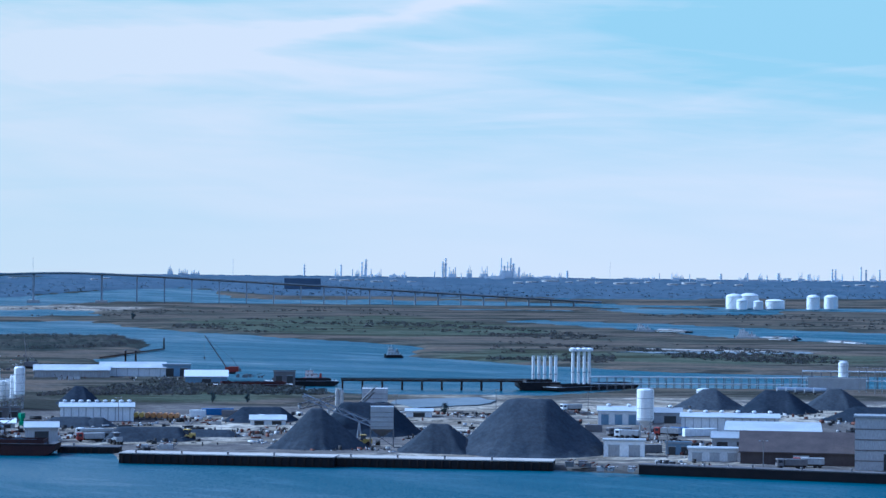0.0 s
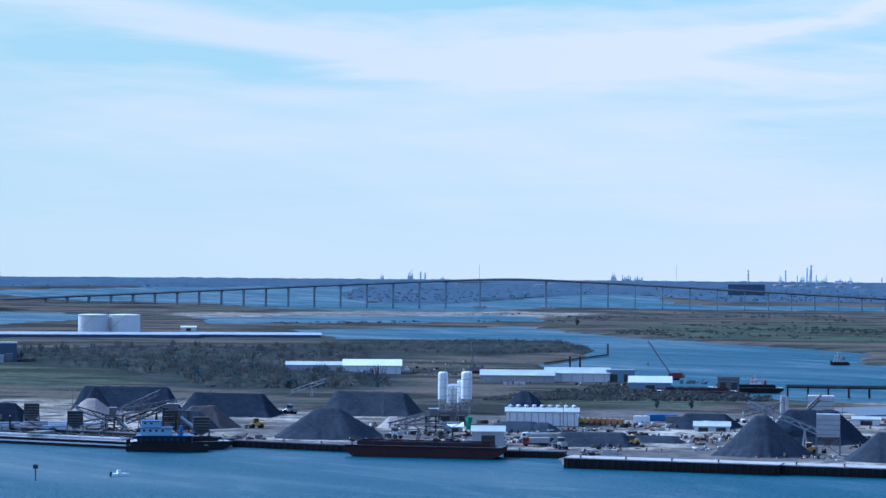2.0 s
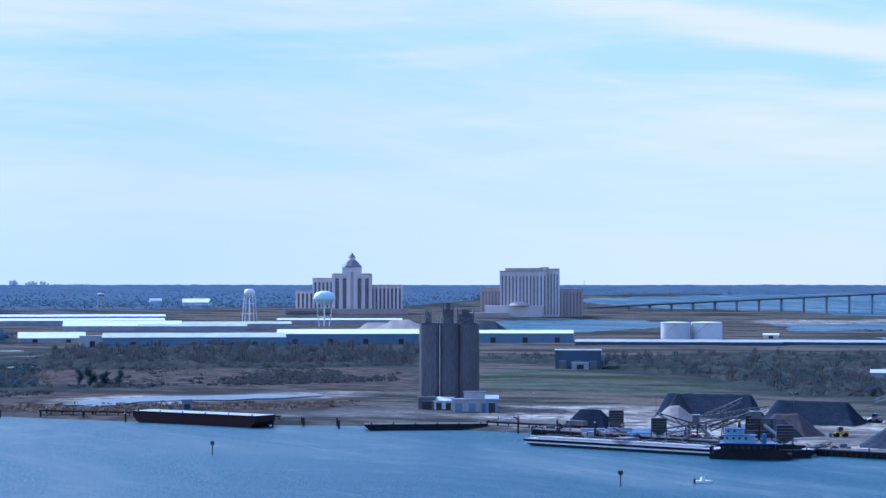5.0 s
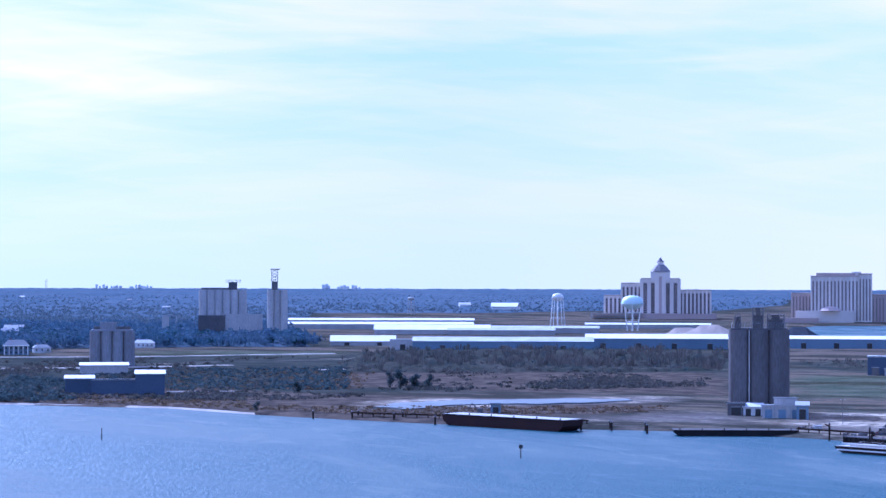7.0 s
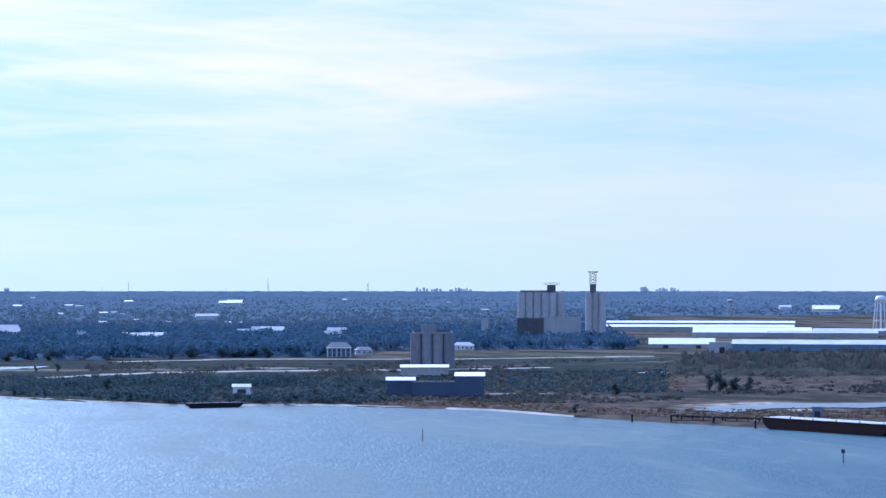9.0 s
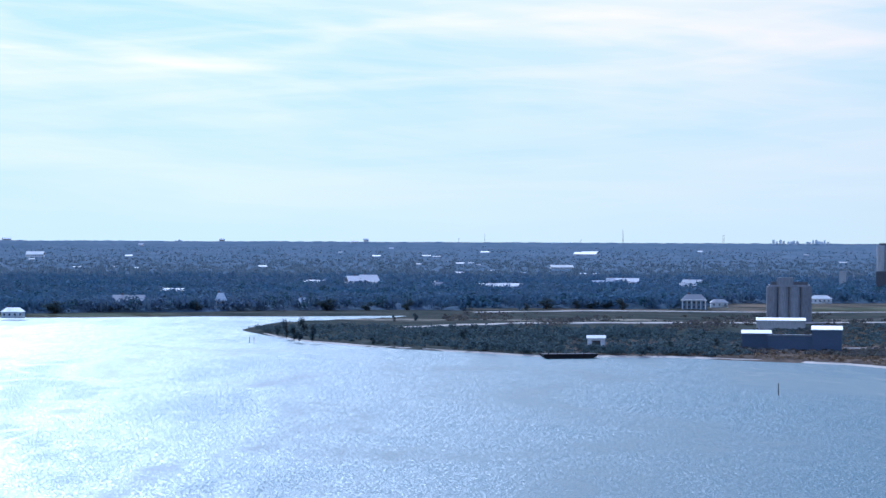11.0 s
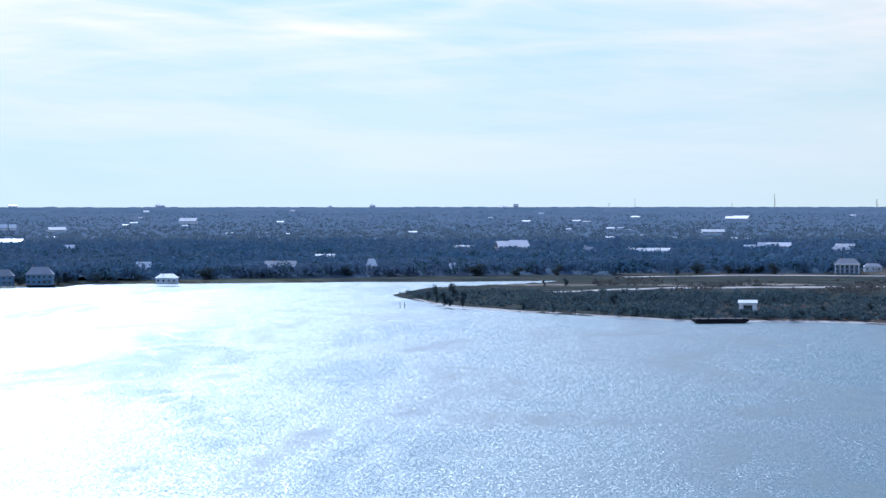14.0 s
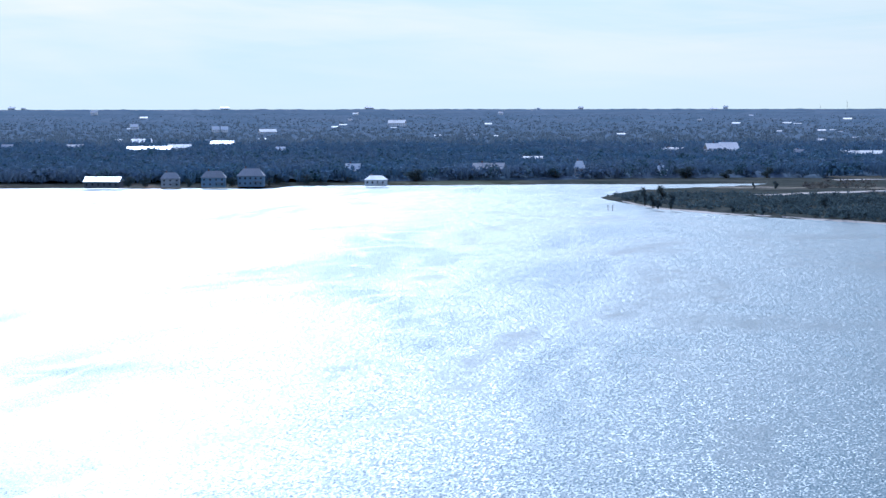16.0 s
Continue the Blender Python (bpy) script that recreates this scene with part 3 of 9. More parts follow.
# brown reed beds along the bank
REEDY = [
    [(-936, 859), (-796, 931), (-671, 934), (-496, 934), (-471, 886), (-516, 774), (-614, 775), (-679, 794), (-815, 748)],
    [(-876, 824), (-695, 871), (-623, 888), (-563, 802), (-654, 778), (-787, 740)],
    [(-848, 1155), (-652, 1304), (-555, 1110), (-731, 996)],
    [(-664, 983), (-526, 1050), (-639, 1274), (-804, 1191)],
]


def spans():
    """Directions, close together over the river front and wide elsewhere."""
    fine = np.radians(np.arange(-74, 17, 0.1))
    rest = np.radians(np.arange(17, 286, 4.0))
    return np.concatenate([fine, rest])


def rows_out():
    d = np.array([0.0, 150.0, 350.0])
    p = np.arange(395.0, 10.4, -2.0)
    ds = np.linspace(300, RIM + 20, 60000)
    return np.concatenate([d[:2], np.interp(-p, -(EYE - rise(ds)) * 4000 / ds, ds)])


def sheet(name, az, d, height):
    a, r = np.meshgrid(az, d, indexing="ij")
    x, y = r * np.sin(a), r * np.cos(a)
    z = height(x, y, r)
    na, nd = x.shape
    co = np.stack([x, y, z], -1).reshape(-1, 3)
    i, j = np.meshgrid(np.arange(na), np.arange(nd - 1), indexing="ij")
    i2 = (i + 1) % na
    q = np.stack([i * nd + j, i * nd + j + 1, i2 * nd + j + 1, i2 * nd + j], -1).reshape(-1, 4)
    return quad_mesh(name, co, q), x, y


def quad_mesh(name, co, quads):
    me = bpy.data.meshes.new(name)
    me.vertices.add(len(co))
    me.vertices.foreach_set("co", np.asarray(co, np.float32).ravel())
    k = len(quads)
    me.loops.add(4 * k)
    me.loops.foreach_set("vertex_index", np.asarray(quads, np.int32).ravel())
    me.polygons.add(k)
    me.polygons.foreach_set("loop_start", np.arange(0, 4 * k, 4, dtype=np.int32))
    me.update(calc_edges=True)
    me.validate()
    return me


def wobble(x, y):
    return 5 * np.sin(x * 0.031 + 1.3 * np.sin(y * 0.023)) + 3 * np.sin(y * 0.061 + x * 0.047) + 1.6 * np.sin(x * 0.21 + 2 * np.sin(y * 0.13))


def land_height(x, y, r):
    px, py = x.ravel(), y.ravel()
    wob = wobble(px, py) * np.clip(r.ravel() / 1500, 0.25, 1.6)
    s = signed(px, py, MAINLAND) + 0.4 * wob
    for o in WATERS:
        s = np.minimum(s, -(signed(px, py, o) + wob))
    return (rise(np.hypot(px, py)) + np.clip(s * 0.2, -1.5, 1.5) + np.where(s > 9, 0.25 * np.sin(px * 0.05) * np.sin(py * 0.043), 0)).reshape(x.shape)


land, gx, gy = sheet("ground", spans(), rows_out(), land_height)
px, py = gx.ravel(), gy.ravel()
wob = wobble(px, py)
cover_rgb = np.zeros((len(px), 4), np.float32)
cover_rgb[:, 3] = 1
for k, zone in ((0, SANDY), (1, GREEN), (2, WOODS + DARK_FLATS + BUSHY[:3] + [SPIT])):
    for o in zone:
        cover_rgb[:, k] = np.maximum(cover_rgb[:, k], np.clip((1.1 if k == 2 else 0.5) + (signed(px, py, o) + 1.5 * wob) / 24, 0, 1))
for o in REEDY:
    cover_rgb[:, 3] = np.minimum(cover_rgb[:, 3], 1 - np.clip(0.5 + (signed(px, py, o) + wob) / 16, 0, 1))
layer = land.color_attributes.new("cover", "FLOAT_COLOR", "POINT")
layer.data.foreach_set("color", cover_rgb.ravel())
land.materials.append(M["ground"])
land.shade_smooth()
tagged(new("ground", land), "flat riverside ground of marsh, grass and bare yards", "ground", kind="structure")



def beach(name, line, wide, label):
    """A narrow strip of washed sand along the water's edge."""
    bm = bmesh.new()
    rows = []
    for (ax, ay), (bx, by) in zip(line, line[1:]):
        for k in range(30):
            u = k / 30
            x, y = ax + (bx - ax) * u, ay + (by - ay) * u
            d = math.hypot(x, y)
            wv = wide * (0.65 + 0.35 * math.sin(x * 0.11 + 2 * math.sin(y * 0.07)))
            rows.append([bm.verts.new((x * (1 + o / d), y * (1 + o / d), z)) for o, z in ((-2.0, -0.25), (0.0, 0.25), (max(0.4, wv), 0.75), (max(0.8, wv + 1.2), 0.5))])
    for r0, r1 in zip(rows, rows[1:]):
        for k in range(3):
            bm.faces.new((r0[k], r0[k + 1], r1[k + 1], r1[k]))
    bmesh.ops.recalc_face_normals(bm, faces=bm.faces)
    me = bpy.data.meshes.new(name)
    bm.to_mesh(me)
    bm.free()
    me.materials.append(M["shell_sand"])
    return tagged(new(name, me), label, "beach", kind="structure")


beach("beach_1", [(-622, 785), (-685, 801), (-772, 780), (-820, 730), (-952, 723), (-1019, 731), (-1100, 764)], 3.4, "thin pale strip of sand along the spit")
beach("beach_2", [(-1485, 574), (-1536, 415)], 7.0, "pale sandy strip on the far shore")


def track(name, line, wide, label, material="shell_sand"):
    """A pale unpaved track or bare strip, crowned a little and frayed at its edges."""
    bm = bmesh.new()
    rows = []
    for (ax, ay), (bx, by) in zip(line, line[1:]):
        m = max(4, int(math.hypot(bx - ax, by - ay) / 6))
        ux, uy = (by - ay) / math.hypot(bx - ax, by - ay), (ax - bx) / math.hypot(bx - ax, by - ay)
        for k in range(m + 1):
            x, y = ax + (bx - ax) * k / m, ay + (by - ay) * k / m
            e0 = wide / 2 * (0.75 + 0.35 * math.sin(x * 0.13 + 2 * math.sin(y * 0.09)))
            e1 = wide / 2 * (0.75 + 0.35 * math.sin(y * 0.15 + 2 * math.sin(x * 0.08)))
            rows.append([bm.verts.new((x + ux * o, y + uy * o, z)) for o, z in ((-e0 - 0.8, 1.2), (-e0, 1.9), (0, 1.95), (e1, 1.9), (e1 + 0.8, 1.2))])
    for r0, r1 in zip(rows, rows[1:]):
        for k in range(4):
            bm.faces.new((r0[k], r1[k], r1[k + 1], r0[k + 1]))
    return tagged(new(name, mesh_of(name, bm, M[material])), label, "track", kind="structure")


track("track_1", [(-1100, 868), (-1114, 973), (-1073, 1048), (-1026, 1113), (-979, 1210)], 20, "broad pale sandy track across the spit")
track("track_2", [(-1293, 1088), (-1269, 1191), (-1152, 1300), (-1079, 1461)], 12, "pale road at the foot of the woods")
track("track_3", [(-768, 896), (-743, 923)], 5, "short pale track behind the bank")
track("track_4", [(-884, 1181), (-867, 1214)], 8, "pale path through the brush")
track("track_5", [(155, 1694), (215, 1662), (268, 1629)], 14, "white sandy strip across the marsh")
water = sheet("water", np.radians(np.arange(-180, 180, 2.0)), np.concatenate([[0.0], np.arange(100, 3200, 300), np.arange(3200, RIM + 20, 60)]), lambda x, y, r: rise(r))[0]
water.materials.append(M["water"])
water.shade_smooth()
tagged(new("water", water), "blue rippled river and lake water", "water", kind="structure")


# ---- trees ----
def within(outlines, x, y, margin=0.0):
    ok = np.zeros(x.shape, bool)
    for o in outlines:
        ok |= signed(x, y, o) > margin
    return ok


def on_land(x, y, margin=4.0):
    s = signed(x, y, MAINLAND)
    for o in WATERS:
        s = np.minimum(s, -signed(x, y, o))
    return s > margin


def crowns(rng, cx, cy, cz, radius, height, clumps, size, low=0.25, up=0.25):
    """Leaf clumps of many trees as small tilted quads, spread unevenly through each crown."""
    k = len(cx)
    u = rng.normal(size=(k, clumps, 3))
    u /= np.linalg.norm(u, axis=2, keepdims=True)
    u *= (rng.random((k, clumps, 1)) ** 0.4)
    lump = 0.75 + 0.5 * rng.random((k, clumps, 1))
    u *= lump
    c = np.empty((k, clumps, 3))
    c[..., 0] = cx[:, None] + u[..., 0] * radius[:, None]
    c[..., 1] = cy[:, None] + u[..., 1] * radius[:, None]
    mid = (1 + low) / 2
    c[..., 2] = cz[:, None] + height[:, None] * (mid + u[..., 2] * (1 - low) / 2)
    out = u / (np.linalg.norm(u, axis=2, keepdims=True) + 1e-6) + rng.normal(size=u.shape) * 0.38 + np.array([0, 0, up])
    a = np.cross(out, rng.normal(size=u.shape))
    a /= np.linalg.norm(a, axis=2, keepdims=True)
    b = np.cross(out, a)
    b /= np.linalg.norm(b, axis=2, keepdims=True)
    s = (size * radius)[:, None, None] * (0.6 + 0.8 * rng.random((k, clumps, 1)))
    a, b = a * s, b * s * 0.8
    quad = np.stack([c - a - b, c + a - b * 0.6, c + a * 0.8 + b, c - a * 0.7 + b], 2).reshape(-1, 3)
    idx = np.arange(len(quad)).reshape(-1, 4)
    return quad, idx


def brooms(rng, cx, cy, cz, radius, height, stems, width, low=0.1):
    """Bare winter trees: upright ragged sprays of twigs that fan out from each trunk."""
    k = len(cx)
    a = rng.uniform(0, 6.28318, (k, stems))
    rho = np.sqrt(rng.random((k, stems)))
    ox, oy = rho * np.cos(a), rho * np.sin(a)
    h, r = height[:, None], radius[:, None]
    foot = h * (low + 0.30 * rng.random((k, stems)))
    head = h * (1 - 0.28 * rho ** 2) * rng.uniform(0.70, 1.06, (k, stems))
    turn = rng.uniform(0, 3.14159, (k, stems))
    w = width * h * rng.uniform(0.6, 1.4, (k, stems))
    dx, dy = np.cos(turn) * w, np.sin(turn) * w
    bx, by = cx[:, None] + 0.62 * r * ox, cy[:, None] + 0.62 * r * oy
    tx, ty = cx[:, None] + 1.05 * r * ox, cy[:, None] + 1.05 * r * oy
    z0, z1 = cz[:, None] + foot, cz[:, None] + head
    zs = z0 + (z1 - z0) * rng.uniform(0.72, 0.98, (k, stems))
    lo = np.stack([bx - 0.5 * dx, by - 0.5 * dy, z0], -1)
    ro = np.stack([bx + 0.5 * dx, by + 0.5 * dy, z0], -1)
    rt = np.stack([tx + dx, ty + dy, zs], -1)
    tp = np.stack([tx - 0.4 * dx, ty - 0.4 * dy, z1], -1)
    quad = np.stack([lo, ro, rt, tp], 2).reshape(-1, 3)
    return quad, np.arange(len(quad)).reshape(-1, 4)


def wood(name, label, outlines, count, heights, spread, clumps, size, material, seed, bounds, reach=(300, 4930), low=0.2, margin=2.0, patchy=False, up=0.25, bare=False):
    """Trees thinned with distance over the outlines, as one uncounted mass."""
    rng = np.random.default_rng(seed)
    az = np.radians(rng.uniform(bounds[0], bounds[1], count))
    p = rng.uniform(0, 1, count)
    ds = np.linspace(reach[0], reach[1], 4000)
    app = (EYE - rise(ds)) / ds
    d = np.interp(-(app[0] + (app[-1] - app[0]) * p), -app, ds)
    x, y = d * np.sin(az), d * np.cos(az)
    ok = within(outlines, x, y) & on_land(x, y, margin)
    ok &= clear_of(x, y, CLEARINGS)
    if patchy:
        ok &= (np.sin(x * 0.017 + 2.1 * np.sin(y * 0.011)) + np.sin(y * 0.009 + 1.7 * np.sin(x * 0.013)) + 0.9 * np.sin(x * 0.06 + y * 0.03) + rng.normal(size=x.shape) * 0.8) > 0.95
    x, y = x[ok], y[ok]
    h = rng.uniform(heights[0], heights[1], len(x)) * np.interp(np.hypot(x, y), [3000, 4700], [1.0, 0.3])
    wide = h * rng.uniform(spread[0], spread[1], len(x))
    foot = rise(np.hypot(x, y)) + 1.3
    co, q = brooms(rng, x, y, foot, wide, h, clumps, size, low) if bare else crowns(rng, x, y, foot, wide, h, clumps, size, low, up)
    me = quad_mesh(name, co, q)
    me.materials.append(material)
    return tagged(new(name, me), label, "trees", kind="stuff")

# ---- builders ----
def shed(x, y, z, turn, w, h, depth, wall, roof, label, style="gable", doors=0, door_mat="dark", vents=0, off=0.0, group="", category="shed", name="shed", eave=0.72, strips=0, bands=0):
    roof = {"white": "roof_white"}.get(roof, roof)
    t = thing(name, x, y, z - 0.15, turn + off, label, category, group)
    eh = h * eave if style == "gable" else h - 0.35
    part("wall", box(B_(), -w / 2, w / 2, 0, depth, 0, eh), M[wall], t)
    if style == "gable":
        bm = gable(B_(), -w / 2, w / 2, 0, depth, eh + 0.05, h)
        part("roof", bm, M[roof], t)
        for s in (-1, 1):
            bm = B_()
            v = [bm.verts.new(c) for c in ((s * w / 2, 0.2, eh), (s * w / 2, depth - 0.2, eh), (s * w / 2, depth / 2, h - 0.4), (s * (w / 2 - 0.3), 0.2, eh), (s * (w / 2 - 0.3), depth - 0.2, eh), (s * (w / 2 - 0.3), depth / 2, h - 0.4))]
            for f in ((0, 1, 2), (3, 5, 4), (0, 3, 4, 1), (1, 4, 5, 2), (2, 5, 3, 0)):
                bm.faces.new([v[i] for i in f])
            part("gable_end", bm, M[wall], t)
    elif style == "mono":
        bm = B_()
        v = [bm.verts.new(c) for c in ((-w / 2 - 0.5, -0.6, eh - 0.4), (w / 2 + 0.5, -0.6, eh - 0.4), (w / 2 + 0.5, depth + 0.4, h + 0.6), (-w / 2 - 0.5, depth + 0.4, h + 0.6))]
        u = [bm.verts.new(c.co + Vector((0, 0, 0.35))) for c in v]
        bm.faces.new(v[::-1])
        bm.faces.new(u)
        for i in range(4):
            bm.faces.new((v[i], v[(i + 1) % 4], u[(i + 1) % 4], u[i]))
        part("roof", bm, M[roof], t)
    else:
        part("roof", box(B_(), -w / 2 - 0.4, w / 2 + 0.4, -0.4, depth + 0.4, eh, h), M[roof], t)
        part("parapet", box(B_(), -w / 2 - 0.4, w / 2 + 0.4, -0.42, -0.1, h, h + 0.35), M[wall], t)
    dw = min(4.5, w / max(1, doors) * 0.55)
    for i in range(doors):
        cx = -w / 2 + w * (i + 0.5) / doors
        d = part("door", box(B_(), cx - dw / 2, cx + dw / 2, -0.12, 0.1, 0.1, min(eh * 0.72, 5)), M[door_mat], t)
        part("door_frame", box(B_(), cx - dw / 2 - 0.2, cx + dw / 2 + 0.2, -0.16, -0.05, min(eh * 0.72, 5), min(eh * 0.72, 5) + 0.25), M["steel_pale"], d)
    for i in range(vents):
        cx = -w / 2 + w * (i + 0.5) / vents
        zr = h if style != "gable" else h - 0.2
        bm = B_()
        cyl(bm, cx, depth / 2, 0.5, zr - 0.3, zr + 0.5, 10)
        lathe(bm, cx, depth / 2, [(0.9, zr + 0.5), (0.75, zr + 0.9), (0.1, zr + 1.15)], 10)
        part("roof_vent", bm, M["white"], t)
    for i in range(bands):
        zb = eh * (i + 1) / (bands + 1)
        part("wall_band", box(B_(), -w / 2 - 0.1, w / 2 + 0.1, -0.12, 0.1, zb - 0.35, zb), M["steel"], t)
    for i in range(strips):
        cx = -w / 2 + w * (i + 0.5) / strips
        part("wall_post", box(B_(), cx - 0.18, cx + 0.18, -0.1, 0.1, 0, eh), M["steel_pale"], t)
    return t


def pile(x, y, z, turn, w, h, depth, ridge, material, label, seed=0, off=0.0, flat=0.0, group="stockpiles"):
    """A heap at the angle of repose round a ridge line, with gullies and a rough foot."""
    rng = random.Random(seed)
    k, j = 56, 40
    start, count = rng.uniform(0.35, 0.70), 5
    sides = [(math.cos(a), math.sin(a)) for a in (start + 6.28318 * (i + rng.uniform(-0.12, 0.12)) / count for i in range(count))]
    slope = rng.uniform(-0.12, 0.02) * h / w
    bm = B_()
    grid = {}
    for a in range(k + 1):
        for b in range(j + 1):
            px_, py_ = (a / k - 0.5) * w * 1.3, (b / j - 0.5) * depth * 1.3
            bend = 1 + 0.07 * noise.noise(Vector((px_ / w * 3 + seed, py_ / depth * 3, seed)))
            qx, qy = math.copysign(max(0, abs(px_) - ridge / 2) / ((w - ridge) / 2), px_), py_ / (depth / 2)
            face = max(qx * cx + qy * cy for cx, cy in sides)
            r = (0.32 * math.hypot(qx, qy) + 0.75 * face) * bend
            hh = h * (1.0 + 0.05 * noise.noise(Vector((px_ * 0.10 + seed * 1.7, seed, 0.5))) - math.sqrt(r * r + 0.0016))
            if flat:
                hh = min(hh, h * (0.95 - 0.35 * flat) + slope * px_ + 0.02 * h * noise.noise(Vector((px_ * 0.3, py_ * 0.3, seed))))
            if hh < 0.2 * h:
                hh = hh * 0.75 + 0.05 * h
            hh -= 0.03 * h
            gully = 0.012 * h * math.sin(math.atan2(py_, px_) * 26 + 4 * noise.noise(Vector((px_ * 0.2, py_ * 0.2, seed))))
            hh += gully * max(0, 1 - 1.6 * hh / h) + 0.015 * h * noise.noise(Vector((px_ * 0.5 + seed, py_ * 0.5, 3.3)))
            grid[a, b] = bm.verts.new((px_, py_ + depth / 2, max(hh, -0.4)))
    for a in range(k):
        for b in range(j):
            q = [grid[a, b], grid[a + 1, b], grid[a + 1, b + 1], grid[a, b + 1]]
            if max(v.co.z for v in q) > -0.39:
                bm.faces.new(q)
    for v in [v for v in bm.verts if not v.link_faces]:
        bm.verts.remove(v)
    ob = new("stockpile", mesh_of("stockpile", bm, M[material], True))
    ob.matrix_basis = pose(x, y, z, 0, 0, turn + off)
    return tagged(ob, label, "stockpile", group)


def truss_beam(bm, a, b, deep, wide, panels, r=0.12):
    """An open lattice girder from a to b."""
    a, b = Vector(a), Vector(b)
    side = (b - a).cross(Vector((0, 0, 1))).normalized() * wide / 2
    up_ = Vector((0, 0, deep))
    for s in (-1, 1):
        bar(bm, a + s * side, b + s * side, r, 4)
        bar(bm, a + s * side + up_, b + s * side + up_, r, 4)
        for i in range(panels):
            p0, p1 = a.lerp(b, i / panels) + s * side, a.lerp(b, (i + 1) / panels) + s * side
            bar(bm, p0, p1 + up_, r * 0.7, 4) if i % 2 else bar(bm, p0 + up_, p1, r * 0.7, 4)


def conveyor(x, y, z, turn, run, h0, h1, label, off=0.0, legs=2, material="steel", deep=1.6):
    """A belt on a lattice girder that climbs along its own x from height h0 to h1."""
    t = thing("conveyor", x, y, z, turn + off, label, "conveyor", "yard conveyors")
    bm = B_()
    truss_beam(bm, (-run / 2, 0, h0), (run / 2, 0, h1), deep, 1.6, max(6, int(run / 2.5)), 0.14)
    part("girder", bm, M[material], t)
    bm = B_()
    v0, v1 = Vector((-run / 2 - 0.6, 0, h0 + deep + 0.1)), Vector((run / 2 + 0.6, 0, h1 + deep + 0.1))
    q = [bm.verts.new(v + Vector((0, s, dz))) for v in (v0, v1) for s in (-0.7, 0.7) for dz in (0, 0.25)]
    for f in ((0, 1, 3, 2), (4, 6, 7, 5), (0, 4, 5, 1), (2, 3, 7, 6), (1, 5, 7, 3), (0, 2, 6, 4)):
        bm.faces.new([q[i] for i in f])
    part("belt", bm, M["dark"], t)
    for i in range(legs):
        u = (i + 0.8) / (legs + 0.3)
        px_, pz = -run / 2 + run * u, h0 + (h1 - h0) * u
        bm = B_()
        for s in (-1, 1):
            bar(bm, (px_ - 0.12 * pz, s * 1.6, -0.3), (px_, s * 0.8, pz), 0.16, 5)
            bar(bm, (px_ + 0.12 * pz, s * 1.6, -0.3), (px_, s * 0.8, pz), 0.16, 5)
        bar(bm, (px_, -1.2, pz * 0.5), (px_, 1.2, pz * 0.5), 0.1, 4)
        part("leg", bm, M[material], t)
    bm = B_()
    bar(bm, (-run / 2, -1, h0 + deep * 0.6), (-run / 2, 1, h0 + deep * 0.6), 0.5, 8)
    part("tail_drum", bm, M["steel_pale"], t)
    return t


def bin_tower(x, y, z, turn, w, h, label, off=0.0, material="steel_pale"):
    """A square bin on braced legs, with a hopper bottom."""
    t = thing("storage_bin", x, y, z, turn + off, label, "bin", "yard bins")
    d = w * 0.8
    body = part("bin", box(B_(), -w / 2, w / 2, 0, d, h * 0.45, h), M[material], t)
    for i in range(4):
        zz = h * (0.5 + 0.12 * i)
        part("rib", box(B_(), -w / 2 - 0.12, w / 2 + 0.12, -0.12, 0.02, zz, zz + 0.18), M["steel"], body)
    bm = B_()
    top = [bm.verts.new((sx * w / 2, d / 2 + sy * d / 2, h * 0.45)) for sx, sy in ((-1, -1), (1, -1), (1, 1), (-1, 1))]
    low = [bm.verts.new((sx * 0.5, d / 2 + sy * 0.5, h * 0.26)) for sx, sy in ((-1, -1), (1, -1), (1, 1), (-1, 1))]
    bm.faces.new(low[::-1])
    for i in range(4):
        bm.faces.new((low[i], low[(i + 1) % 4], top[(i + 1) % 4], top[i]))
    part("hopper", bm, M["steel"], t)
    for sx in (-1, 1):
        for yy in (0.15, d - 0.15):
            part("leg", box(B_(), sx * w / 2 - 0.2, sx * w / 2 + 0.2, yy - 0.2, yy + 0.2, -0.3, h * 0.47), M["steel"], t)
    bm = B_()
    bar(bm, (-w / 2, 0.1, 0.3), (w / 2, 0.1, h * 0.42), 0.1, 4)
    bar(bm, (w / 2, 0.1, 0.3), (-w / 2, 0.1, h * 0.42), 0.1, 4)
    part("brace", bm, M["steel"], t)
    bm = B_()
    for i in range(9):
        bar(bm, (-w / 2 + w * i / 8, 0, h), (-w / 2 + w * i / 8, 0, h + 1.1), 0.04, 4)
    bar(bm, (-w / 2, 0, h + 1.1), (w / 2, 0, h + 1.1), 0.05, 4)
    part("railing", bm, M["steel"], t)
    return t


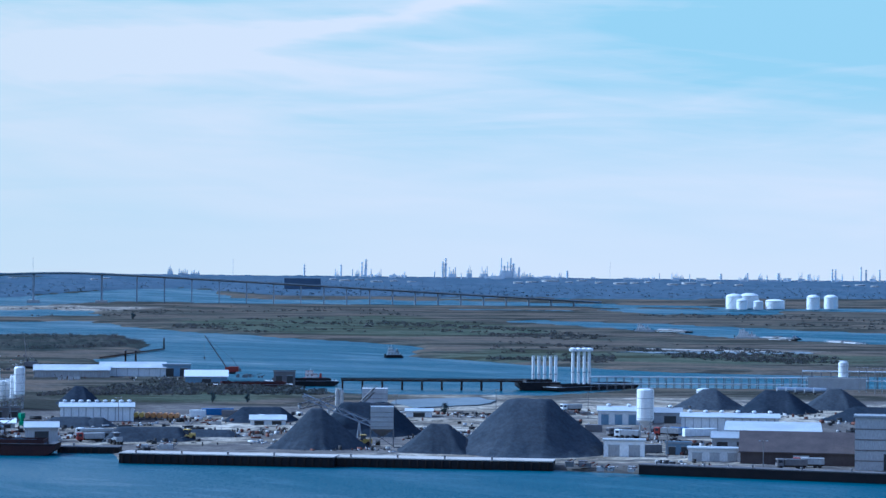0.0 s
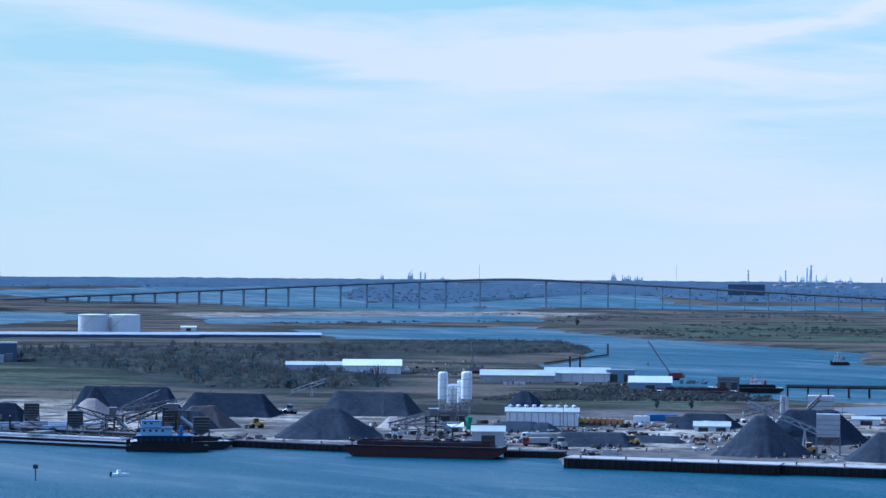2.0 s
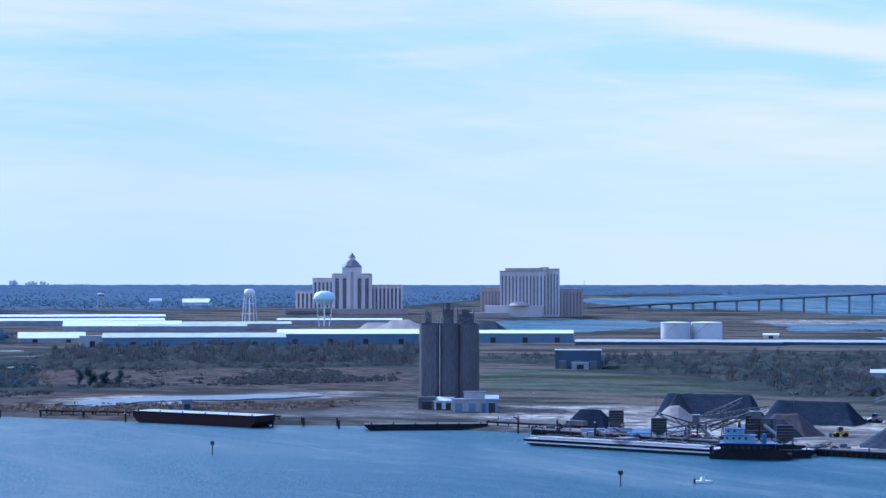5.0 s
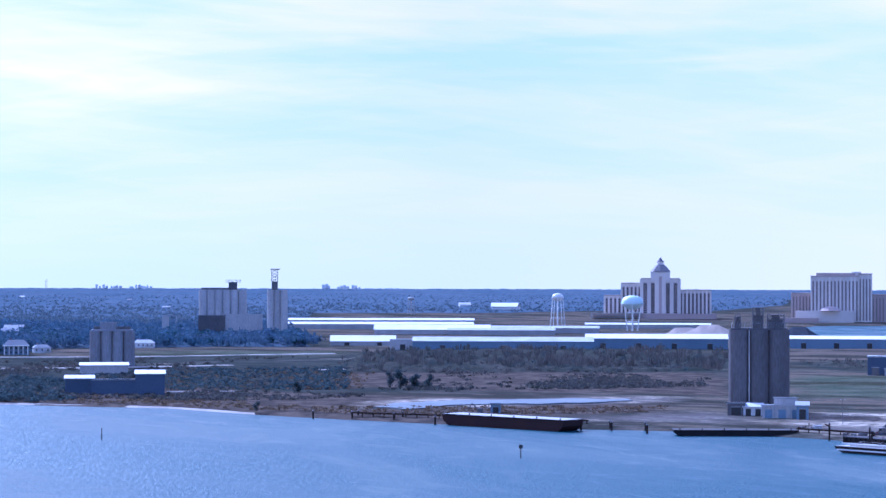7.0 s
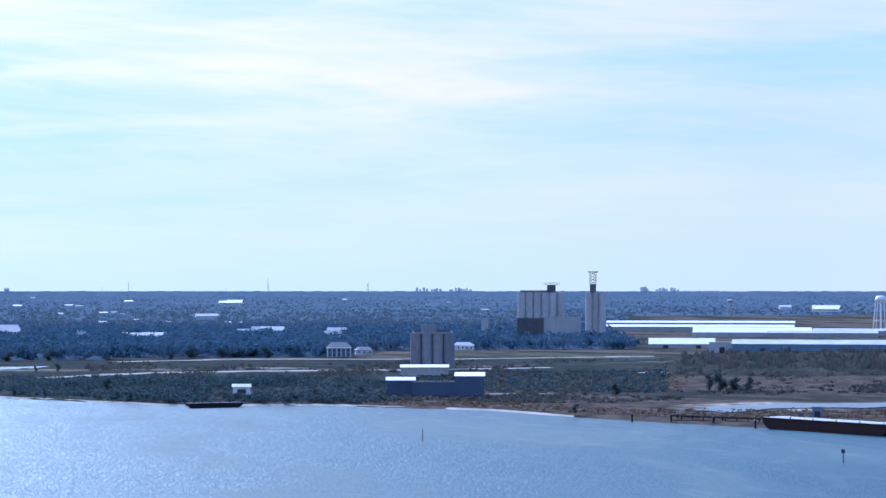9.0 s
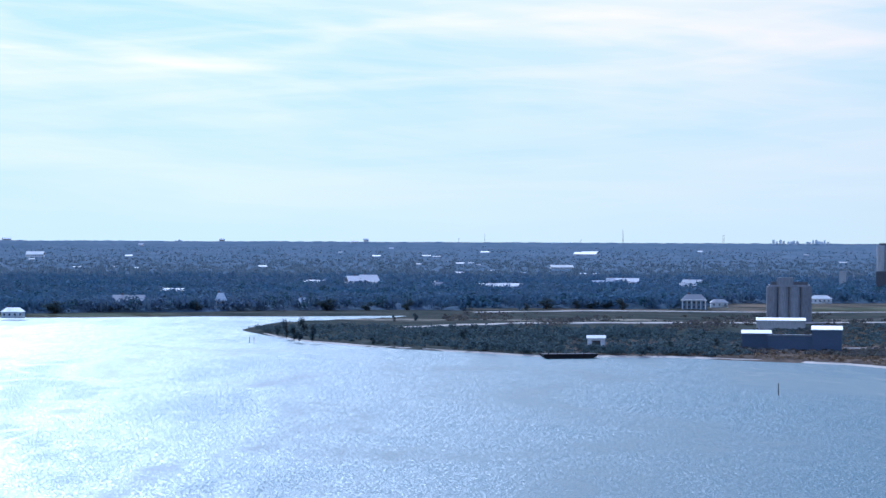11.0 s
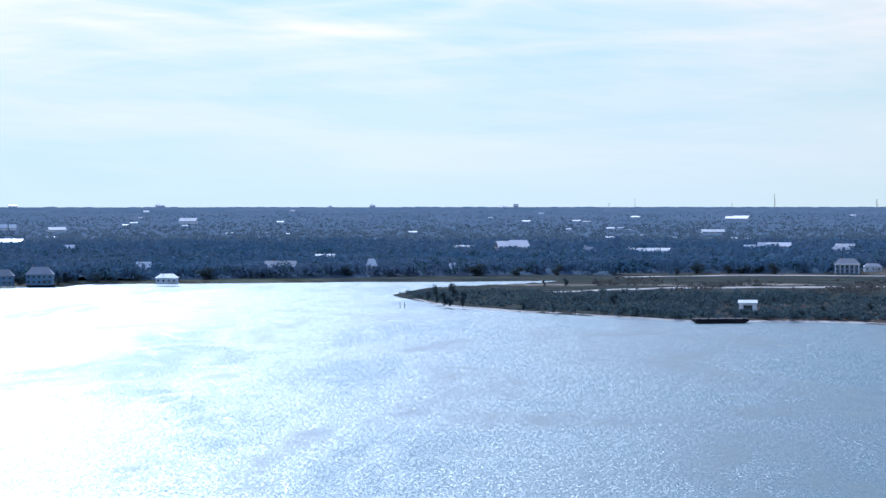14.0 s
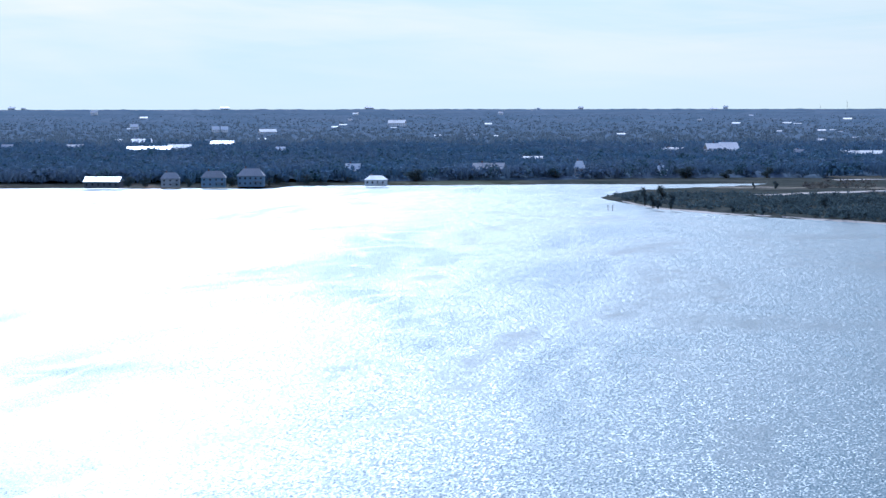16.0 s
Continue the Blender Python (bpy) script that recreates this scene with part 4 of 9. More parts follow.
def upright_silo(x, y, z, turn, w, h, label, legs=True, material="white_paint", group="silos", name="silo"):
    t = thing(name, x, y, z, turn, label, "silo", group)
    r, base = w / 2, (h * 0.22 if legs else 0)
    prof = [(0.4, base), (r, base + r * 0.9), (r, h * 0.96), (r * 0.9, h * 0.98), (r * 0.3, h)] if legs else [(r, -0.2), (r, h * 0.94), (r * 0.6, h)]
    body = part("tank", lathe(B_(), 0, r, prof, 18), M[material], t, smooth=False)
    for i in range(3):
        zz = h * (0.4 + 0.2 * i)
        part("band", lathe(B_(), 0, r, [(r + 0.06, zz), (r + 0.06, zz + 0.2)], 18), M["steel_pale"], body)
    if legs:
        for k in range(4):
            a = 0.785 + k * 1.5708
            part("leg", bar(B_(), (r * 0.85 * math.cos(a), r + r * 0.85 * math.sin(a), -0.3), (r * 0.85 * math.cos(a), r + r * 0.85 * math.sin(a), base + r), 0.17, 6), M["steel_pale"], t)
    bm = B_()
    for s in (-0.25, 0.25):
        bar(bm, (r * 0.75 + s, 0.1, 0.2), (r * 0.75 + s, 0.1, h), 0.05, 4)
    for i in range(int(h / 0.9)):
        bar(bm, (r * 0.75 - 0.25, 0.1, 0.6 + i * 0.9), (r * 0.75 + 0.25, 0.1, 0.6 + i * 0.9), 0.035, 4)
    part("ladder", bm, M["steel_pale"], t)
    bm = B_()
    for k in range(8):
        a = k * 0.785
        bar(bm, (r * 0.9 * math.cos(a), r + r * 0.9 * math.sin(a), h * 0.93), (r * 0.9 * math.cos(a), r + r * 0.9 * math.sin(a), h * 0.93 + 1.3), 0.05, 4)
    ring = [(r * 0.9 * math.cos(k * 0.785), r + r * 0.9 * math.sin(k * 0.785), h * 0.93 + 1.25) for k in range(8)]
    for k in range(8):
        bar(bm, ring[k], ring[(k + 1) % 8], 0.05, 4)
    part("top_rail", bm, M["steel_pale"], t)
    return t


def storage_tank(x, y, z, turn, w, h, label, dome=0.12, material="white_paint", group="storage tanks"):
    t = thing("storage_tank", x, y, z, turn, label, "tank", group)
    r = w / 2
    part("shell", lathe(B_(), 0, r, [(r, -0.3), (r, h * (1 - dome))], 28), M[material], t)
    part("roof", lathe(B_(), 0, r, [(r + 0.1, h * (1 - dome)), (r * 0.8, h * (1 - dome * 0.45)), (r * 0.4, h * (1 - dome * 0.1)), (0.3, h)], 28), M[material], t)
    part("wind_girder", lathe(B_(), 0, r, [(r + 0.25, h * (1 - dome) - 0.9), (r + 0.25, h * (1 - dome) - 0.6)], 28), M["grey_wall"], t)
    bm = B_()
    k = 16
    for i in range(k):
        a0, a1 = 1.9 + i * 0.09, 1.9 + (i + 1) * 0.09
        z0 = h * (1 - dome) * i / k
        bar(bm, (-(r + 0.4) * math.sin(a0), r + (r + 0.4) * math.cos(a0), z0), (-(r + 0.4) * math.sin(a1), r + (r + 0.4) * math.cos(a1), z0 + h * (1 - dome) / k), 0.12, 4)
    part("stair", bm, M["steel"], t)
    return t


def hopper_barge(x, y, z, turn, w, h, label, off=0.0, beam=10.6, material="rust", deck="deck", load=None, deep=1.2, coaming=True, group="moored barges"):
    t = thing("barge", x, y, z, turn + off, label, "barge", group)
    bm = B_()
    sec = [(-w / 2 + 5, -deep), (w / 2 - 5, -deep), (w / 2 - 0.5, h * 0.45), (w / 2, h), (-w / 2, h), (-w / 2 + 0.5, h * 0.45)]
    a = [bm.verts.new((px_, 0, pz)) for px_, pz in sec]
    b = [bm.verts.new((px_, beam, pz)) for px_, pz in sec]
    bm.faces.new(a)
    bm.faces.new(b[::-1])
    for i in range(6):
        bm.faces.new((a[i], b[i], b[(i + 1) % 6], a[(i + 1) % 6]))
    hull = part("hull", bm, M[material], t)
    part("rub_rail", box(B_(), -w / 2, w / 2, -0.15, 0.0, h - 0.5, h - 0.15), M["black_hull"], hull)
    part("deck", box(B_(), -w / 2 + 0.2, w / 2 - 0.2, 0.15, beam - 0.15, h, h + 0.08), M[deck], t)
    for yy in (1.0, beam - 1.2) if coaming else ():
        part("coaming", box(B_(), -w / 2 + 4, w / 2 - 4, yy, yy + 0.2, h + 0.08, h + 1.3), M[material], t)
    for xx in (-w / 2 + 4, w / 2 - 4.2) if coaming else ():
        part("coaming", box(B_(), xx, xx + 0.2, 1.2, beam - 1.2, h + 0.08, h + 1.3), M[material], t)
    if load:
        bm = B_()
        k = 24
        pts = {}
        for i in range(k + 1):
            for j in range(5):
                zz = h + 0.1 + (1.2 + 0.5 * math.sin(i * 1.7) * 0.5) * math.sin(math.pi * j / 4) * min(1, i / 2, (k - i) / 2)
                pts[i, j] = bm.verts.new((-w / 2 + 4.3 + (w - 8.6) * i / k, 1.3 + (beam - 2.6) * j / 4, zz))
        for i in range(k):
            for j in range(4):
                bm.faces.new((pts[i, j], pts[i + 1, j], pts[i + 1, j + 1], pts[i, j + 1]))
        part("cargo", bm, M[load], t)
    for i in range(6):
        cx = -w / 2 + 2.5 + (w - 5) * i / 5
        part("bollard", cyl(B_(), cx, 0.6, 0.22, h + 0.05, h + 0.7, 8), M["black_hull"], t)
    return t


def tank_barge(x, y, z, turn, w, h, label, off=0.0, beam=11.0):
    t = thing("tank_barge", x, y, z, turn + off, label, "barge", "moored barges")
    bm = B_()
    sec = [(-w / 2 + 6, -1.0), (w / 2, -1.0), (w / 2, h), (-w / 2, h), (-w / 2 + 0.8, h * 0.6)]
    a = [bm.verts.new((px_, 0, pz)) for px_, pz in sec]
    b = [bm.verts.new((px_, beam, pz)) for px_, pz in sec]
    bm.faces.new(a)
    bm.faces.new(b[::-1])
    for i in range(5):
        bm.faces.new((a[i], b[i], b[(i + 1) % 5], a[(i + 1) % 5]))
    hull = part("hull", bm, M["black_hull"], t)
    part("waterline_stripe", box(B_(), -w / 2 + 1, w / 2, -0.08, 0, h * 0.42, h * 0.62), M["white_paint"], hull, "white painted stripe")
    part("deck", box(B_(), -w / 2 + 0.3, w / 2 - 0.2, 0.2, beam - 0.2, h, h + 0.1), M["deck"], t)
    part("trunk", box(B_(), -w / 2 + 5, w / 2 - 6, 2.2, beam - 2.2, h + 0.1, h + 0.8), M["deck"], t)
    for i in range(9):
        cx = -w / 2 + 7 + (w - 15) * i / 8
        part("hatch", cyl(B_(), cx, beam / 2, 0.7, h + 0.75, h + 1.3, 10), M["steel"], t)
    for yy in (0.5, beam - 0.5, beam * 0.36):
        bm = B_()
        bar(bm, (-w / 2 + 3, yy, h + 1.15), (w / 2 - 3, yy, h + 1.15), 0.09, 5)
        for i in range(14):
            cx = -w / 2 + 3 + (w - 6) * i / 13
            bar(bm, (cx, yy, h), (cx, yy, h + 1.15), 0.06, 4)
        part("pipe_run", bm, M["white" if yy < 1 else "steel"], t)
    part("manifold", box(B_(), -2.5, 2.5, 1.2, beam - 1.2, h + 0.8, h + 1.9), M["steel"], t)
    return t


def towboat(x, y, z, turn, w, h, label, off=0.0, hull_mat="black_hull", house="white_paint", trim="blue", beam=None, lower="white_paint"):
    beam = beam or w * 0.32
    t = thing("towboat", x, y, z, turn + off, label, "boat", "towboats")
    bm = B_()
    sh = h * 0.16
    out = [(-w / 2, 0.2), (w / 2 - 2, 0.0), (w / 2, 1.2), (w / 2, beam - 1.2), (w / 2 - 2, beam), (-w / 2, beam - 0.2)]
    prism(bm, out, -0.8, sh)
    part("hull", bm, M[hull_mat], t)
    bm = B_()
    for yy in (0.15, beam - 0.25):
        box(bm, -w / 2 + 1, w / 2 - 1, yy, yy + 0.12, sh, sh + 0.8)
    part("bulwark", bm, M[hull_mat], t)
    for s in (-1, 1):
        part("push_knee", box(B_(), -w / 2 - 0.5, -w / 2 + 0.4, beam / 2 + s * beam * 0.28 - 0.4, beam / 2 + s * beam * 0.28 + 0.4, -0.3, sh + h * 0.16), M["black_hull"], t)
    lev = [(-w * 0.38, w * 0.30, 0.26), (-w * 0.34, w * 0.04, 0.20), (-w * 0.33, -w * 0.10, 0.17)]
    z0 = sh
    for i, (xa, xb, hh) in enumerate(lev):
        house_mat = lower if i == 0 else house
        z1 = z0 + h * hh
        ins = 1.0 + i * beam * 0.10
        d = part("deckhouse", box(B_(), xa, xb, ins, beam - ins, z0, z1), M[house_mat], t)
        part("deck_edge", box(B_(), xa - 0.5, xb + 0.5, ins - 0.5, beam - ins + 0.5, z1, z1 + 0.15), M[trim], d)
        for k in range(int((xb - xa) / 2)):
            cx = xa + 1.1 + k * 2
            part("window", box(B_(), cx - 0.4, cx + 0.4, ins - 0.06, ins, z0 + (z1 - z0) * 0.5, z0 + (z1 - z0) * 0.8), M["glass"], d)
        part("front_window", box(B_(), xa - 0.06, xa, ins + 0.4, beam - ins - 0.4, z0 + (z1 - z0) * 0.5, z0 + (z1 - z0) * 0.85), M["glass"], d)
        z0 = z1 + 0.15
    for s in (-1, 1):
        part("funnel", lathe(B_(), w * 0.16, beam / 2 + s * beam * 0.2, [(0.7, sh + h * 0.26), (0.55, sh + h * 0.52)], 12), M[trim], t)
    bm = B_()
    bar(bm, (-w * 0.18, beam / 2, z0), (-w * 0.18, beam / 2, h), 0.1, 6)
    bar(bm, (-w * 0.18, beam / 2 - 1.3, h * 0.93), (-w * 0.18, beam / 2 + 1.3, h * 0.93), 0.07, 4)
    part("mast", bm, M["white_paint"], t)
    return t


def crane_rig(x, y, z, turn, reach, h, label, off=0.0, body="red"):
    """A crawler crane with a raised lattice boom along -x."""
    t = thing("crane", x, y, z, turn + off, label, "crane")
    for s in (-1, 1):
        bm = box(B_(), -2.6, 2.6, s * 1.6 - 0.45, s * 1.6 + 0.45, 0, 1.1)
        bmesh.ops.bevel(bm, geom=bm.edges[:], offset=0.25, segments=1, affect="EDGES")
        part("crawler_track", bm, M["black_hull"], t)
    part("machinery_house", box(B_(), -1.2, 4.2, -1.7, 1.7, 1.2, 3.9), M[body], t)
    part("cab", box(B_(), -3.0, -1.2, -1.8, -0.2, 1.3, 3.6), M[body], t)
    part("counterweight", box(B_(), 4.2, 5.3, -1.7, 1.7, 1.3, 2.9), M["steel"], t)
    bm = B_()
    tip = Vector((-reach, 0, h))
    foot = Vector((-1.5, 0, 2.0))
    for s in (-1, 1):
        for dz in (0, 1.2):
            bar(bm, foot + Vector((0, s * 0.6, dz * 0.4)), tip + Vector((0, s * 0.25, dz * 0.4)), 0.13, 4)
    k = 14
    for i in range(k):
        a, b = foot.lerp(tip, i / k), foot.lerp(tip, (i + 1) / k)
        s = 1 if i % 2 else -1
        bar(bm, a + Vector((0, s * 0.5, 0)), b + Vector((0, -s * 0.5, 0.4)), 0.07, 4)
    part("boom", bm, M["steel"], t)
    bm = B_()
    bar(bm, (3.5, 0, 3.9), (0.5, 0, 8), 0.12, 4)
    bar(bm, (0.5, 0, 8), tip, 0.06, 4)
    part("pendant", bm, M["steel"], t)
    bm = B_()
    bar(bm, tip, tip - Vector((0, 0, h * 0.55)), 0.05, 4)
    box(bm, tip.x - 0.4, tip.x + 0.4, -0.3, 0.3, h * 0.38, h * 0.45)
    part("hook_line", bm, M["steel"], t)
    return t


def post(x, y, z, h, r, label, name="piling", category="piling", group="dock pilings", cap=True, material="timber"):
    t = thing(name, x, y, z, 0, label, category, group)
    part("shaft", lathe(B_(), 0, 0, [(r, -2.5), (r * 0.95, h)], 10), M[material], t)
    if cap:
        part("cap", lathe(B_(), 0, 0, [(r * 1.15, h - 0.1), (r * 1.15, h + 0.15), (0.1, h + 0.5)], 10), M["steel"], t)
    return t


def hotel_block(t, x0, x1, y0, y1, z0, z1, bays, wall="stucco", side="stucco", pil=0.34, top=True, pane="glass"):
    """One slab with tall window strips between pilasters on its front."""
    w = part("wall", box(B_(), x0, x1, y0, y1, z0, z1), M[wall], t)
    step = (x1 - x0) / bays
    for i in range(bays):
        cx = x0 + step * (i + 0.5)
        half = step * (1 - pil) / 2
        s = part("window_strip", box(B_(), cx - half, cx + half, y0 - 0.25, y0 + 0.1, z0 + (z1 - z0) * 0.04, z1 - (z1 - z0) * 0.10), M[pane], w)
        nfl = max(3, int((z1 - z0) / 3.4))
        bm = B_()
        for f in range(nfl):
            zz = z0 + (z1 - z0) * (0.05 + 0.85 * (f + 0.5) / nfl)
            box(bm, cx - half, cx + half, y0 - 0.32, y0 - 0.2, zz, zz + 0.9)
        part("spandrel", bm, M["stucco_pink"], w)
    for i in range(bays + 1):
        cx = x0 + step * i
        part("pilaster", box(B_(), cx - step * pil / 2.4, cx + step * pil / 2.4, y0 - 0.9, y0 + 0.1, z0, z1 - 0.4), M[wall], w)
    if top:
        part("cornice", box(B_(), x0 - 1.2, x1 + 1.2, y0 - 1.5, y1 + 1.2, z1 - 0.3, z1 + 1.0), M["stucco_pink"], t)
    return w


def leg_tower(x, y, z, turn, w, h, label, tank_h, tank_w, material, legs=8, spread=1.0, leg_mat=None):
    leg_mat = leg_mat or material
    t = thing("water_tower", x, y, z, turn, label, "water tower")
    r = tank_w / 2
    zb = h - tank_h
    prof = [(r * 0.25, zb - tank_h * 0.15), (r * 0.8, zb + tank_h * 0.08), (r, zb + tank_h * 0.35), (r, zb + tank_h * 0.55), (r * 0.82, zb + tank_h * 0.82), (r * 0.4, zb + tank_h * 0.97), (0.3, h)]
    part("tank", lathe(B_(), 0, 0, prof, 24), M[material], t, smooth=True)
    for k in range(legs):
        a = 6.28318 * (k + 0.5) / legs
        part("leg", bar(B_(), (w / 2 * spread * math.cos(a), w / 2 * spread * math.sin(a), -0.3), (r * 0.92 * math.cos(a), r * 0.92 * math.sin(a), zb + tank_h * 0.35), 0.55, 6), M[leg_mat], t)
    part("riser", cyl(B_(), 0, 0, 1.0, -0.3, zb, 12), M[leg_mat], t)
    for f in (0.35, 0.68):
        bm = B_()
        rr = (w / 2 * spread) * (1 - f) + r * 0.92 * f
        pts = [(rr * math.cos(6.28318 * (k + 0.5) / legs), rr * math.sin(6.28318 * (k + 0.5) / legs), (zb + tank_h * 0.3) * f) for k in range(legs)]
        for k in range(legs):
            bar(bm, pts[k], pts[(k + 1) % legs], 0.2, 4)
        part("brace_ring", bm, M[leg_mat], t)
    part("balcony", lathe(B_(), 0, 0, [(r + 0.8, zb + tank_h * 0.34), (r + 0.8, zb + tank_h * 0.40)], 24), M[material], t)
    return t


def elevator_bins(t, cols, rows, r, h, material, x0=0.0, y0=0.0, gap=1.98, seg=18):
    for i in range(cols):
        for j in range(rows):
            b = part("bin", cyl(B_(), x0 + (i - (cols - 1) / 2) * r * gap, y0 + r + j * r * gap, r, -0.3, h, seg), M[material], t, smooth=False)


def hip(bm, x0, x1, y0, y1, z0, z1, over=0.5):
    """A hipped roof with eaves of some thickness."""
    inset = min((x1 - x0) * 0.2, (y1 - y0) * 0.4)
    low = [bm.verts.new((x, y, z0 - 0.25)) for x, y in ((x0 - over, y0 - over), (x1 + over, y0 - over), (x1 + over, y1 + over), (x0 - over, y1 + over))]
    eaves = [bm.verts.new(v.co + Vector((0, 0, 0.25))) for v in low]
    ridge = [bm.verts.new((x, (y0 + y1) / 2, z1)) for x in (x0 + inset, x1 - inset)]
    bm.faces.new(low[::-1])
    for i in range(4):
        bm.faces.new((low[i], low[(i + 1) % 4], eaves[(i + 1) % 4], eaves[i]))
    for f in ((eaves[0], eaves[1], ridge[1], ridge[0]), (eaves[1], eaves[2], ridge[1]), (eaves[2], eaves[3], ridge[0], ridge[1]), (eaves[3], eaves[0], ridge[0])):
        bm.faces.new(f)
    return bm


def house(x, y, z, turn, w, h, label, wall="white", roof="roof", off=0.0, depth=None, wing=True, group="shore houses"):
    roof = {"white": "roof_white"}.get(roof, roof)
    t = thing("house", x, y, z, turn + off, label, "house", group)
    d = depth or w * 0.6
    eh = h * 0.58
    body = part("wall", box(B_(), -w / 2, w / 2, 0, d, -0.3, eh), M[wall], t)
    part("roof", (hip if x > -1480 and w < 20 else gable)(B_(), -w / 2, w / 2, 0, d, eh + 0.05, h), M[roof], t)
    k = max(2, int(w / 3.5))
    fl = 2 if eh > 5 else 1
    for f in range(fl):
        for i in range(k):
            cx = -w / 2 + w * (i + 0.5) / k
            zz = eh * (f + 0.35) / fl
            part("window", box(B_(), cx - 0.6, cx + 0.6, -0.1, 0.05, zz, zz + eh * 0.4 / fl), M["glass"], body)
    if wing:
        part("porch", box(B_(), w * 0.1, w * 0.45, -2.2, 0, eh * 0.45, eh * 0.5), M[roof], t)
        for cx in (w * 0.12, w * 0.43):
            part("porch_post", box(B_(), cx - 0.12, cx + 0.12, -2.1, -1.85, -0.3, eh * 0.46), M[wall], t)
    part("chimney", box(B_(), -w * 0.25, -w * 0.25 + 0.9, d * 0.55, d * 0.55 + 0.9, h * 0.7, h * 1.12), M["brick"], t)
    return t


def truck(x, y, z, turn, label, cab="white", body="steel", length=9.0):
    t = thing("truck", x, y, z, turn, label, "truck", "yard trucks")
    bm = box(B_(), -length / 2, -length / 2 + 2.2, -1.2, 1.2, 0.7, 3.0)
    bmesh.ops.bevel(bm, geom=bm.edges[:], offset=0.18, segments=1, affect="EDGES")
    c = part("cab", bm, M[cab], t)
    part("windscreen", box(B_(), -length / 2 - 0.04, -length / 2 + 0.02, -1.0, 1.0, 1.8, 2.7), M["glass"], c)
    part("side_window", box(B_(), -length / 2 + 0.5, -length / 2 + 1.7, -1.24, -1.18, 1.8, 2.6), M["glass"], c)
    bm = B_()
    prism(bm, [(-length / 2 + 2.5, -1.25), (length / 2, -1.25), (length / 2, 1.25), (-length / 2 + 2.5, 1.25)], 1.1, 2.9)
    part("body", bm, M[body], t)
    part("chassis", box(B_(), -length / 2 + 0.3, length / 2 - 0.2, -0.8, 0.8, 0.6, 1.1), M["black_hull"], t)
    for cx in (-length / 2 + 1.2, length / 2 - 2.6, length / 2 - 1.3):
        for s in (-1.15, 1.15):
            part("wheel", bar(B_(), (cx, s - 0.18, 0.5), (cx, s + 0.18, 0.5), 0.52, 12), M["black_hull"], t)
    return t


def loader(x, y, z, turn, label, paint="yellow"):
    t = thing("wheel_loader", x, y, z, turn, label, "loader", "yard loaders")
    part("engine_hood", box(B_(), 0.2, 3.2, -1.1, 1.1, 1.0, 2.4), M[paint], t)
    part("front_frame", box(B_(), -1.6, 0.2, -0.9, 0.9, 0.9, 1.8), M[paint], t)
    c = part("cab", box(B_(), -0.5, 1.1, -0.85, 0.85, 2.0, 3.6), M["glass"], t)
    part("cab_roof", box(B_(), -0.65, 1.25, -1.0, 1.0, 3.6, 3.8), M[paint], c)
    part("bucket", prism(B_(), [(-4.4, -1.5), (-3.2, -1.5), (-3.2, 1.5), (-4.4, 1.5)], 0.2, 1.5), M["steel"], t)
    for s in (-0.7, 0.7):
        part("arm", bar(B_(), (-0.6, s, 2.0), (-3.3, s, 0.9), 0.16, 5), M[paint], t)
    for cx in (-1.2, 2.0):
        for s in (-1.2, 1.2):
            part("wheel", bar(B_(), (cx, s - 0.3, 0.8), (cx, s + 0.3, 0.8), 0.85, 12), M["black_hull"], t)
    return t


def container(x, y, z, turn, label, paint="blue", length=12.2):
    t = thing("container", x, y, z, turn, label, "container", "yard containers")
    b = part("box", box(B_(), -length / 2, length / 2, 0, 2.4, 0, 2.6), M[paint], t)
    first = part("rib", box(B_(), -length / 2 + 0.3, -length / 2 + 0.5, -0.05, 0, 0.15, 2.45), M[paint], b)
    for i in range(1, int(length / 0.6)):
        again(first, i * 0.6)
    part("door", box(B_(), length / 2, length / 2 + 0.05, 0.1, 2.3, 0.1, 2.5), M["steel"], b)
    return t


def light_pole(x, y, z, h, label):
    t = thing("light_pole", x, y, z, 0, label, "pole", "yard poles")
    part("shaft", lathe(B_(), 0, 0, [(0.16, -0.3), (0.09, h)], 8), M["steel"], t)
    part("arm", bar(B_(), (-1.0, 0, h - 0.1), (1.0, 0, h - 0.1), 0.06, 5), M["steel"], t)
    for s in (-1, 1):
        part("lamp_head", box(B_(), s - 0.3, s + 0.3, -0.15, 0.15, h - 0.25, h - 0.05), M["steel_pale"], t)
    return t


def scrap_heap(x, y, z, turn, w, h, label, seed=0, mats=("steel", "rust", "concrete_dark")):
    """A jumble of beams and plates."""
    r = random.Random(seed)
    t = thing("scrap_heap", x, y, z, turn, label, "scrap", "scrap heaps")
    for i in range(16):
        a = Vector((r.uniform(-w / 2, w / 2), r.uniform(0, w * 0.4), r.uniform(0.0, h * 0.6)))
        d = Vector((r.uniform(-2.5, 2.5), r.uniform(-1, 1), r.uniform(-0.2, 1.2)))
        if i % 3:
            part("beam", bar(B_(), a, a + d, r.uniform(0.12, 0.3), 5), M[mats[i % len(mats)]], t)
        else:
            q = r.uniform(0.5, 1.4)
            part("block", box(B_(), a.x - q, a.x + q, a.y - q * 0.6, a.y + q * 0.6, -0.2, q * 1.1), M[mats[i % len(mats)]], t)
    return t

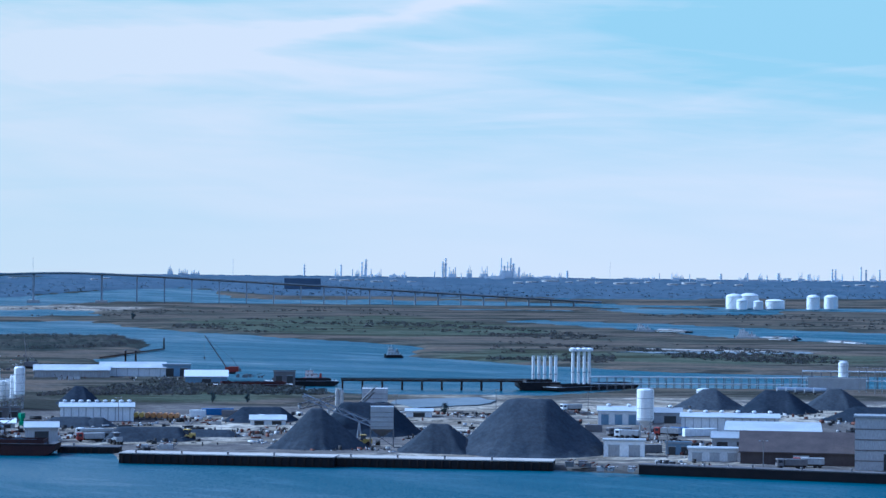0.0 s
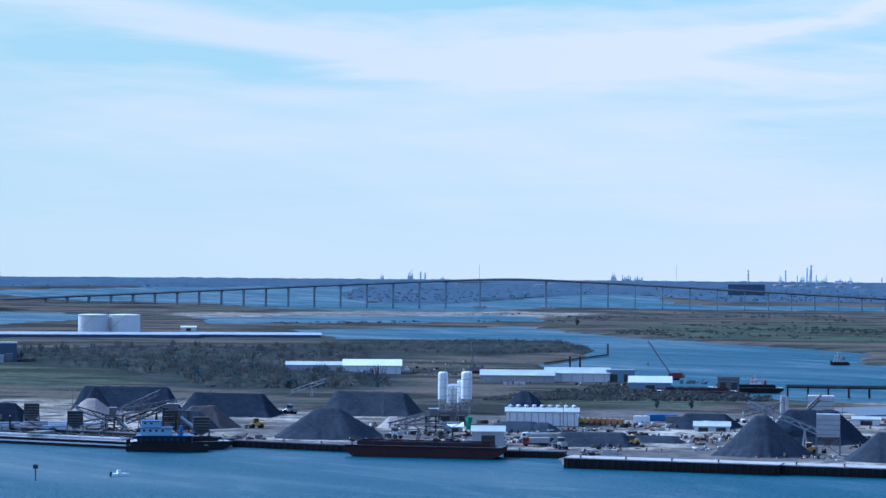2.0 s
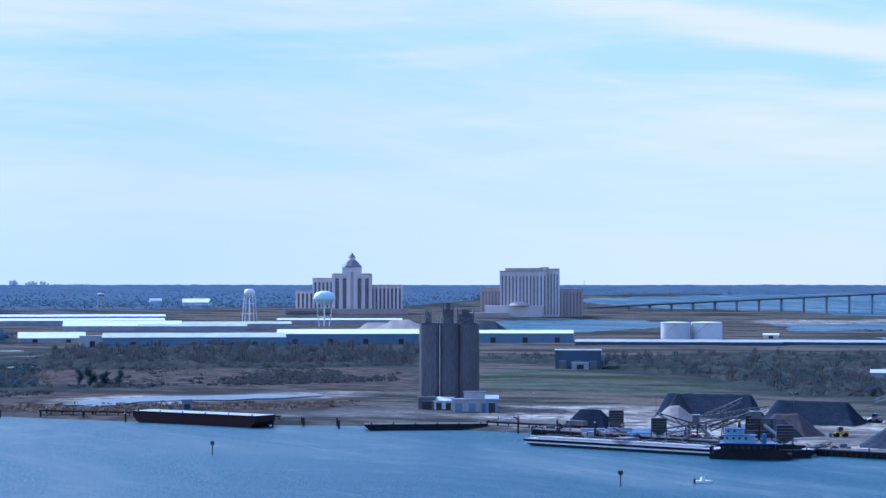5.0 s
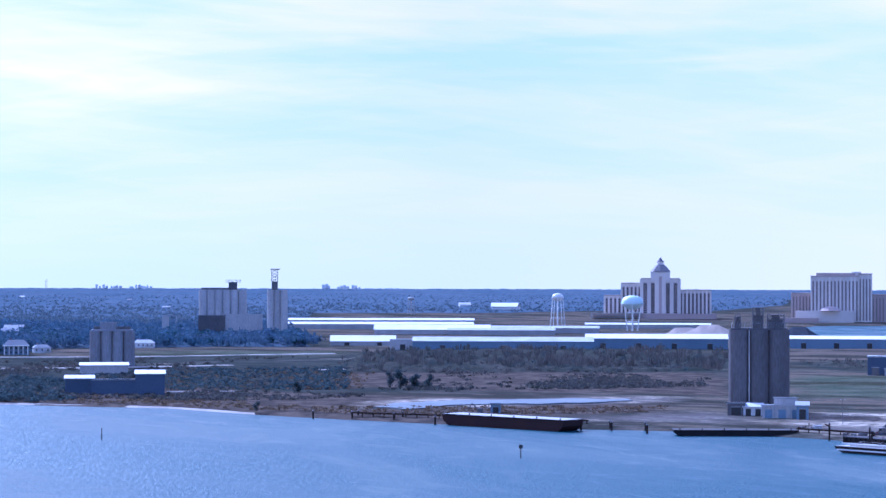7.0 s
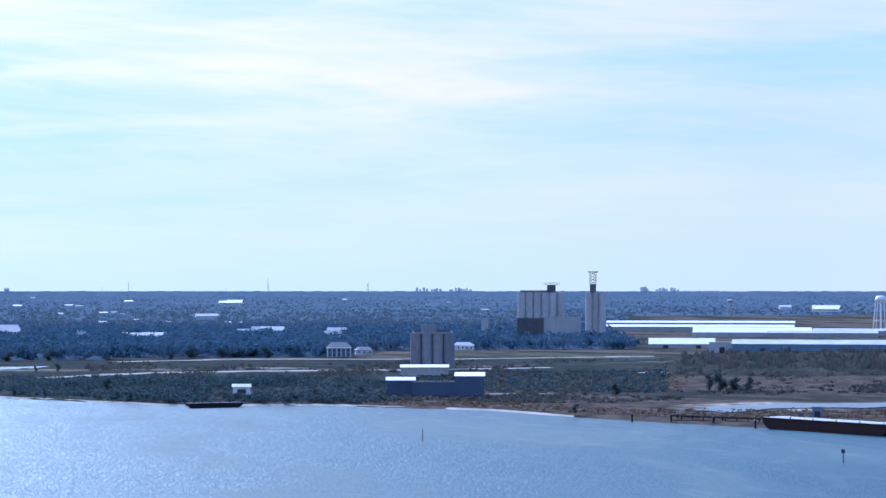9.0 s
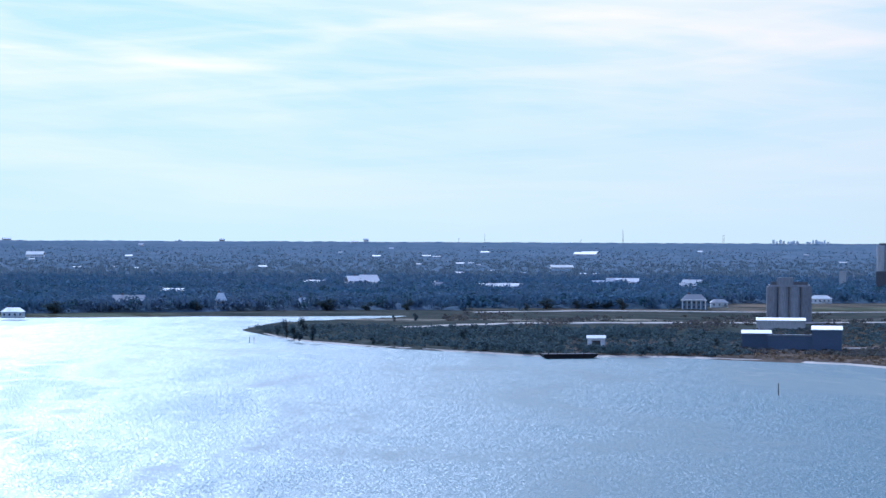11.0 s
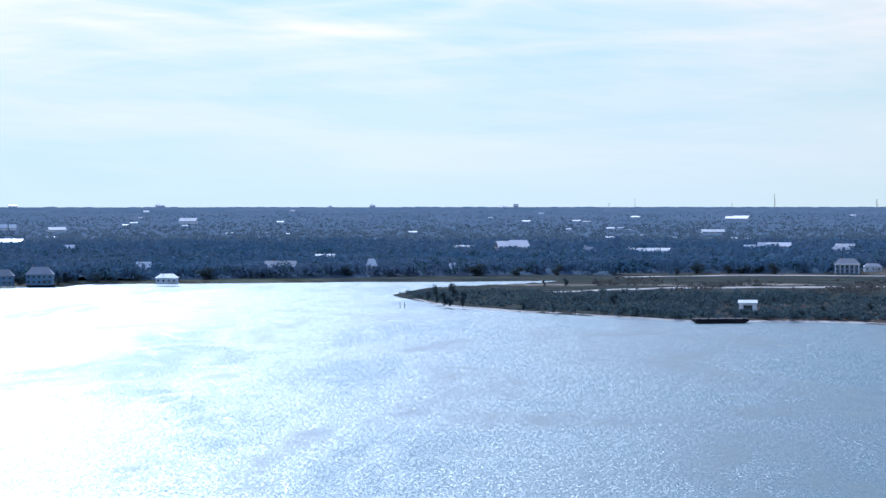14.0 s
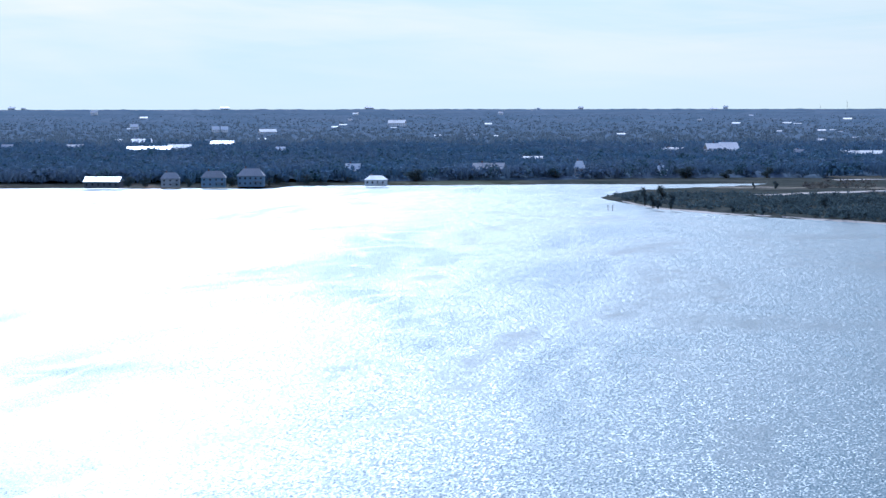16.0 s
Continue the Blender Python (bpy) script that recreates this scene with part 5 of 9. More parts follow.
# ================= quays and the gravel yard =================
def quay(name, x, y, z, turn, w, label, h=2.6, depth=7.0, off=0.0, piles=True, deck="concrete", face="black_hull"):
    t = thing(name, x, y, 0, turn + off, label, "quay", kind="structure")
    wall = part("bulkhead", box(B_(), -w / 2, w / 2, 0, depth, -2, h), M[face], t)
    part("deck_slab", box(B_(), -w / 2 - 0.1, w / 2 + 0.1, -0.1, depth, h, h + 0.3), M[deck], t)
    k = int(w / 2.4)
    if piles:
        first = part("fender_pile", bar(B_(), (-w / 2 + 1.2, -0.25, -2), (-w / 2 + 1.2, -0.25, h - 0.3), 0.28, 8), M["timber"], wall)
        for i in range(1, k):
            again(first, i * 2.4)
    for i in range(max(2, int(w / 14))):
        cx = -w / 2 + 5 + i * 14
        if cx < w / 2 - 1:
            part("bollard", lathe(B_(), cx, 0.8, [(0.3, h + 0.3), (0.25, h + 0.9), (0.45, h + 1.0), (0.4, h + 1.2)], 10), M["steel"], t)
    return t


quay("quay_1", -63.9, 670.3, 0.0, -7.6, 65.0, "dark sheet-pile quay with a pale deck", 2.9, 9, deck="shell_sand")
quay("quay_2", 0.4, 665.6, 0.0, -7.4, 65.0, "dark timber-fendered quay with a pale concrete deck", 2.6, 9, deck="shell_sand")
quay("quay_3", 95.7, 639.5, 0.0, -19.2, 81.9, "dark weathered bulkhead in front of warehouses", 2.7, 5, deck="concrete", piles=False)
quay("quay_4", -193.2, 720.2, 0.0, -13.5, 44.0, "low dark bulkhead beside moored barges", 2.0, 4)
quay("quay_5", -110.7, 709.5, 0.0, -1.5, 19.5, "low broken concrete quay with rubble", 1.9, 5, deck="concrete")
quay("quay_6", -278.4, 752.6, 0.0, -20.3, 128.9, "low timber wharf behind the moored tank barge", 2.0, 6, deck="concrete")

pile(-39.1, 709.1, 1.5, 3.2, 31.2, 13.5, 26, 3, "gravel", "steep cone of dark grey gravel beside a conveyor", 3)
pile(-0.6, 700.4, 1.5, 0.1, 27.7, 9.4, 22, 5, "gravel", "low rounded heap of dark grey gravel on the quay", 5)
pile(26.7, 692.8, 1.5, -2.2, 50.5, 19.2, 46, 10, "gravel", "tall grey gravel stockpile with a flattened top", 8, flat=0.16)
pile(-25.5, 774.2, 1.5, 1.9, 38.3, 12.4, 34, 14, "gravel_dark", "black aggregate heap behind the conveyor", 9, flat=0.2)
pile(-66.7, 838.0, 1.5, 4.6, 28.4, 5.4, 24, 14, "gravel_dark", "low heap of black aggregate", 12)
pile(-131.4, 802.0, 1.5, 9.3, 26.4, 3.8, 22, 10, "gravel", "low spread heap of grey gravel", 14, flat=0.3)
pile(-95.5, 737.4, 1.5, 7.4, 30.7, 5.7, 20, 18, "gravel", "low long heap of grey gravel near the quay", 15, flat=0.45)
pile(-78.9, 759.6, 1.5, 5.9, 24.8, 2.8, 14, 14, "gravel", "low flat gravel bank", 16, flat=0.3)
pile(-150.5, 938.9, 1.5, 9.1, 19.0, 7.5, 26, 3, "gravel_dark", "dark conical heap behind the long shed", 17)
pile(111.3, 940.2, 1.5, -6.7, 30.8, 8.5, 30, 5, "gravel", "grey gravel heap behind the white sheds", 18)
pile(134.4, 910.3, 1.5, -8.4, 35.7, 9.8, 34, 8, "gravel_dark", "dark aggregate heap behind the white sheds", 19)
pile(163.6, 940.4, 1.5, -9.9, 29.8, 9.4, 30, 4, "gravel", "pale grey gravel heap with rain gullies", 20)
pile(166.1, 870.4, 1.5, -10.8, 42.1, 5.6, 22, 14, "gravel_dark", "low dark heap beside a loading belt", 21)
pile(-186.9, 744.2, 1.5, 14.1, 37.6, 10.8, 34, 7, "gravel", "rounded heap of grey gravel behind the bulkhead", 23)
pile(-253.5, 851.0, 1.5, 16.6, 41.1, 9.6, 40, 26, "gravel_dark", "long dark grey stockpile with a level crest", 24, flat=0.15)
pile(-201.9, 873.9, 1.5, 13.0, 41.5, 10.5, 40, 26, "gravel", "long low stockpile of brown grey gravel", 25, flat=0.3)
pile(-303.7, 874.6, 1.5, 19.2, 45.1, 10.2, 40, 34, "gravel_dark", "large blue-black stockpile before the scrub", 27, flat=0.1)
pile(-299.2, 821.7, 1.5, 20.0, 23.0, 7.9, 22, 3, "sand", "pale sand cone beside the black stockpile", 28)
pile(-323.5, 795.9, 1.5, 22.1, 23.6, 7.3, 20, 7, "gravel_dark", "dark brown heap beside the wharf", 29)
pile(-247.2, 776.8, 1.5, 17.7, 25.5, 6.9, 18, 9, "gravel", "grey heap behind the towboat", 30)
pile(-121.9, 803.5, 1.5, 8.6, 14.2, 3.4, 14, 3, "gravel", "small pale grey heap beside a loader", 32)
pile(-177.7, 806.0, 1.5, 12.4, 11.6, 4.3, 14, 3, "sand", "small heap of tan sand", 33)

conveyor(-34.6, 765.2, 1.5, 0, 24, 13.0, 3.5, "steel lattice conveyor sloping down to a bin", off=-4, legs=2, material="steel_pale")
conveyor(-43.2, 782.7, 1.5, 0, 12, 8.5, 11.5, "short steel conveyor over the dark heap", off=10, legs=1)
conveyor(-28.0, 795.7, 1.5, 0, 9, 5.0, 14.0, "steep steel loading boom above the black heap", off=-12, legs=1)
bin_tower(-19.1, 725.2, 1.5, 1.5, 7.4, 13.0, "square ribbed steel bin on braced legs")
for px_, py_, pz_, ht in ((-38.4, 829.5, 1.5, 13.2), (-36.9, 829.7, 1.5, 12.8)):
    upright_silo(px_, py_, pz_, 0, 1.5, ht, "slim cream cement silo behind the black heap", False, "concrete_pale")
bin_tower(-24.1, 813.5, 1.5, 1.7, 9.2, 14.2, "pale steel bin with an access platform", material="concrete_pale")
upright_silo(69.3, 770.4, 1.5, -5.1, 5.8, 17.3, "tall white cement silo on steel legs")

# sheds of the yard
shed(66.0, 843.8, 1.5, -4.5, 15.2, 6.7, 14, "white", "roof", "white metal shed with three roller doors", "gable", 3, "blue_wall", 2, group="yard sheds", eave=0.8)
shed(81.8, 852.3, 1.5, -5.5, 16.9, 6.0, 12, "grey_wall", "roof_grey", "grey metal shed behind a white silo", "gable", 2, vents=2, group="yard sheds")
shed(102.1, 801.5, 1.5, -7.3, 34.3, 7.0, 20, "white", "roof", "long white metal shed with roof vents", "gable", 0, "dark", 6, group="yard sheds", eave=0.85, strips=12)
shed(109.2, 745.3, 1.5, -8.3, 31.1, 5.6, 26, "grey_wall", "roof", "low warehouse with a pale sloping metal roof", "mono", 2, group="yard sheds")
shed(92.5, 720.0, 1.5, -7.3, 12.7, 5.0, 10, "grey_wall", "roof_grey", "open lean-to with a grey roof", "mono", 2, group="yard sheds")
shed(106.7, 671.2, 1.5, -9.0, 35.7, 9.4, 24, "roof_brown", "roof_brown", "long dark warehouse with a brown pitched roof", "gable", 1, "white", group="yard sheds", eave=0.42)
shed(130.3, 654.7, 1.5, -11.3, 21.0, 15.7, 14, "grey_wall", "roof_grey", "tall grey block with banded sheet cladding", "flat", 1, "dark", group="yard sheds", bands=4)
shed(82.2, 680.4, 1.5, -6.9, 15.8, 4.2, 9, "white", "roof", "white flat-roofed site office", "flat", 3, "grey_wall", group="yard sheds")
shed(56.4, 698.3, 1.5, -4.6, 12.6, 5.2, 8, "white", "roof", "white storage container block on the quay", "flat", 2, "grey_wall", group="yard sheds", name="container_block", category="container")
shed(73.8, 704.6, 1.5, -6.0, 7.8, 4.2, 5, "blue_wall", "roof_grey", "blue grey generator housing", "flat", 2, "dark", group="yard sheds", name="generator_housing", category="machine")
shed(-8.8, 879.0, 1.5, 0.6, 10.1, 3.3, 8, "white", "roof", "small white shed by the pond", "gable", 1, group="yard sheds")
shed(-63.4, 826.1, 1.5, 4.4, 12.8, 2.5, 6, "white", "roof", "low white shed between heaps", "mono", 2, group="yard sheds")
shed(-127.8, 839.0, 1.5, 8.7, 26.9, 6.7, 14, "white", "roof", "long white shed with rounded roof vents", "gable", 0, "dark", 9, group="yard sheds", eave=0.8, strips=10)
shed(-130.0, 735.6, 1.5, 10.0, 10.6, 5.3, 8, "grey_wall", "roof", "small loading shed with a white roof at the quay", "mono", 1, group="yard sheds")
shed(-113.8, 747.5, 1.5, 8.7, 10.0, 3.4, 5, "concrete_pale", "roof", "small pale control hut", "flat", 2, group="yard sheds")
shed(-191.7, 1171.6, 1.5, 9.3, 38.6, 6.4, 22, "concrete_pale", "roof", "long low warehouse with a pale roof beside the basin", "gable", 0, group="basin sheds", strips=6, eave=0.6)
shed(-162.6, 1190.1, 1.5, 7.8, 34.2, 7.4, 20, "white", "roof", "white roofed warehouse beside the basin", "gable", 0, group="basin sheds", strips=6, eave=0.62)
shed(-140.1, 1194.7, 1.5, 6.7, 14.7, 6.3, 14, "blue_wall", "roof", "blue grey workshop beside the basin", "flat", 2, group="basin sheds")
shed(-115.0, 1104.2, 1.5, 5.9, 20.5, 7.4, 12, "blue_wall", "white", "small gabled shed with a bright white roof", "gable", 1, group="basin sheds", eave=0.6)
shed(-318.8, 1253.7, 1.5, 14.3, 39.5, 6.0, 20, "grey_wall", "roof", "pale roofed storage shed among scrub", "gable", 0, group="basin sheds", strips=6)
shed(-285.8, 1240.7, 1.5, 13.0, 32.5, 8.2, 18, "white", "white", "broad shed with a bright white roof among scrub", "gable", 0, group="basin sheds", strips=6, eave=0.6)
shed(-548.3, 1328.1, 1.5, 22.4, 29.1, 11.8, 22, "navy_wall", "white", "dark blue two-storey office with a white flat roof", "flat", 3, "glass_pale", group="basin sheds")
shed(-543.7, 1320.3, 1.5, 22.4, 10.7, 4.6, 5, "grey_wall", "white", "small white roofed porch building", "flat", 1, group="basin sheds")

# orange tanks in a row
for i in range(8):
    x0 = i / 7
    a, b = Vector((-115.0, 850.4, 1.5)), Vector((-99.2, 846.2, 1.5))
    c = a.lerp(b, x0)
    t = thing("drum_tank", c.x, c.y, c.z, 0, "orange horizontal tank in a row beside a shed", "tank", "orange tanks")
    bm = B_()
    bar(bm, (0, 0, 1.6), (0, 5, 1.6), 0.95, 14)
    part("shell", bm, M["orange" if i > 1 else "yellow"], t)
    part("saddle", box(B_(), -0.8, 0.8, 0.6, 1.0, -0.2, 1.1), M["steel"], t)
    part("saddle", box(B_(), -0.8, 0.8, 4.0, 4.4, -0.2, 1.1), M["steel"], t)

# concrete batch plant of white silos
for px_, py_, pz_, w_, h_ in ((-179.3, 905.4, 1.5, 4.0, 15.6), (-177.9, 913.6, 1.5, 2.6, 10.0), (-175.6, 914.1, 1.5, 2.6, 10.2), (-172.9, 910.9, 1.5, 2.6, 12.0), (-169.9, 907.7, 1.5, 4.4, 15.8)):
    upright_silo(px_, py_, pz_, 0, w_, h_ + 1.0, "tall white cement silo of the batching plant", True, "white_paint", "batching silos")
shed(-160.5, 832.0, 1.5, 10.9, 11.4, 5.5, 6, "steel", "roof_grey", "dark steel frame house under the batching silos", "flat", 2, group="batching plant", name="batching_house", category="plant")
shed(-153.6, 796.4, 1.5, 10.9, 6.9, 2.4, 5, "grey_wall", "white", "small white roofed hut by the batching plant", "mono", 1, group="batching plant")
conveyor(-164.4, 824.7, 1.5, 10, 24, 1.2, 8.0, "long belt conveyor rising to the batching silos", off=0, legs=2)
conveyor(-168.5, 799.0, 1.5, 10, 18, 1.0, 5.5, "belt conveyor between gravel heaps", off=14, legs=2)
conveyor(-262.2, 1006.5, 1.5, 12, 16, 1.0, 6.5, "pale stacker conveyor by the scrub", off=0, legs=1, material="concrete_pale")
conveyor(-155.2, 759.2, 1.5, 12, 22, 3.0, 4.0, "dark steel barge-loading belt conveyor", off=-8, legs=2)
t = thing("green_hopper", -150.2, 809.2, 1.5, 0, "small bright green feed hopper", "hopper")
part("bin", lathe(B_(), 0, 0, [(0.4, 1.5), (1.3, 3.2), (1.3, 4.6)], 4), M["green"], t)
part("frame", box(B_(), -0.8, 0.8, -0.8, 0.8, -0.2, 1.6), M["green"], t)

# wharf machinery by the towboat
for tx in ((-276.9, 744.5, 1.5), (-225.9, 726.9, 1.5), (-307.7, 782.1, 1.5), (-252.3, 774.5, 1.5)):
    bin_tower(*tx, 20, 5.4, 8.0, "dark receiving hopper on wharf legs", material="steel_dark")
conveyor(-266.1, 758.7, 1.5, 20, 26, 2.0, 6.5, "belt conveyor on the wharf", off=0, legs=2)
conveyor(-259.7, 777.5, 1.5, 20, 22, 5.5, 9.5, "dark boom conveyor behind the towboat", off=0, legs=2)
conveyor(-279.3, 768.5, 1.5, 20, 10, 6.0, 1.0, "pale steel transfer chute at the wharf", off=0, legs=0, material="steel_pale")
shed(-257.7, 795.0, 1.5, 18.0, 6.7, 6.2, 5, "steel", "roof", "small raised control cabin", "flat", 1, group="wharf cabins")
for i, tx in enumerate(((-323.9, 764.5, 1.5), (-315.1, 745.7, 1.5), (-305.7, 756.4, 1.5), (-345.8, 778.5, 1.5))):
    post(*tx[:2], 0, 6.5, 0.35, "tall dark mooring dolphin at the wharf")



def pipe_stack(x, y, z, turn, length, rows, label, material="steel_pale"):
    """Steel pipes stacked on timber bearers."""
    t = thing("pipe_stack", x, y, z, turn, label, "pipes", "pipe stacks")
    for yy in (-length * 0.3, length * 0.3):
        part("bearer", box(B_(), yy - 0.2, yy + 0.2, -rows * 0.5, rows * 0.5, -0.3, 0.25), M["timber"], t)
    for k in range(rows):
        for i in range(rows - k):
            yy = (i - (rows - k - 1) / 2) * 0.9
            part("pipe", bar(B_(), (-length / 2, yy, 0.7 + k * 0.78), (length / 2, yy, 0.7 + k * 0.78), 0.44, 8), M[material], t)
    return t


def loading_frame(x, y, z, turn, w, h, label):
    """A dark open steel frame with floors, braces and a chute, over the wharf."""
    t = thing("loading_frame", x, y, z, turn, label, "frame", "wharf frames")
    for sx in (-1, 0, 1):
        for yy in (0, w * 0.5):
            part("column", box(B_(), sx * w / 2 - 0.25, sx * w / 2 + 0.25, yy - 0.25, yy + 0.25, -0.4, h), M["steel_dark"], t)
    for f in (0.42, 0.72, 1.0):
        part("floor", box(B_(), -w / 2 - 0.5, w / 2 + 0.5, -0.5, w * 0.5 + 0.5, h * f - 0.25, h * f), M["steel_dark"], t)
    for s in (-1, 1):
        part("brace", bar(B_(), (0, 0, 0.2), (s * w / 2, 0, h * 0.42), 0.14, 5), M["steel"], t)
    part("chute", bar(B_(), (w * 0.2, -0.4, h * 0.72), (w * 0.75, -1.5, h * 0.2), 0.6, 6), M["steel_pale"], t)
    part("cabin", box(B_(), -w * 0.3, w * 0.1, 0.6, w * 0.4, h, h + 2.4), M["steel"], t)
    part("roof_sheet", box(B_(), -w * 0.36, w * 0.16, 0.2, w * 0.46, h + 2.4, h + 2.6), M["roof"], t)
    return t


for i, (px_, py_, ln) in enumerate(((-304, 780.5, 12.0), (-295.5, 783.5, 12.0), (-290.7, 761.5, 9.0), (-313.0, 772.5, 9.0), (-284.0, 778.0, 12.0))):
    pipe_stack(px_, py_, 1.5, 21 + 5 * (i % 3), ln, 2, "stack of pale steel pipes on the wharf", ("steel_pale", "white", "blue_pale")[i % 3])
pile(-303.5, 838.0, 1.5, 20.0, 17.0, 12.5, 16, 1, "gravel", "narrow steep grey cone with a pale washed streak", 35)
pile(-243.0, 784.0, 1.5, 17.5, 27.0, 8.5, 20, 8, "roof_brown", "dark brown ore heap behind the towboat", 36)
loading_frame(-247.3, 765.5, 1.5, 18, 9.0, 7.5, "dark steel loading frame behind the towboat")
loading_frame(-268.5, 761.0, 1.5, 20, 6.0, 6.0, "small dark steel transfer frame on the wharf")
loading_frame(-157.0, 782.0, 1.5, 12, 7.0, 6.5, "dark screening frame beside the batching plant")
conveyor(-256.0, 764.0, 1.5, 18, 17, 3.0, 9.0, "dark inclined feed belt to the loading frame", off=8, legs=1, material="steel_dark")
conveyor(-279.0, 773.0, 1.5, 20, 15, 6.5, 2.0, "dark inclined belt beside the hopper", off=-6, legs=1, material="steel_dark")
conveyor(-283.0, 829.0, 1.5, 17, 16, 2.0, 9.5, "stacker belt over the blue-black stockpile", off=0, legs=1, material="steel")
for i, b in enumerate(((-271.7, 757.6, 1.5, 20, 13.0, 2.2), (-260.5, 755.7, 1.5, 19, 12.0, 2.4), (-236.0, 746.0, 1.5, 18, 12.0, 2.0), (-294.0, 752.0, 1.5, 20, 14.0, 1.6), (-172.0, 741.0, 1.5, 13, 13.0, 2.0), (-148.0, 750.0, 1.5, 11, 12.0, 2.0))):
    scrap_heap(*b, "tangle of dark steel, rails and crates on the wharf", 40 + i, ("steel_dark", "steel", "rust_dark") if i % 2 else ("steel_dark", "rust_pale", "concrete_pale"))

# ================= vessels on the near river =================
hopper_barge(-144.6, 699.1, 0.0, -0.4, 51.0, 3.6, "long rust-dark hopper barge moored at the quay", beam=10.6, material="rust_dark", load="gravel_dark", deck="concrete_dark")
hopper_barge(-224.4, 707.5, 0.0, 35.2, 29.4, 2.6, "dark empty barge at the bulkhead", beam=9, material="black_hull")
hopper_barge(-385.7, 781.4, 0.0, 32.6, 47.3, 2.3, "low black deck barge beside the silos", beam=9, material="black_hull", deck="concrete_dark", coaming=False)
hopper_barge(-483.4, 769.0, 0.0, -9.0, 65.0, 4.6, "high dark rust barge with a pale deck, moored to pilings", beam=12, material="rust_dark", coaming=False)
hopper_barge(-218.5, 718.0, 0.0, 52.2, 15.3, 2.2, "short black barge end behind the towboat", beam=8, material="black_hull")
tank_barge(-281.7, 716.0, 0.0, -14.6, 80.8, 2.3, "long pale-decked tank barge with a white hull stripe")
towboat(-228.7, 699.2, 0.0, 18.1, 25.7, 11.9, "dark-hulled towboat with a white and blue deckhouse", off=-4, lower="black_hull", house="blue_pale")

t = thing("workboat", -214.7, 613.7, 0.0, 40, "small white open motorboat on the river", "boat")
part("hull", prism(B_(), [(-2.6, -0.9), (1.2, -0.9), (2.8, 0), (1.2, 0.9), (-2.6, 0.9)], -0.3, 0.7), M["white_paint"], t)
part("console", box(B_(), -0.8, 0.2, -0.5, 0.5, 0.7, 1.7), M["white_paint"], t)
part("outboard", box(B_(), -3.0, -2.5, -0.25, 0.25, 0.0, 1.2), M["black_hull"], t)
part("mast", bar(B_(), (-0.4, 0, 1.7), (-0.4, 0, 3.4), 0.05, 5), M["steel"], t)

# channel marks
for tx, ht in (((-231.8, 592.5, 0.0), 4.2), ((-566.0, 624.0, 0.0), 4.6), ((-395.1, 640.5, 0.0), 4.2), ((-1006.6, 693.5, 0.0), 3.6), ((-1013.5, 695.2, 0.0), 3.2)):
    t = post(*tx, ht, 0.17, "thin dark channel marker pole standing in the river", "channel_marker", "channel marker", "channel markers", False)
    if ht == 4.2:
        part("dayboard", prism(B_(), [(-0.7, -0.1), (0.7, -0.1), (0.7, 0.1), (-0.7, 0.1)], ht - 0.9, ht + 0.3), M["dark"], t)
        part("light", lathe(B_(), 0, 0, [(0.15, ht), (0.15, ht + 0.5)], 8), M["steel"], t)

# dock pilings along the marsh
for tx in ((-581.5, 773.9, 0.0), (-565.7, 780.5, 0.0), (-568.3, 788.5, 0.0), (-544.6, 781.2, 0.0), (-546.0, 789.9, 0.0), (-517.8, 772.4, 0.0), (-458.4, 784.3, 0.0), (-451.1, 776.6, 0.0), (-439.5, 780.7, 0.0), (-420.0, 774.1, 0.0), (-428.0, 787.5, 0.0), (-444.1, 787.7, 0.0)):
    post(*tx, 3.4, 0.42, "stout dark timber mooring pile at the marsh edge")


def catwalk(x, y, z, turn, w, label, top=2.7):
    t = thing("catwalk", x, y, 0, turn, label, "catwalk", "catwalks")
    part("deck", box(B_(), -w / 2, w / 2, 0, 2.0, top - 0.2, top + 0.4), M["timber"], t)
    for i in range(max(3, int(w / 5)) + 1):
        cx = -w / 2 + w * i / max(3, int(w / 5))
        part("bent", bar(B_(), (cx, 1.0, -2.0), (cx, 1.0, top), 0.25, 6), M["timber"], t)
    return t


catwalk(-548.0, 786.1, 0.0, 7.7, 41.7, "low timber catwalk between mooring piles")
catwalk(-466.5, 796.1, 0.0, -22.7, 17.1, "short timber catwalk at the barge end")
catwalk(-350.3, 792.5, 0.0, -14.4, 35.7, "low timber staging along the bank")
hopper_barge(-796.6, 732.1, 0.0, 64.3, 27.0, 2.2, "derelict black barge grounded on the spit", beam=7, material="black_hull", deck="concrete_dark", coaming=False)
t = thing("excavator", -525.5, 818.8, 1.5, 30, "small grey excavator working at the pond edge", "excavator")
part("track", box(B_(), -1.5, 1.5, -1.2, 1.2, 0, 0.9), M["black_hull"], t)
part("cab", box(B_(), -1.2, 1.0, -1.0, 1.0, 0.9, 3.0), M["steel"], t)
part("boom", bar(bar(B_(), (-0.8, 0, 2.2), (-3.6, 0, 5.0), 0.25, 5), (-3.6, 0, 5.0), (-6.2, 0, 1.2), 0.2, 5), M["steel"], t)
shed(-527.0, 833.5, 1.5, 32.3, 4.4, 4.4, 3, "blue_wall", "roof_grey", "small grey pump hut at the pond", "flat", 1, group="small huts")
shed(-849.4, 798.2, 1.5, 46.8, 9.0, 5.2, 5, "white", "roof", "small pale hut on the spit", "mono", 1, group="small huts")


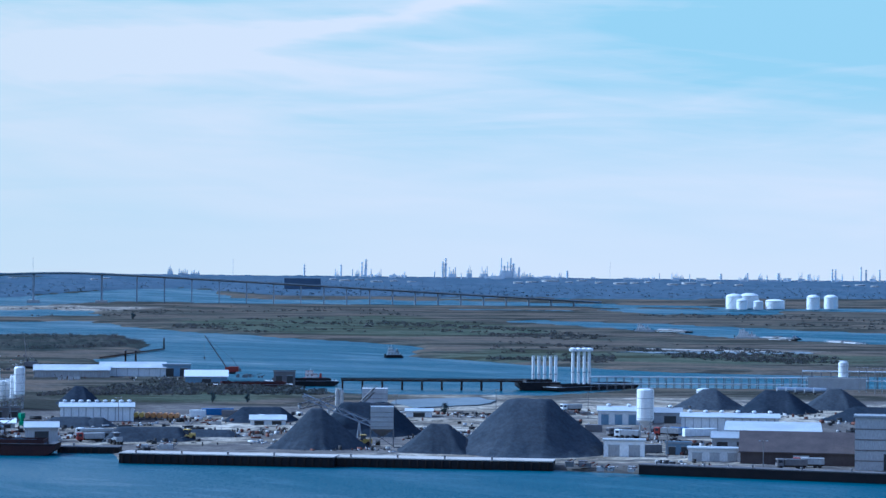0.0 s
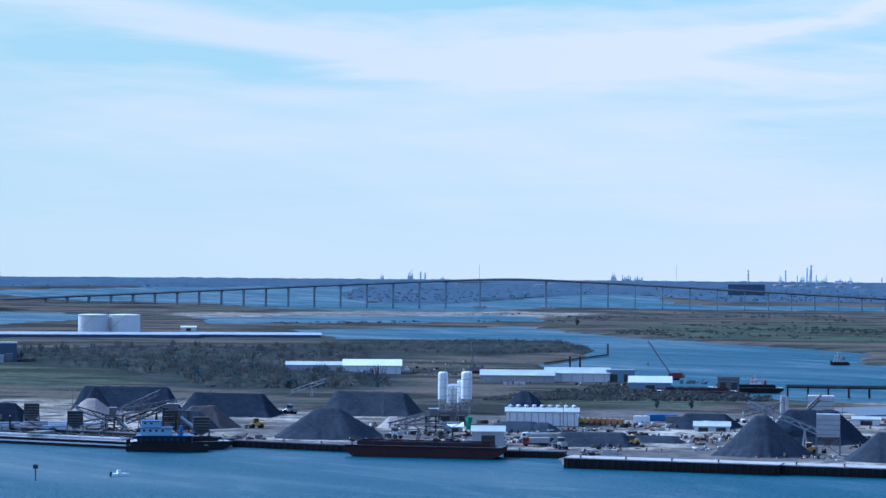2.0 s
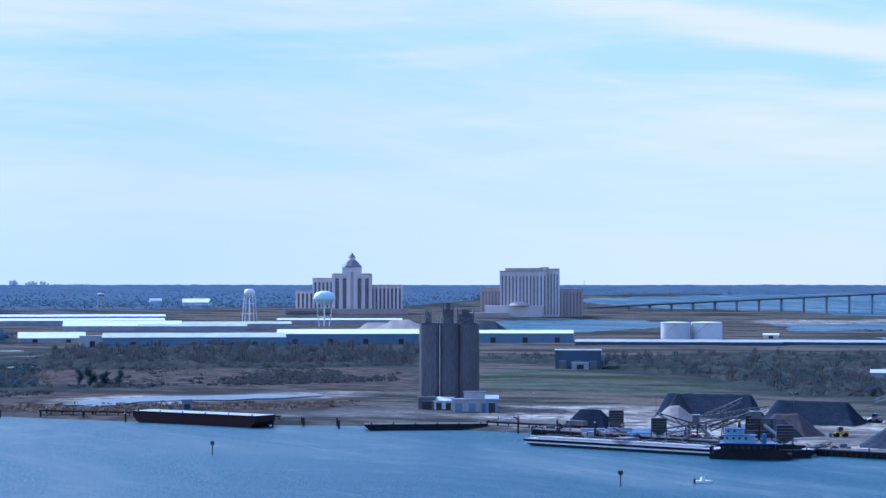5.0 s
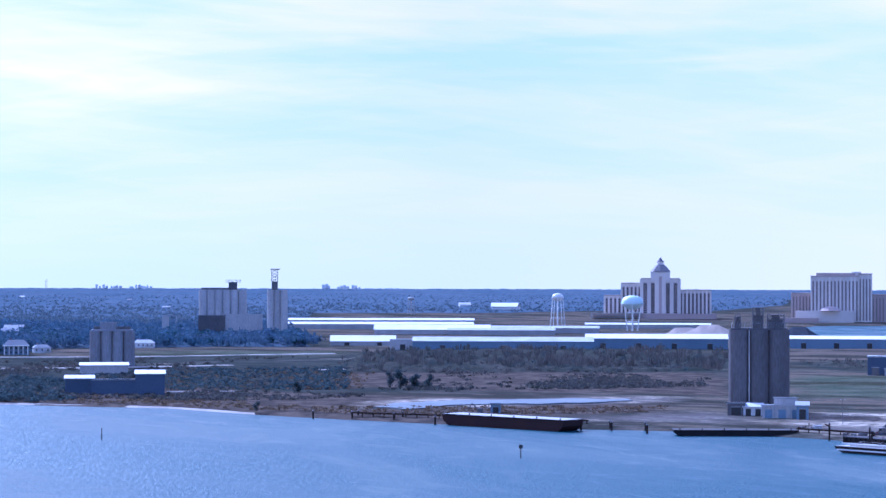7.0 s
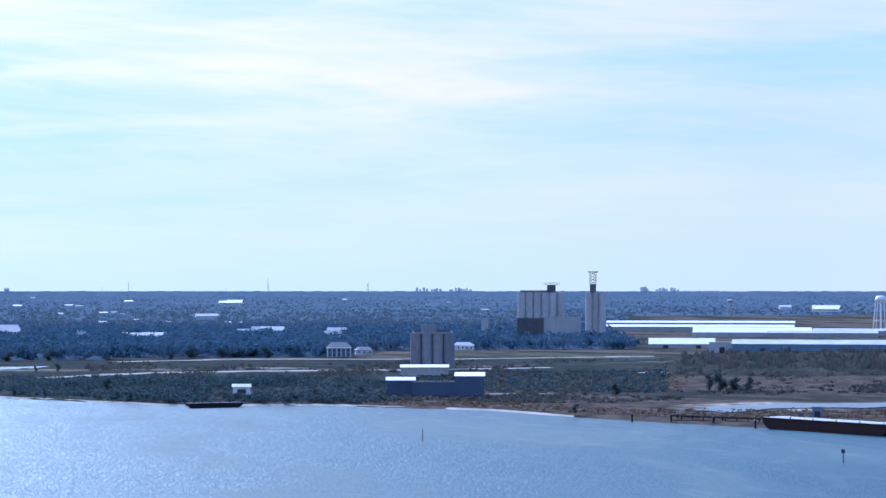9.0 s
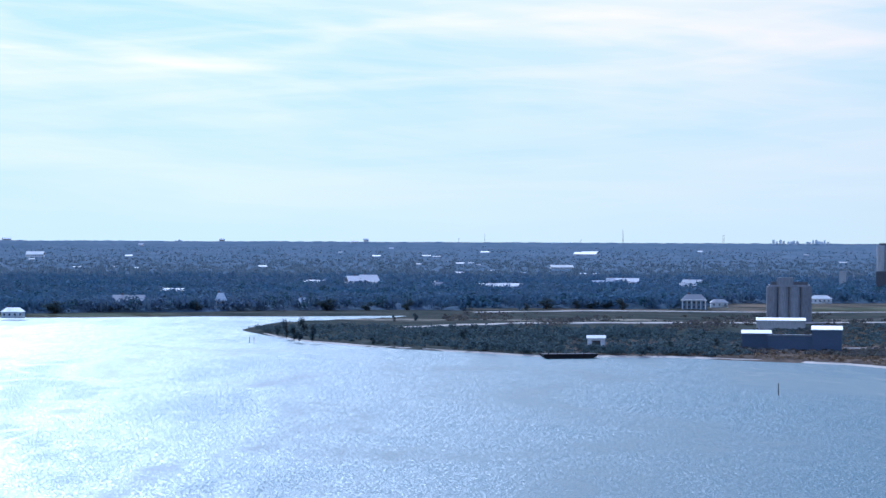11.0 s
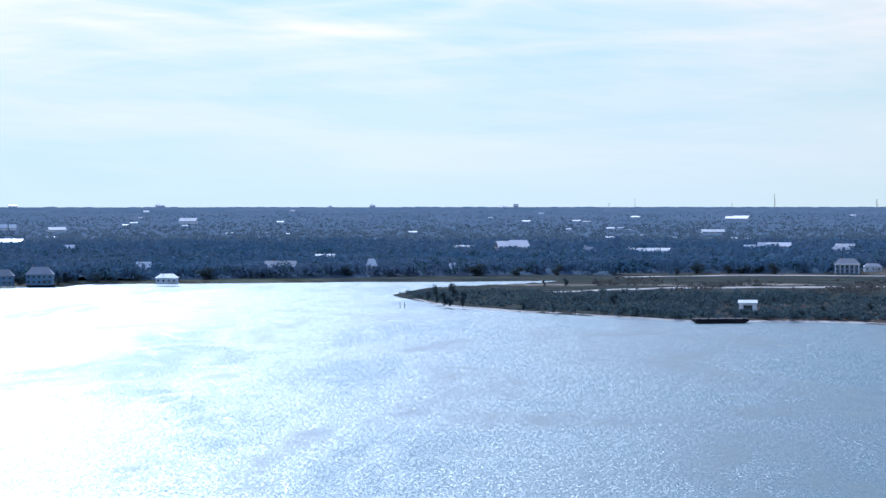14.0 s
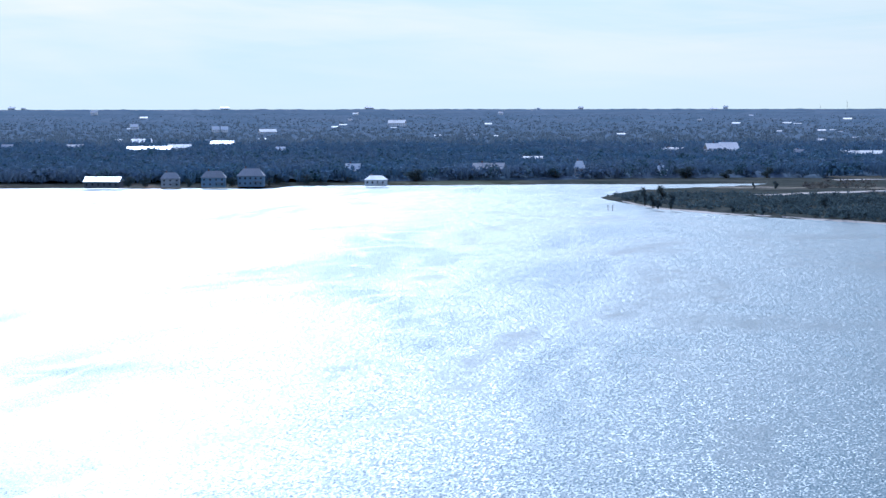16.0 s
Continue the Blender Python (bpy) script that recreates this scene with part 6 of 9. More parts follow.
def pond(name, outline, label):
    """A shallow pan of pale wet silt, edged unevenly."""
    rim = []
    for (ax, ay), (bx, by) in zip(outline, outline[1:] + outline[:1]):
        for k in range(8):
            u = k / 8
            x, y = ax + (bx - ax) * u, ay + (by - ay) * u
            s = 1 + 0.004 * math.sin(x * 0.23 + 2 * math.sin(y * 0.11))
            rim.append((x * s, y * s))
    ob = new(name, mesh_of(name, prism(B_(), rim, 0.8, 1.95), M["silt"]))
    return tagged(ob, label, "pond", kind="structure")


pond("pond_1", [(-22, 959), (-20, 989), (-5, 1004), (17, 1008), (24, 988), (16, 953), (-10, 937)], "pale shallow settling pond behind the stockpiles")
pond("pond_2", [(-596, 838), (-607, 872), (-603, 907), (-564, 956), (-537, 969), (-527, 957), (-543, 920), (-575, 872), (-576, 836)], "long pale pond behind the marsh bank")
pond("pond_3", [(124, 1614), (171, 1638), (224, 1640), (267, 1651), (266, 1617), (218, 1594), (159, 1601)], "pale sand strip across the far marsh")

# ================= the basin: pier, dredge, pipe racks =================
def pier(x, y, z, turn, w, label, top=4.0, step=12.0, wide=4.0, rail=True, group="piers"):
    t = thing("pier", x, y, 0, turn, label, "pier", group)
    part("deck", box(B_(), -w / 2, w / 2, 0, wide, top - 0.8, top), M["timber"], t)
    k = max(2, int(w / step))
    for i in range(k + 1):
        cx = -w / 2 + 0.8 + (w - 1.6) * i / k
        for yy in (0.5, wide - 0.5):
            part("pile", cyl(B_(), cx, yy, 0.45, -2.2, top - 0.8, 8), M["timber"], t)
    if rail:
        bm = B_()
        for i in range(k * 3 + 1):
            cx = -w / 2 + w * i / (k * 3)
            bar(bm, (cx, 0.1, top), (cx, 0.1, top + 1.1), 0.06, 4)
        bar(bm, (-w / 2, 0.1, top + 1.1), (w / 2, 0.1, top + 1.1), 0.07, 4)
        bar(bm, (-w / 2, 0.6, top + 0.5), (w / 2, 0.6, top + 0.5), 0.3, 6)
        part("rail", bm, M["timber"], t)
    return t


pier(-4.8, 1105.0, 0.0, 3.3, 89.0, "long dark timber pier across the basin", 5.0, 9)
hopper_barge(48.0, 1109.0, 0.0, 9.9, 21.0, 4.2, "black spud barge with pumps at the pier end", beam=12, material="black_hull", load="gravel_dark")
hopper_barge(77.5, 1119.8, 0.0, 42.4, 58.7, 2.0, "flat pale work barge beside the pier", beam=10, material="black_hull")
for k, xs in enumerate((((45.1, 1119.1, 0.0), (47.9, 1119.6, 0.0), (50.7, 1120.1, 0.0), (53.8, 1120.6, 0.0), (56.4, 1121.1, 0.0)), ((64.9, 1122.6, 0.0), (67.7, 1123.1, 0.0), (70.6, 1123.6, 0.0), (73.1, 1124.1, 0.0)))):
    for tx in xs:
        t = thing("spud_column", *tx, 0, "tall pale steel mooring column at the basin", "column", "mooring columns")
        hh = 16.5 + 2.2 * k
        part("shaft", cyl(B_(), 0, 0, 0.75, -3, hh, 12), M["white_paint"], t)
        part("collar", lathe(B_(), 0, 0, [(0.95, hh * 0.45), (0.95, hh * 0.48)], 12), M["steel_pale"], t)
        if k:
            part("head_sheave", lathe(B_(), 0, 0, [(0.8, hh), (1.9, hh + 0.6), (1.9, hh + 1.6), (0.7, hh + 2.2)], 10), M["white_paint"], t)
        else:
            part("cap", lathe(B_(), 0, 0, [(0.85, hh), (0.85, hh + 0.4)], 12), M["steel_pale"], t)


def pipe_rack(x, y, z, turn, w, label, h=7.0, bays=16, wide=4.0):
    t = thing("pipe_rack", x, y, z, turn, label, "pipe rack", "pipe racks")
    for i in range(bays + 1):
        cx = -w / 2 + w * i / bays
        bm = B_()
        for yy in (0, wide):
            box(bm, cx - 0.15, cx + 0.15, yy - 0.15, yy + 0.15, -2.5, h)
        for zz in (h * 0.45, h * 0.95):
            box(bm, cx - 0.12, cx + 0.12, 0, wide, zz, zz + 0.25)
        part("bent", bm, M["steel"], t)
    for k, (zz, r) in enumerate(((h * 0.5, 0.3), (h * 0.5, 0.22), (h, 0.25), (h, 0.35))):
        part("pipe", bar(B_(), (-w / 2, 0.6 + k * 0.9, zz + 0.3), (w / 2, 0.6 + k * 0.9, zz + 0.3), r, 8), M["steel_pale" if k % 2 else "white"], t)
    return t


pipe_rack(127.5, 1117.7, 0.0, 4.5, 108.7, "long galvanised pipe rack along the channel", 6.5, 26)
pipe_rack(224.4, 1140.0, 0.0, -4.7, 84.4, "pipe rack with pale pipes near the loading tower", 9.0, 18)
shed(194.9, 1116.9, 1.5, -9.9, 28.3, 6.1, 4, "steel_pale", "white", "raised pale conveyor gallery", "flat", 0, group="terminal buildings", name="gallery", category="gallery")
upright_silo(198.2, 1117.5, 1.5, -10.1, 4.8, 14.0, "white tower with a dark top at the terminal", False)
for tx in ((201.4, 1092.0, 1.5), (204.8, 1092.6, 1.5), (207.3, 1082.9, 1.5), (210.7, 1083.5, 1.5)):
    t = thing("terminal_mast", *tx, 0, "slim steel mast at the terminal", "mast", "terminal masts")
    bm = B_()
    truss_beam(bm, (0, 0, 0), (0.01, 0, 12), 0.01, 0.8, 10, 0.09)
    part("lattice", bm, M["steel_pale"], t)
    part("platform", box(B_(), -1.2, 1.2, -1.2, 1.2, 11.8, 12.1), M["steel"], t)
storage_tank(119.0, 1029.6, 1.5, -6.6, 6.2, 4.4, "small pale tank at the terminal", 0.15, "white_paint", "terminal tanks")
for i in range(5):
    a, b = Vector((161.3, 1070.0, 1.5)), Vector((177.5, 1063.0, 1.5))
    c = a.lerp(b, i / 4)
    t = thing("bullet_tank", c.x, c.y, c.z, 5, "horizontal grey pressure tank at the terminal", "tank", "bullet tanks")
    part("shell", bar(B_(), (-3, 0, 2.2), (3, 0, 2.2), 1.3, 12), M["steel_pale"], t)
    part("saddle", box(B_(), -2.2, -1.8, -1, 1, -0.2, 1.4), M["steel"], t)
    part("saddle", box(B_(), 1.8, 2.2, -1, 1, -0.2, 1.4), M["steel"], t)

# crane barges at the head of the basin
hopper_barge(-90.9, 1094.9, 0.0, 10.1, 38.9, 2.4, "rusty deck barge carrying scrap", beam=12, material="rust", load="gravel_dark")
hopper_barge(-69.7, 1131.2, 0.0, 10.3, 36.9, 2.6, "dark work barge in the basin", beam=10, material="black_hull")
t = crane_rig(-111.5, 1194.1, 0.0, 0, 14, 20, "red crawler crane with a long raised boom on a barge", off=0)
t.location.z = 3.0
towboat(-63.8, 1143.5, 0.0, 3.2, 15.2, 8.6, "small red towboat at the barge end", off=0, hull_mat="rust", house="white_paint", trim="red")
shed(-77.4, 1111.1, 1.5, 4.0, 10.6, 7.2, 6, "steel", "roof_grey", "dark machinery house on a barge", "flat", 2, group="barge houses")
towboat(-31.8, 1510.0, 0.0, 1.2, 12.1, 8.7, "small distant tug in the basin", off=8, hull_mat="black_hull", trim="steel")
catwalk(-207.9, 1531.9, 0.0, 83.5, 172.7, "low floating dock off the wooded point", 1.0)
for tx in ((-195.6, 1397.3, 0.0), (-189.5, 1398.7, 0.0), (-203.3, 1652.0, 0.0)):
    post(*tx, 7.5, 0.6, "dark mooring dolphin off the basin sheds")
t = crane_rig(-232.1, 1272.5, 1.5, 0, 3, 17, "dark crane with a steep boom behind the sheds", body="steel")

# ================= across the marsh =================
for b in ((448.3, 3479.3, 4.8, -7.3, 25.4, 23.5), (475.7, 3511.8, 5.4, -7.7, 30.1, 23.7), (457.2, 3454.5, 4.5, -7.5, 16.6, 16.4), (483.0, 3460.3, 4.6, -7.9, 14.8, 13.8), (513.4, 3493.3, 5.2, -8.4, 30.0, 14.8), (569.9, 3478.4, 5.1, -9.3, 20.3, 22.6), (602.8, 3510.8, 5.7, -9.7, 21.4, 21.9)):
    storage_tank(*b, "white cylindrical storage tank on the far tank farm", 0.18, "white_paint", "tank farm")
quay("quay_7", 463.1, 3395.2, 0.0, -6.9, 153.0, "dark jetty in front of the white tanks", 2.2, 6, piles=False)
towboat(200.0, 2239.8, 0.0, -5.1, 20.2, 9.5, "white towboat in the far channel", off=0, hull_mat="concrete_pale", trim="steel_pale")
tank_barge(223.0, 2227.1, 0.0, -47.7, 42.5, 2.0, "low barge pushed in the far channel")
towboat(272.5, 2019.5, 0.0, -7.7, 22.9, 10.6, "white towboat with tall bridge in the far channel", off=0, hull_mat="concrete_pale", trim="steel_pale")
tank_barge(291.9, 1992.4, 0.0, -44.8, 35.5, 1.8, "dark barge ahead of the far towboat")
towboat(315.6, 2016.0, 0.0, -8.9, 9.2, 4.5, "small white launch in the far channel", off=0)
tank_barge(330.0, 1881.0, 0.0, -70.1, 55.8, 1.8, "low dark barge moored in the far channel")
for b in ((-730.7, 2009.7, 1.5, 20.0, 27.8, 16.6), (-705.0, 2024.3, 1.5, 19.2, 29.5, 16.6)):
    storage_tank(*b, "broad white tank behind the wharf sheds", 0.04, "white", "wharf tanks")
shed(-665.8, 1837.1, 1.5, 19.9, 176.8, 4.9, 30, "navy_wall", "roof", "long dark blue wharf shed with a pale roof", "gable", 0, group="wharf sheds", eave=0.62)
shed(-542.1, 1905.3, 1.5, 15.9, 111.4, 4.4, 25, "navy_wall", "roof", "long dark transit shed at the river bend", "gable", 0, group="wharf sheds", eave=0.6)
shed(-664.4, 2094.2, 1.5, 17.6, 14.8, 4.9, 10, "white", "white", "small white building behind the wharf shed", "gable", 1, group="wharf sheds")

# ================= bridge =================
A0, LEN = Vector((-1342.0, 3434.5)), 1600.0
bridge = thing("bridge", A0.x, A0.y, 0, math.degrees(math.atan2(137.2, 1499.9)), "long high concrete motorway bridge over the lake", "bridge", kind="structure")


def deck_z(s):
    return 51.0 - 0.05 * (math.hypot(s - 763, 60) - 60)


bm, rail_bm = B_(), B_()
prev = None
for i in range(81):
    s = -60 + (LEN + 60) * i / 80
    z1 = max(deck_z(s), 9.5)
    ring = [bm.verts.new((s, yy, zz)) for yy, zz in ((0, z1), (18, z1), (18, z1 - 0.6), (14, z1 - 2.4), (4, z1 - 2.4), (0, z1 - 0.6))]
    if prev:
        for k in range(6):
            bm.faces.new((prev[k], prev[(k + 1) % 6], ring[(k + 1) % 6], ring[k]))
    prev = ring
part("deck", bm, M["bridge"], bridge)
prev = None
for yy in (0.0, 17.7):
    prev = None
    for i in range(81):
        s = -60 + (LEN + 60) * i / 80
        z1 = max(deck_z(s), 9.5)
        ring = [rail_bm.verts.new((s, yy + dy, z1 + dz)) for dy, dz in ((0, 0), (0.3, 0), (0.3, 1.1), (0, 1.1))]
        if prev:
            for k in range(4):
                rail_bm.faces.new((prev[k], prev[(k + 1) % 4], ring[(k + 1) % 4], ring[k]))
        prev = ring
part("parapet", rail_bm, M["bridge"], bridge)
stations = [657.0, 710.7, 815.5, 870.0]
while stations[0] > 30:
    stations.insert(0, stations[0] - (42 if stations[0] > 440 else 36))
while stations[-1] < LEN - 60:
    stations.append(stations[-1] + (42.5 if stations[-1] < 1090 else 36))
for s in stations:
    z1 = max(deck_z(s), 9.5) - 2.4
    main = 700 < s < 830
    w_ = 2.4 if main else 1.5
    pr = part("pier", box(B_(), s - w_ / 2 - 0.3, s + w_ / 2 + 0.3, 1.5, 16.5, z1 - 1.6, z1), M["bridge"], bridge)
    for yy in (3.0, 12.5):
        part("column", box(B_(), s - w_ / 2, s + w_ / 2, yy, yy + 2.6, 2, z1 - 1.6), M["bridge"], pr)
    if main:
        part("footing", box(B_(), s - 9, s + 9, -2, 20, 3, 8.5), M["concrete_pale"], pr)

# ================= hotels =================
hx = (-1663.7, 3092.7, 4.9, 28.3, 174.7, 91.5)
hotel = thing("hotel", hx[0], hx[1], hx[2], hx[3], "cream stucco hotel tower with dark window strips and a domed cupola", "hotel")
U = hx[4] / 199.0
hotel_block(hotel, (289 - 313.5) * U, (355 - 313.5) * U, -4, 22, 0, 70 * U, 5, pil=0.5)
hotel_block(hotel, (355 - 313.5) * U, (410 - 313.5) * U, 2, 20, 0, 50 * U, 8, pil=0.5)
hotel_block(hotel, (254 - 313.5) * U, (289 - 313.5) * U, 2, 20, 0, 62 * U, 5, pil=0.5)
hotel_block(hotel, (224 - 313.5) * U, (254 - 313.5) * U, 4, 20, 0, 40 * U, 4, pil=0.5)
cxh = (322 - 313.5) * U
part("crown", box(B_(), cxh - 17 * U, cxh + 17 * U, -6, 18, 66 * U, 82 * U), M["stucco"], hotel)
part("centre_bay", box(B_(), cxh - 7 * U, cxh + 7 * U, -8, 0, 0, 80 * U), M["stucco"], hotel)
part("bay_windows", box(B_(), cxh - 2.6 * U, cxh + 2.6 * U, -8.4, -7.9, 4, 74 * U), M["stucco_pink"], hotel)
part("dome_roof", lathe(B_(), cxh, 6, [(18 * U, 82 * U), (17 * U, 84 * U), (11 * U, 91 * U), (7 * U, 95 * U)], 8), M["roof_slate"], hotel)
part("cupola", lathe(B_(), cxh, 6, [(6 * U, 95 * U), (6 * U, 100 * U)], 8), M["stucco"], hotel)
part("cupola_roof", lathe(B_(), cxh, 6, [(7 * U, 100 * U), (3 * U, 104 * U), (0.4, 108 * U)], 8), M["roof_slate"], hotel)
part("podium", box(B_(), (205 - 313.5) * U, (420 - 313.5) * U, -26, -6, -1, 9 * U), M["stucco_pink"], hotel)
for k in range(3):
    part("car_park_deck", box(B_(), (200 - 313.5) * U, (290 - 313.5) * U, -34, -27, 3.2 * k + 1.6, 3.2 * k + 2.6), M["concrete_pale"], hotel)
for k in range(9):
    cx = (202 + k * 10.5 - 313.5) * U
    part("car_park_column", box(B_(), cx - 0.4, cx + 0.4, -33.5, -27.5, -1, 9.0), M["concrete_pale"], hotel)

gx_ = (-1346.2, 3082.8, 2.8, 23.6, 151.4, 72.3)
resort = thing("hotel", gx_[0], gx_[1], gx_[2], gx_[3], "broad cream and rose resort hotel slab with lower wings", "hotel")
U = gx_[4] / 180.0
hotel_block(resort, (587 - 643) * U, (668 - 643) * U, -2, 24, 0, 80 * U, 13, pil=0.56, pane="glass_pale")
hotel_block(resort, (668 - 643) * U, (690 - 643) * U, 4, 26, 0, 84 * U, 4, pil=0.56, pane="glass_pale")
hotel_block(resort, (553 - 643) * U, (587 - 643) * U, 6, 24, 0, 50 * U, 6, "stucco_pink", pil=0.56, pane="glass_pale")
hotel_block(resort, (690 - 643) * U, (731 - 643) * U, 8, 26, 0, 48 * U, 7, "stucco_pink", pil=0.56, pane="glass_pale")
part("roof_crown", box(B_(), (595 - 643) * U, (662 - 643) * U, 2, 20, 81 * U, 86 * U), M["stucco_pink"], resort)
part("lift_house", box(B_(), (656 - 643) * U, (672 - 643) * U, 4, 18, 80 * U, 88 * U), M["stucco"], resort)
part("podium", box(B_(), (560 - 643) * U, (660 - 643) * U, -22, -4, -1, 20 * U), M["stucco"], resort)
part("podium_roof", lathe(B_(), (620 - 643) * U, -14, [(20 * U, 20 * U), (14 * U, 25 * U), (4 * U, 28 * U)], 14), M["stucco_pink"], resort)
part("promenade", box(B_(), (530 - 643) * U, (600 - 643) * U, -40, -24, -1, 8 * U), M["stucco_pink"], resort)

# ================= water towers, warehouses =================
leg_tower(-1470.9, 2473.2, 1.5, 30.7, 20.1, 44.7, "silver multi-column water tower with a small bulb tank", 9.0, 14.0, "white_paint", 10, 1.0)
leg_tower(-1323.9, 2402.7, 1.5, 28.9, 25.4, 42.8, "aqua water tower with a broad bulb tank on pale legs", 15.0, 26.0, "aqua", 6, 0.55, "white_paint")
leg_tower(-2085.4, 3039.7, 8.1, 34.5, 12.0, 28.3, "distant grey water tower with slim legs", 5.0, 11.0, "grey_wall", 6, 1.0)
shed(-937.7, 1744.9, 1.5, 28.3, 123.8, 12.8, 40, "blue_wall", "white", "long blue grey warehouse with a bright white roof edge", "gable", 4, group="port warehouses")
shed(-816.2, 1852.9, 1.5, 23.8, 86.0, 11.1, 40, "blue_wall", "white", "long blue grey warehouse with a white roof", "gable", 3, group="port warehouses", eave=0.78)
shed(-1006.9, 1603.8, 1.5, 32.1, 151.5, 11.8, 40, "blue_wall", "roof", "very long blue grey transit warehouse with patched roof", "gable", 3, group="port warehouses", eave=0.72)
shed(-1198.3, 1669.8, 1.5, 35.7, 59.1, 9.2, 36, "concrete_pale", "white", "white gabled storage shed at the port", "gable", 2, group="port warehouses", eave=0.45, strips=8)
shed(-1090.9, 1577.7, 1.5, 34.7, 21.6, 9.1, 24, "concrete_pale", "roof", "pale block beside the white shed", "flat", 1, group="port warehouses")
shed(-1405.1, 2090.0, 1.5, 33.9, 129.7, 10.7, 44, "concrete_pale", "roof_white", "broad white warehouse with a low pitched roof", "gable", 0, group="port warehouses", eave=0.5, strips=14)
shed(-1610.0, 2280.9, 1.5, 35.2, 228.9, 9.0, 40, "grey_wall", "white", "long grey warehouse with a thin white roof", "gable", 0, group="port warehouses", eave=0.72)
shed(-1655.0, 2346.0, 1.5, 35.2, 236.0, 12.5, 36, "grey_wall", "white", "second long grey warehouse with a thin white roof", "gable", 0, group="port warehouses", eave=0.82, strips=12)
shed(-1337.7, 2221.9, 1.5, 31.1, 123.2, 8.4, 30, "grey_wall", "roof", "long low grey port shed", "gable", 0, group="port warehouses")
shed(-1374.3, 2534.6, 1.5, 28.5, 158.6, 7.2, 30, "grey_wall", "white", "long flat port shed below the hotel", "gable", 0, group="port warehouses")
shed(-1331.7, 2117.1, 1.5, 32.2, 118.8, 7.4, 30, "grey_wall", "roof", "long low pale port shed", "gable", 0, group="port warehouses")
shed(-2059.7, 3284.4, 12.3, 32.1, 44.6, 13.3, 30, "white", "white", "white roofed hall standing in the woods", "gable", 2, group="port warehouses", eave=0.5)
pile(-1147.3, 2260.5, 1.5, 26.9, 63.4, 11.4, 60, 20, "sand", "pale salt heap behind the warehouses", 41)
pile(-1051.4, 2285.6, 1.5, 24.7, 44.0, 10.0, 50, 14, "gravel", "grey ore heap behind the warehouses", 42)
pile(-1184.7, 2271.2, 1.5, 27.5, 44.8, 7.6, 40, 20, "sand", "low pale sand heap at the port", 43)

# ================= grain elevators =================
b = (-432.6, 899.3, 1.5, 25.7, 25.9, 36.5)
elev = thing("grain_elevator", *b[:4], "tall weathered concrete silo block with a rooftop gallery", "silo")
R_ = b[4] / 5.6
elevator_bins(elev, 3, 3, R_, b[5], "concrete", 0, 0, 1.86, 28)
part("roof_slab", box(B_(), -b[4] / 2 + 0.6, b[4] / 2 - 0.6, 1.5, R_ * 5.4, b[5], b[5] + 0.8), M["concrete_dark"], elev)
part("edge_strip", box(B_(), -R_ * 0.98, -R_ * 0.86, 0.9, 1.6, 0, b[5]), M["concrete_pale"], elev, "pale vertical strip between two bins")
for cx, hw, hh in ((-b[4] * 0.36, 1.2, 5.0), (-0.5, 2.2, 9.0), (b[4] * 0.28, 3.6, 6.0)):
    bm = B_()
    z0, z1 = b[5] + 0.8, b[5] + 0.8 + hh
    for sx in (-1, 1):
        for yy in (R_ * 1.2, R_ * 2.2):
            box(bm, cx + sx * hw - 0.25, cx + sx * hw + 0.25, yy - 0.25, yy + 0.25, z0, z1)
    for k in range(3):
        za, zb = z0 + hh * k / 3, z0 + hh * (k + 1) / 3
        bar(bm, (cx - hw, R_ * 1.2, za), (cx + hw, R_ * 1.2, zb), 0.14, 4)
        bar(bm, (cx + hw, R_ * 1.2, za), (cx - hw, R_ * 1.2, zb), 0.14, 4)
        box(bm, cx - hw, cx + hw, R_ * 1.2, R_ * 2.2, zb - 0.25, zb)
    g = part("head_frame", bm, M["steel"], elev)
    part("machine_box", box(B_(), cx - hw * 0.88, cx + hw * 0.88, R_ * 1.3, R_ * 2.0, z0, z0 + hh * 0.62), M["concrete_dark"], g)
    part("drive_house", box(B_(), cx - hw * 0.5, cx + hw * 0.45, R_ * 1.35, R_ * 1.9, z0 + hh * 0.62, z0 + hh * 0.97), M["steel"], g)
    bm = B_()
    for k in range(7):
        bar(bm, (cx - hw + 2 * hw * k / 6, R_ * 1.2 - 0.1, b[5] + 0.8 + hh), (cx - hw + 2 * hw * k / 6, R_ * 1.2 - 0.1, b[5] + 2.0 + hh), 0.06, 4)
    bar(bm, (cx - hw, R_ * 1.2 - 0.1, b[5] + 2.0 + hh), (cx + hw, R_ * 1.2 - 0.1, b[5] + 2.0 + hh), 0.07, 4)
    part("railing", bm, M["steel"], g)
bm = B_()
for k in range(22):
    cx = -b[4] / 2 + 1 + (b[4] - 2) * k / 21
    bar(bm, (cx, 1.6, b[5] + 0.8), (cx, 1.6, b[5] + 2.2), 0.06, 4)
    bar(bm, (cx, 1.6, b[5] + 2.2), (cx + 0.5, 3.0, b[5] + 3.4), 0.05, 4)
part("roof_rail", bm, M["steel_pale"], elev)
shed(-409.5, 873.6, 1.5, 25.0, 17.0, 5.6, 9, "concrete_pale", "roof", "low pale outbuilding at the foot of the silos", "flat", 3, "blue_wall", group="elevator sheds", strips=5)
shed(-410.6, 879.0, 1.5, 25.0, 9.5, 8.6, 6, "concrete_pale", "roof_grey", "taller pale machine room behind the outbuilding", "flat", 0, group="elevator sheds", bands=1)
shed(-399.0, 871.0, 1.5, 25.0, 5.0, 6.6, 5, "blue_wall", "roof", "small blue grey annex beside the outbuilding", "mono", 1, group="elevator sheds")
